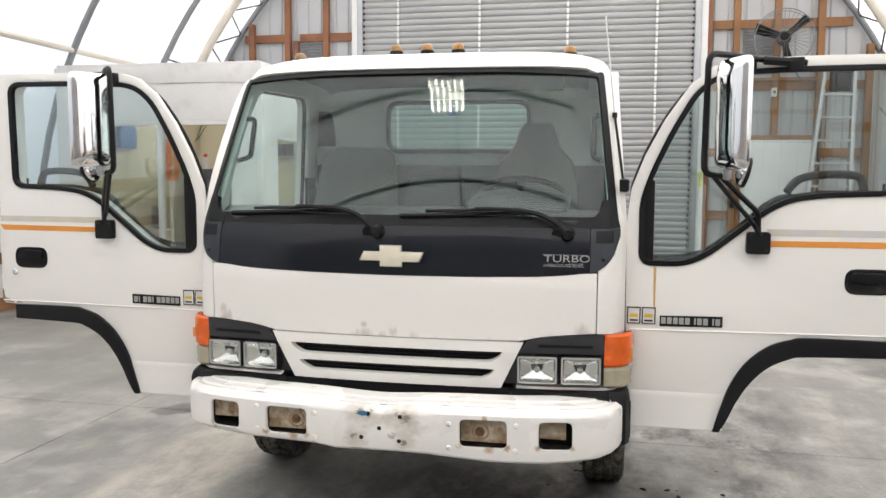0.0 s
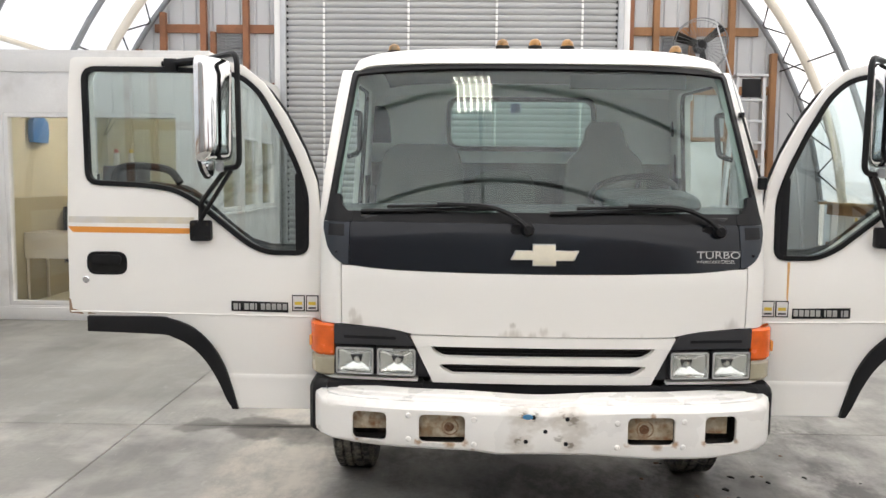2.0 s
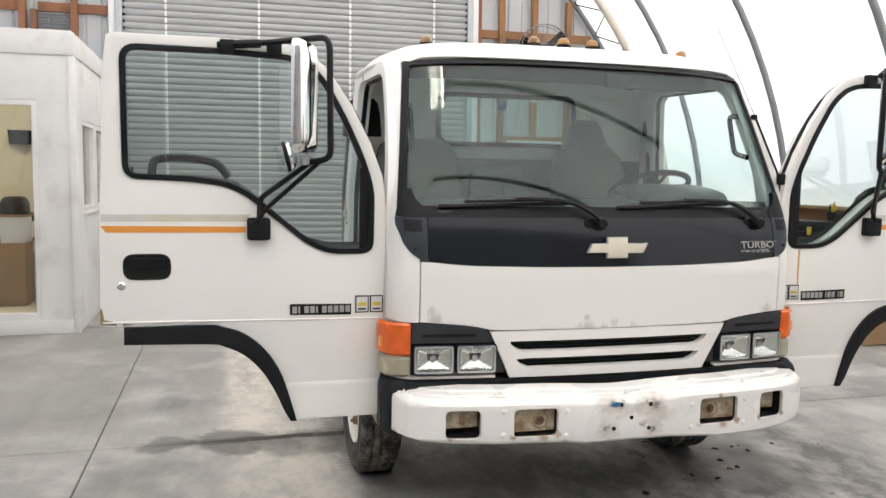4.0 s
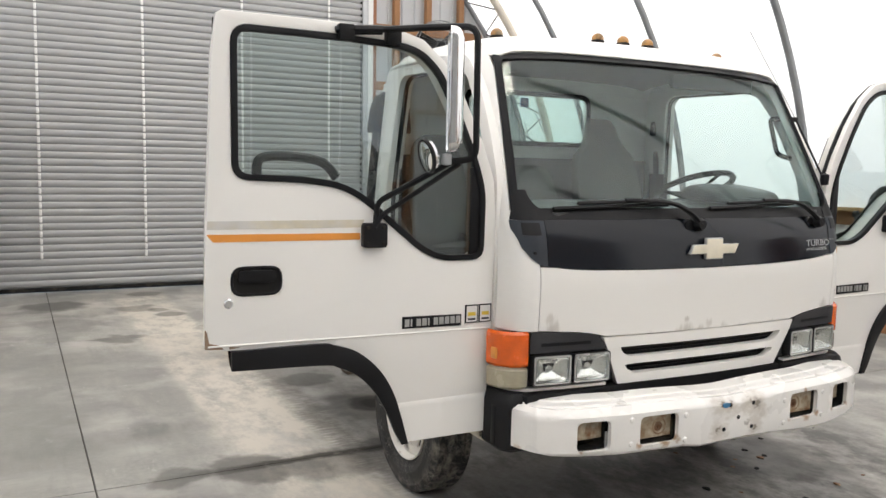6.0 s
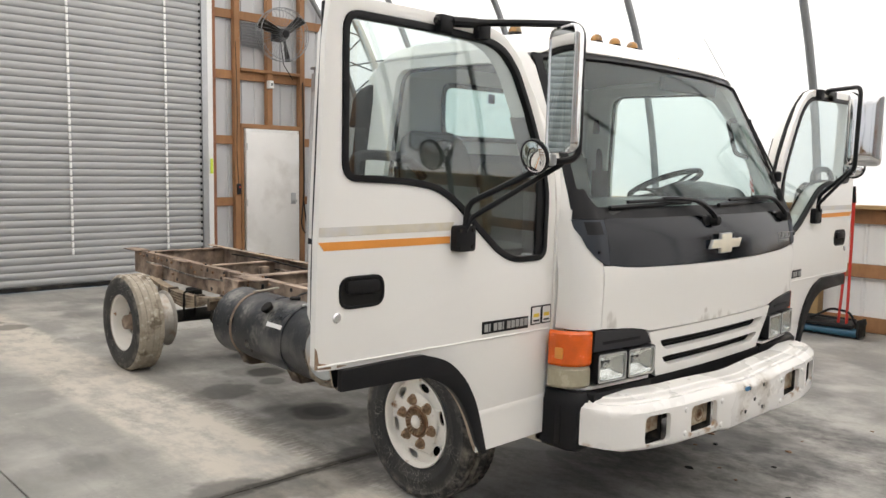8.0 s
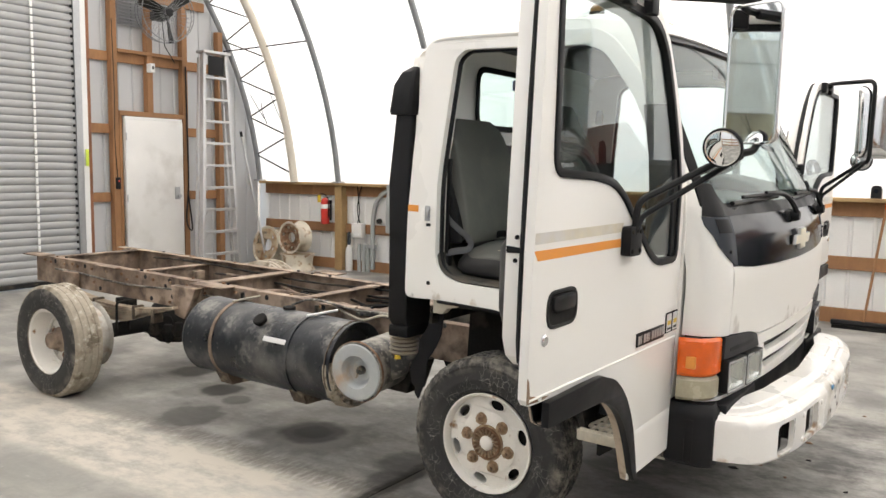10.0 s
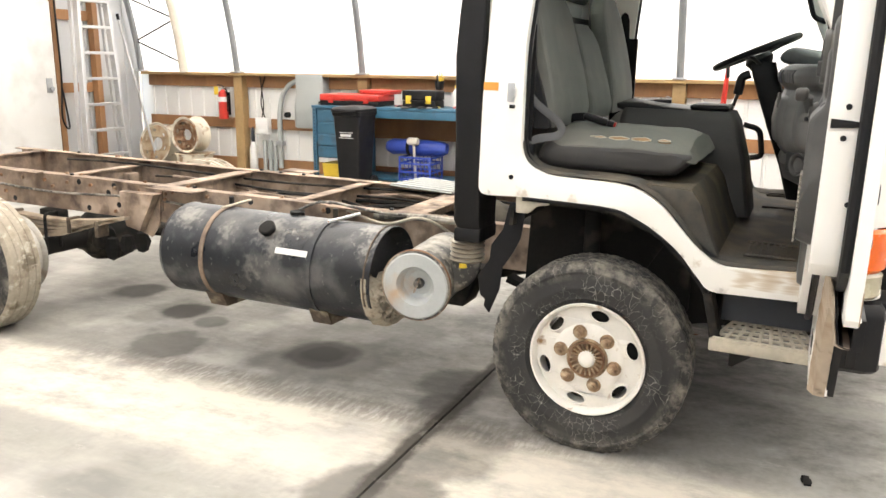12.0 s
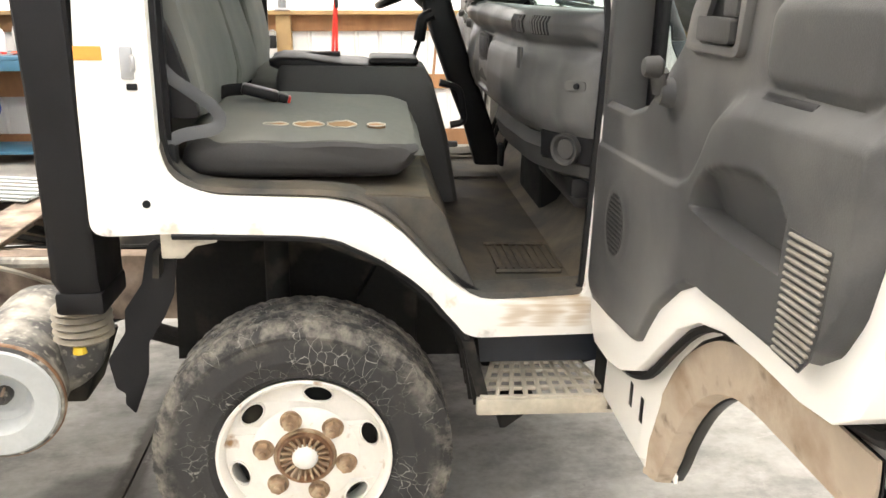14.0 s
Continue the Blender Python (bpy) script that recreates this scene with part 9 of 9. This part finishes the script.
def bottle(at, r, h, mat, cap, label, spray=False):
    b = thing("bottle", label, "bottle", at=at, group="bottles on the bench")
    part("body", lathe([(0, 0), (r * .9, 0), (r, .01), (r, h * .62), (r * .75, h * .76), (r * .36, h * .84), (r * .34, h * .90), (0, h * .90)], "z", (0, 0, 0), 18), mat, b)
    part("cap", lathe([(r * .42, h * .88), (r * .42, h * .98), (r * .2, h), (0, h)], "z", (0, 0, 0), 14), cap, b)
    if spray:
        part("trigger", merge(box(-.055, .02, -.012, .012, h * .95, h * 1.05, .005), box(-.035, -.025, -.006, .006, h * .82, h * .96, .002)), cap, b)


def bench_goods(h):
    tool_case(pose(4.78, 4.36, h), (.42, .80, .135), M_BLACK, M_RED, "long red-lidded tool case on the bench")
    tool_case(pose(4.90, 4.10, h + .137), (.30, .42, .05), M_RED, M_RED, "flat red case on another case")
    tool_case(pose(4.72, 3.44, h), (.26, .42, .20), M_BLACK, M_BLACK, "black toolbox with yellow clasps on the bench", M_YELLOW)
    cup = thing("pencil_pot", "black pot full of pens and brushes", "pot", at=pose(4.86, 3.30, h + .204))
    part("pot", lathe([(0, 0), (.045, 0), (.055, .10), (.050, .10), (.042, .01), (0, .01)], "z", (0, 0, 0), 16), M_BLACK, cup)
    rng = random.Random(4)
    for i in range(8):
        a, q = rng.uniform(0, 6.28), rng.uniform(.02, .05)
        part("pen", rod((.01 * math.cos(a), .01 * math.sin(a), .02), (q * 1.4 * math.cos(a), q * 1.4 * math.sin(a), rng.uniform(.16, .24)), .006, 6), rng.choice((M_WOOD_PALE, M_BLACK, M_YELLOW, M_BENCH)), cup)
    bottle(pose(4.80, 3.06, h), .045, .26, M_PAINT, M_YELLOW, "white bottle with a yellow cap on the bench")
    bottle(pose(4.92, 2.95, h), .045, .30, M_PAINT, material("spray_head_blue", (.05, .25, .62), .4), "white spray bottle with a blue trigger", True)
    bottle(pose(4.78, 2.82, h), .038, .22, material("bottle_green", (.10, .25, .12), .4), M_SIDING, "green bottle with a white cap on the bench")
    bottle(pose(4.90, 2.70, h), .045, .30, M_RED, M_RED, "red spray bottle on the bench", True)
    bottle(pose(4.80, 2.60, h), .04, .24, M_SIDING, M_BLACK, "pale bottle with a black cap on the bench")
    for i in range(16):
        y, x = rng.uniform(2.5, 3.95), rng.uniform(4.56, 4.76)
        if 3.18 < y < 3.70:
            x = rng.uniform(4.53, 4.56)
        a = rng.uniform(0, 180)
        kind = i % 3
        if kind == 0:
            w = thing("wrench", "grey steel wrench lying on the bench", "hand tool", at=pose(x, y, h + .006, 0, 0, a), group="hand tools on the bench")
            part("shank", box(-.075, .075, -.008, .008, -.004, .004, .002), M_GALV, w)
            part("jaw", prism(ring(.085, 0, .018, .018, 12), "z", -.005, .005), M_GALV, w)
        elif kind == 1:
            w = thing("screwdriver", "screwdriver with a coloured grip on the bench", "hand tool", at=pose(x, y, h + .014, 0, 0, a), group="hand tools on the bench")
            part("grip", lathe([(0, -.10), (.011, -.095), (.013, -.05), (.010, -.005), (0, 0)], "y", (0, 0, 0), 10), rng.choice((M_RED, M_BLACK, M_YELLOW, M_ORANGE)), w)
            part("blade", rod((0, 0, 0), (0, .11, 0), .004, 6), M_GALV, w)
        else:
            w = thing("rag", "crumpled dark shop rag on the bench", "cloth", at=pose(x, y, h + .002, 0, 0, a), group="rags on the bench")
            rows = [[(u * .07, v * .06, .012 + .02 * noise.noise(Vector((u * 1.4 + i, v * 1.4, 0)))) for u in (-1, -.5, 0, .5, 1)] for v in (-1, -.5, 0, .5, 1)]
            part("cloth", sheet(rows, .004), rng.choice((M_VINYL, M_DUST, M_RED)), w)
    y = thing("parts_bin", "yellow plastic parts bin below the drawers", "bin", at=pose(4.66, 4.56, .0))
    part("stand", box(-.12, .16, -.15, .15, .0, .11, .004), M_DUST, y)
    part("tub", loft([[(u, v, z) for u, v in rect(-.14 - a, .16, -.14 - a, .14 + a, .02, 3)] for z, a in ((.112, 0), (.26, .012), (.275, .016))]), M_YELLOW, y)
    for i, (yy, tilt) in enumerate(((2.76, 8), (2.68, 10), (2.60, 12))):
        solo("board_offcut", box(-.35, .35, -.012, .012, .0, .70 - .03 * i, .004), M_CARD if i else M_WOOD_RED, "brown board leaning against the bench end", "board", at=pose(4.72, yy - .36, 0.004, -tilt, 0, 3 * i), group="leaning boards")


# ---- along the side wall ----
def flag():
    f = thing("small_flag", "small striped flag on a stick", "flag", at=pose(5.26, 1.36, PLATE))
    part("stick", rod((0, 0, -.002), (-.02, .05, .56), .006, 6), M_WOOD, f)
    def at(u, v):
        return Vector((-.02 - .03 * math.sin(u * 7), .045 - u * .17 - .02 * v, .54 - v * .36 - u * .26))
    red, white, blue = material("flag_red", (.55, .05, .06), .8), M_SIDING, material("flag_blue", (.05, .07, .22), .8)
    for k in range(13):
        u0 = 0.0
        rows = [[at(u0 + (1 - u0) * i / 8, (k + d) / 13) for i in range(9)] for d in (0, 1)]
        part("stripe", sheet(rows, .002), white if k % 2 else red, f)
    rows = [[at(.42 * i / 5, .54 * j / 3) + Vector((-.004, 0, 0)) for i in range(6)] for j in range(4)]
    part("canton", sheet(rows, .009), blue, f)
    for i in range(4):
        for j in range(3):
            p = at(.05 + .10 * i, .08 + .17 * j)
            part("star", box(p.x - .0065, p.x - .0045, p.y - .008, p.y + .008, p.z - .008, p.z + .008), white, f)


def floor_tools():
    s = thing("floor_sweeper", "black wheeled floor tool with two red upright handles", "sweeper", at=pose(4.95, .42, 0))
    part("deck", box(-.12, .30, -.36, .50, .10, .14, .01), M_BLACK, s)
    part("drum", rod((-.06, -.40, .06), (-.06, .52, .06), .045, 16), M_BENCH, s, "blue roller")
    part("end_plate", box(-.14, .06, -.43, -.405, .02, .20, .006), M_DUST, s)
    part("end_plate", box(-.14, .06, .525, .55, .02, .16, .006), M_DUST, s)
    for v in (-.30, .40):
        part("wheel", lathe([(0, -.02), (.05, -.02), (.055, 0), (.05, .02), (0, .02)], "y", (.24, v, .055), 16), M_BLACK, s)
    for v0, v1 in ((-.36, -.31), (-.28, -.30)):
        part("handle", rod((-.02, v0 + .09, .14), (-.12, v1, 1.46), .014, 8), M_RED, s, "red steel handle")
    part("handle_grip", rod((-.115, -.31, 1.36), (-.125, -.30, 1.52), .019, 8), M_BLACK, s)
    part("yoke", tube(bent([(-.02, -.36, .14), (-.03, -.30, .26), (-.03, -.12, .28), (.0, .10, .15)], .05), .013, 8), M_BLACK, s)
    part("frame_bar", rod((.15, -.30, .16), (.15, .40, .16), .012, 6), M_BLACK, s)
    sc = thing("scoop_shovel", "bright aluminium scoop shovel standing against the wall", "shovel", at=pose(5.08, .95, 0))
    part("scoop", sheet([[(.02 + .05 * (1 - abs(u) ** 2) + .04 * t, u * (.13 - .02 * t), .03 + .40 * t) for u in (-1, -.6, -.2, .2, .6, 1)] for t in (0, .3, .6, .9, 1)], .004), M_ALU, sc)
    part("handle", rod((.07, 0, .40), (.17, .02, 1.1), .016, 8), M_WOOD, sc)
    b = thing("push_broom", "push broom with an orange handle against the wall", "broom", at=pose(5.08, -.72, 0))
    part("head", box(-.04, .04, -.30, .30, .035, .085, .01), M_BLACK, b)
    part("bristles", box(-.03, .03, -.29, .29, .0, .034, .004), M_DUST, b)
    part("handle", rod((0, 0, .08), (.14, -.12, 1.22), .013, 8), M_WOOD, b, "orange-brown wooden handle")
    part("grip", rod((.14, -.12, 1.20), (.165, -.145, 1.45), .014, 8), M_ORANGE, b)
    m = thing("wall_speaker", "small black box standing on the wall plate", "box", at=pose(5.27, -.74, PLATE - .002))
    part("case", loft([[(u, v, z) for u, v in rect(-.04, .04, -.05 * q, .05 * q, .012, 3)] for z, q in ((0, 1), (.09, 1), (.12, .8), (.13, .4))]), M_BLACK, m)
    part("lens", lathe([(0, -.046), (.02, -.045), (.022, -.038)], "x", (0, 0, .075), 12), M_GLOSS, m)
    p = thing("sanding_block", "black tool hanging on the timber post", "hand tool", at=pose(5.16, .74, .98))
    part("body", box(.0, .055, -.035, .035, .0, .12, .012), M_BLACK, p)
    part("loop", tube([(.02 + .0 * i, .03 * math.cos(i * .7), .14 + .03 * math.sin(i * .7)) for i in range(9)], .005, 6), M_GALV, p)
    k = thing("floor_box", "flat dark crate on the floor by the wall", "crate", at=pose(5.02, -2.62, 0))
    part("case", box(-.15, .15, -.26, .26, .0, .07, .006), M_BLACK, k)
    part("lid", box(-.12, .12, -.20, .20, .072, .10, .006), M_SIDING, k)


def bucket_cart():
    c = thing("steel_cart", "low rusty steel cart on caster wheels", "cart", at=pose(4.75, -3.95, 0))
    for u in (-.42, .42):
        part("side_rail", box(u - .03, u + .03, -.75, .85, .17, .25, .005), M_FRAME, c)
    for v in (-.70, -.2, .3, .82):
        part("cross_bar", box(-.388, .388, v - .03, v + .03, .19, .24, .004), M_FRAME, c)
    part("top_rail", beam((-.47, .92, .47), (-.47, -.1, .26), .05, .06), M_FRAME, c)
    for u in (-.42, .42):
        for v in (-.68, .50):
            part("caster", lathe([(0, -.018), (.055, -.018), (.06, -.01), (.06, .01), (.055, .018), (0, .018)], "x", (u, v, .06), 18), M_SIDING, c)
            part("fork", box(u - .028, u + .028, v - .03, v + .03, .115, .168, .004), M_GALV, c)
    b = thing("loader_bucket", "big worn black steel loader bucket on a cart", "bucket", at=pose(4.75, -3.95, .255))
    prof = [(.95, 1.35), (.62, .92), (.30, .62), (.22, .35), (.0, .10), (-.28, .02), (-.60, .10), (-.80, .45), (-.80, 1.10)]
    part("shell", sheet([[(u, y, z) for y, z in prof] for u in (-.55, .55)], .025), M_BUCKET, b)
    for u in (-.57, .545):
        part("cheek", prism(prof, "x", u, u + .025, (), .004), M_BUCKET, b)
    part("lip", prism([(.95, 1.36), (.50, .82), (.55, .78), (1.0, 1.30)], "x", -.60, .60, (), .006), M_BUCKET, b)
    part("red_plate", prism([(.98, 1.40), (.66, 1.0), (.20, 1.05), (.0, 1.62), (.70, 1.75)], "x", -.42, -.38, (), .006), M_REDSTEEL, b, "faded red steel plate")


def left_corner():
    s = thing("shop_stool", "round shop stool with a pale seat", "stool", at=pose(-6.0, 4.98, 0))
    part("seat", lathe([(0, .66), (.15, .66), (.165, .675), (.165, .70), (.14, .715), (0, .715)], "z", (0, 0, 0), 24), M_PAINT, s)
    for i in range(4):
        a = radians(45 + 90 * i)
        part("leg", rod((.10 * math.cos(a), .10 * math.sin(a), .66), (.18 * math.cos(a), .18 * math.sin(a), .0), .012, 8), M_GALV, s)
    for v in (4.55, 4.72):
        j = thing("jack_stand", "red steel jack stand on the floor", "jack stand", at=pose(-6.02, v, 0), group="jack stands")
        for i in range(4):
            a = radians(45 + 90 * i)
            part("leg", beam((.03 * math.cos(a), .03 * math.sin(a), .30), (.10 * math.cos(a), .07 * math.sin(a), .0), .03, .008), M_RED, j)
        part("column", rod((0, 0, .22), (0, 0, .46), .022, 10), M_RED, j)
        part("saddle", box(-.035, .035, -.05, .05, .46, .49, .006), M_RED, j)


# ---- inside the office ----
def office_goods():
    hi = .052
    d = thing("desk", "plain wooden desk inside the office", "desk", at=pose(-4.05, 7.15, hi))
    part("top", box(-.75, .75, -.32, .32, .70, .735, .006), M_CARD, d)
    for u in (-.70, .70):
        for v in (-.28, .28):
            part("leg", box(u - .025, u + .025, v - .025, v + .025, 0, .699, .003), M_CARD, d)
    p = thing("office_printer", "black and grey printer on the desk", "printer", at=pose(-4.25, 7.15, hi + .736))
    part("base", box(-.24, .24, -.2, .2, .0, .20, .015), M_SIDING, p)
    part("scanner", box(-.25, .25, -.21, .21, .202, .30, .02), M_BLACK, p)
    f = thing("small_fridge", "grey and black refrigerator in the office", "fridge", at=pose(-5.24, 7.38, hi))
    part("body", box(-.26, .26, -.26, .26, .02, 1.35, .012), M_PANELGREY, f)
    part("upper_door", box(-.255, .255, -.29, -.262, .92, 1.34, .01), M_PANELGREY, f)
    part("lower_door", box(-.255, .255, -.29, -.262, .04, .91, .01), M_BLACK, f)
    part("handle", rod((.2, -.31, .6), (.2, -.31, .85), .010, 6), M_GALV, f)
    m = thing("microwave", "black microwave oven on the refrigerator", "microwave", at=pose(-5.24, 7.38, hi + 1.352))
    part("case", box(-.27, .27, -.2, .2, 0, .36, .01), M_BLACK, m)
    part("window", box(-.24, .12, -.206, -.201, .05, .31, .004), M_GLOSS, m)
    for u, mt, cp, lb in ((-5.38, M_PAINT, M_RED, "white spray can with a red cap on the microwave"), (-5.16, M_PAINT, M_YELLOW, "white jar with a yellow lid on the microwave")):
        jar = thing("spray_can", lb, "can", at=pose(u, 7.36, hi + 1.713))
        part("body", lathe([(0, 0), (.04, 0), (.042, .01), (.042, .17), (.030, .19), (0, .19)], "z", (0, 0, 0), 16), mt, jar)
        part("cap", lathe([(.030, .19), (.030, .235), (.024, .24), (0, .24)], "z", (0, 0, 0), 14), cp, jar)
    c = thing("cardboard_box", "tall brown cardboard box standing in the office", "box", at=pose(-4.12, 6.2, hi))
    part("carton", box(-.21, .21, -.2, .2, 0, .73, .004), M_CARD, c)
    part("tape", box(-.025, .025, -.2005, .2005, .73, .731), M_STRIPE_OLD, c)
    c = thing("carton", "white carton on a brown cardboard box", "box", at=pose(-4.04, 6.2, hi + .732))
    part("body", box(-.13, .13, -.18, .18, 0, .30, .004), M_SIDING, c)
    c = thing("shelf_board", "brown shelf board laid over the cartons", "board", at=pose(-4.12, 6.2, hi + 1.034))
    part("board", box(-.23, .23, -.2, .2, 0, .025, .003), M_CARD, c)
    part("upright", box(-.23, -.19, -.2, .2, -.30, -.001, .003), M_CARD, c)
    k = thing("black_box", "black box on the brown shelf board", "box", at=pose(-4.05, 6.2, hi + 1.06))
    part("case", loft([[(u, w, z) for u, w in rect(-.14 + a, .14 - a, -.12, .12, .02, 3)] for z, a in ((0, .0), (.12, .0), (.19, .03), (.21, .07))]), M_BLACK, k)
    t = thing("utility_sink", "cream plastic utility sink on a stand in the office", "sink", at=pose(-5.36, 5.55, hi))
    part("tub", prism(rect(-.32, .32, -.28, .28, .05), "z", .55, .86, [rect(-.27, .27, -.23, .23, .05)], .012), M_PIPE, t)
    part("bottom", box(-.28, .28, -.24, .24, .55, .57), M_PIPE, t)
    for u in (-.28, .28):
        for v in (-.24, .24):
            part("leg", rod((u, v, 0), (u, v, .55), .018, 8), M_PIPE, t)
    ch = thing("office_chair", "dark office chair on casters", "chair", at=pose(-4.62, 5.95, hi, 0, 0, 25))
    part("seat", cushion(-.24, .24, [(-.24, .44), (-.25, .48), (-.1, .51), (.2, .51), (.24, .46), (.2, .43)], .05, .01), M_BLACK, ch)
    part("backrest", cushion(-.22, .22, [(.20, .60), (.16, .80), (.20, 1.0), (.25, 1.0), (.23, .80), (.26, .60)], .05, .0), M_BLACK, ch)
    part("post", rod((0, 0, .12), (0, 0, .44), .03, 10), M_BLACK, ch)
    part("back_stem", rod((0, .18, .46), (0, .25, .75), .02, 8), M_BLACK, ch)
    for i in range(5):
        a = radians(72 * i)
        part("foot", rod((0, 0, .12), (.28 * math.cos(a), .28 * math.sin(a), .065), .02, 8), M_BLACK, ch)
        part("caster", lathe([(0, -.02), (.03, -.02), (.03, .02), (0, .02)], "x", (.28 * math.cos(a), .28 * math.sin(a), .032), 12), M_BLACK, ch)
    v = thing("safety_vest", "orange and yellow safety vest hung on the office wall", "vest", at=pose(-5.655, 6.85, 1.58, 0, 0, 90))
    rows = [[(u * (.17 - .05 * (t > .9)), -.02 - .03 * math.cos(u * 4 + t), .62 * t) for u in (-1, -.6, -.2, .2, .6, 1)] for t in (0, .25, .5, .75, 1)]
    part("cloth", sheet(rows, .006), material("vest_orange", (.85, .20, .05), .8), v)
    for u in (-.10, .10):
        part("band", box(u - .022, u + .022, -.065, -.055, .05, .58, .003), M_YELLOW, v, "yellow reflective band")
    part("hook", rod((0, 0, .62), (0, .03, .68), .006, 6), M_GALV, v)
    bg = thing("blue_bag", "blue plastic bag hung on the office wall", "bag", at=pose(-5.62, 5.62, 2.02))
    part("bag", loft([[(u, w, z) for u, w in rect(-.04 * q, .04 * q, -.20 * q, .20 * q, .02, 3)] for z, q in ((0, .9), (.12, 1), (.26, .95), (.32, .6))]), material("bag_blue", (.06, .20, .50), .5), bg)
    part("loop", tube([(0, -.1, .32), (0, 0, .38), (0, .1, .32)], .006, 6), M_BLACK, bg)
    for x in (-4.28, -3.98):
        s = thing("wall_bin", "black storage bin high on the office wall", "storage bin", at=pose(x, 7.62, 1.98), group="storage bins in the office")
        part("tub", loft([[(u, w, z) for u, w in rect(-.12 - a, .12 + a, -.09 - a, .09, .02, 3)] for z, a in ((0, 0), (.17, .012), (.18, .018))]), M_BLACK, s)
        part("bracket", box(-.10, .10, .088, .098, .0, .05), M_GALV, s)
    cp = thing("hanging_apron", "dark work apron hung beside the sink", "apron", at=pose(-5.62, 6.35, .45, 0, 0, 90))
    part("cloth", sheet([[(u * .16, -.02 * math.cos(u * 5), .75 * t) for u in (-1, -.5, 0, .5, 1)] for t in (0, .5, 1)], .006), M_CAP, cp)
    part("peg", rod((0, .0, .75), (0, .02, .80), .008, 6), M_GALV, cp)


def loose_bits():
    """A ribbed panel left on the frame and a mallet in the crate."""
    p = thing("ribbed_panel", "grey ribbed plastic panel lying on the chassis frame", "panel", at=pose(.43, 1.30, .766, 1.1, 0, -10))
    part("sheet", box(-.17, .17, -.22, .22, .0, .006, .002), M_PANELGREY, p)
    for i in range(6):
        u = -.145 + i * .058
        part("rib", box(u - .014, u + .014, -.22, .22, .0062, .016, .004), M_PANELGREY, p)
    m = thing("rubber_mallet", "pale rubber mallet standing head up in the crate", "hand tool", at=pose(4.64, 3.50, .143))
    part("handle", rod((0, 0, 0), (-.01, .02, .40), .016, 10), M_PIPE, m)
    part("head", lathe([(0, -.07), (.036, -.066), (.044, -.05), (.044, .05), (.036, .066), (0, .07)], "y", (-.01, .03, .44), 18), M_PIPE, m)


# ---- stains and scraps on the floor ----
def floor_marks():
    rng = random.Random(12)
    for k in range(26):
        if k < 16:
            x, y = rng.uniform(.75, 1.55), rng.uniform(-1.0, .25)
        else:
            x, y = rng.uniform(.3, 2.3), rng.uniform(-1.7, -.1)
        r = rng.uniform(.008, .022)
        b = lathe([(0, 0), (r, .001), (r * .8, r * .35), (0, r * .45)], "z", (0, 0, .0005), 7, wobble=lambda q, h, j: q * (1 + .35 * math.sin(j * 2.1 + x * 9)))
        solo("debris_crumb", b, M_RUST if k % 2 else M_DUST, "dark crumb of dirt on the floor", "debris", at=pose(x, y, 0, 0, 0, rng.uniform(0, 360)), group="crumbs of dirt")
    chip = merge(box(-.035, .035, -.013, .013, .0, .009, .003), box(-.016, .016, -.018, .018, .0, .007, .003))
    solo("rubber_chip", chip, M_DUST, "black rubber chip lying on the floor", "debris", at=pose(-.905, -.81, .0005, 0, 0, 8))
    paper = sheet([[(u * .06, v * .04, .008 + .012 * noise.noise(Vector((u * 2, v * 2, 4)))) for u in (-1, -.3, .3, 1)] for v in (-1, 0, 1)], .001)
    solo("paper_scrap", paper, M_PAINT, "crumpled scrap of white paper on the floor", "paper", at=pose(3.9, -3.75, .002))


step_ladder()
pole = thing("pole", "thin bare metal pole leaning by the ladder", "pole")
part("shaft", rod((4.88, 7.66, .005), (4.80, 8.13, 2.02), .017, 10), M_ALU, pole)
part("end_cap", rod((4.80, 8.13, 2.02), (4.798, 8.145, 2.10), .021, 8), M_BLACK, pole)
wall_fan()
small_fittings()
spare_rim(pose(5.00, 7.70, .315, 0, 12, -4), False, "cream bare steel rim leaning in the corner", 1.32)
spare_rim(pose(4.88, 7.05, .2455 + .25, 0, 0, -3), True, "bare steel rim with a rusty disc on another rim", 1.075)
spare_rim(pose(4.88, 7.00, .125, 0, 90, 0), False, "bare steel rim lying flat on the floor", 1.2)
fire_extinguisher()
electrics()
bench_goods(work_bench())
wheelie_bin()
open_crate()
flag()
floor_tools()
bucket_cart()
left_corner()
office_goods()
loose_bits()
floor_marks()
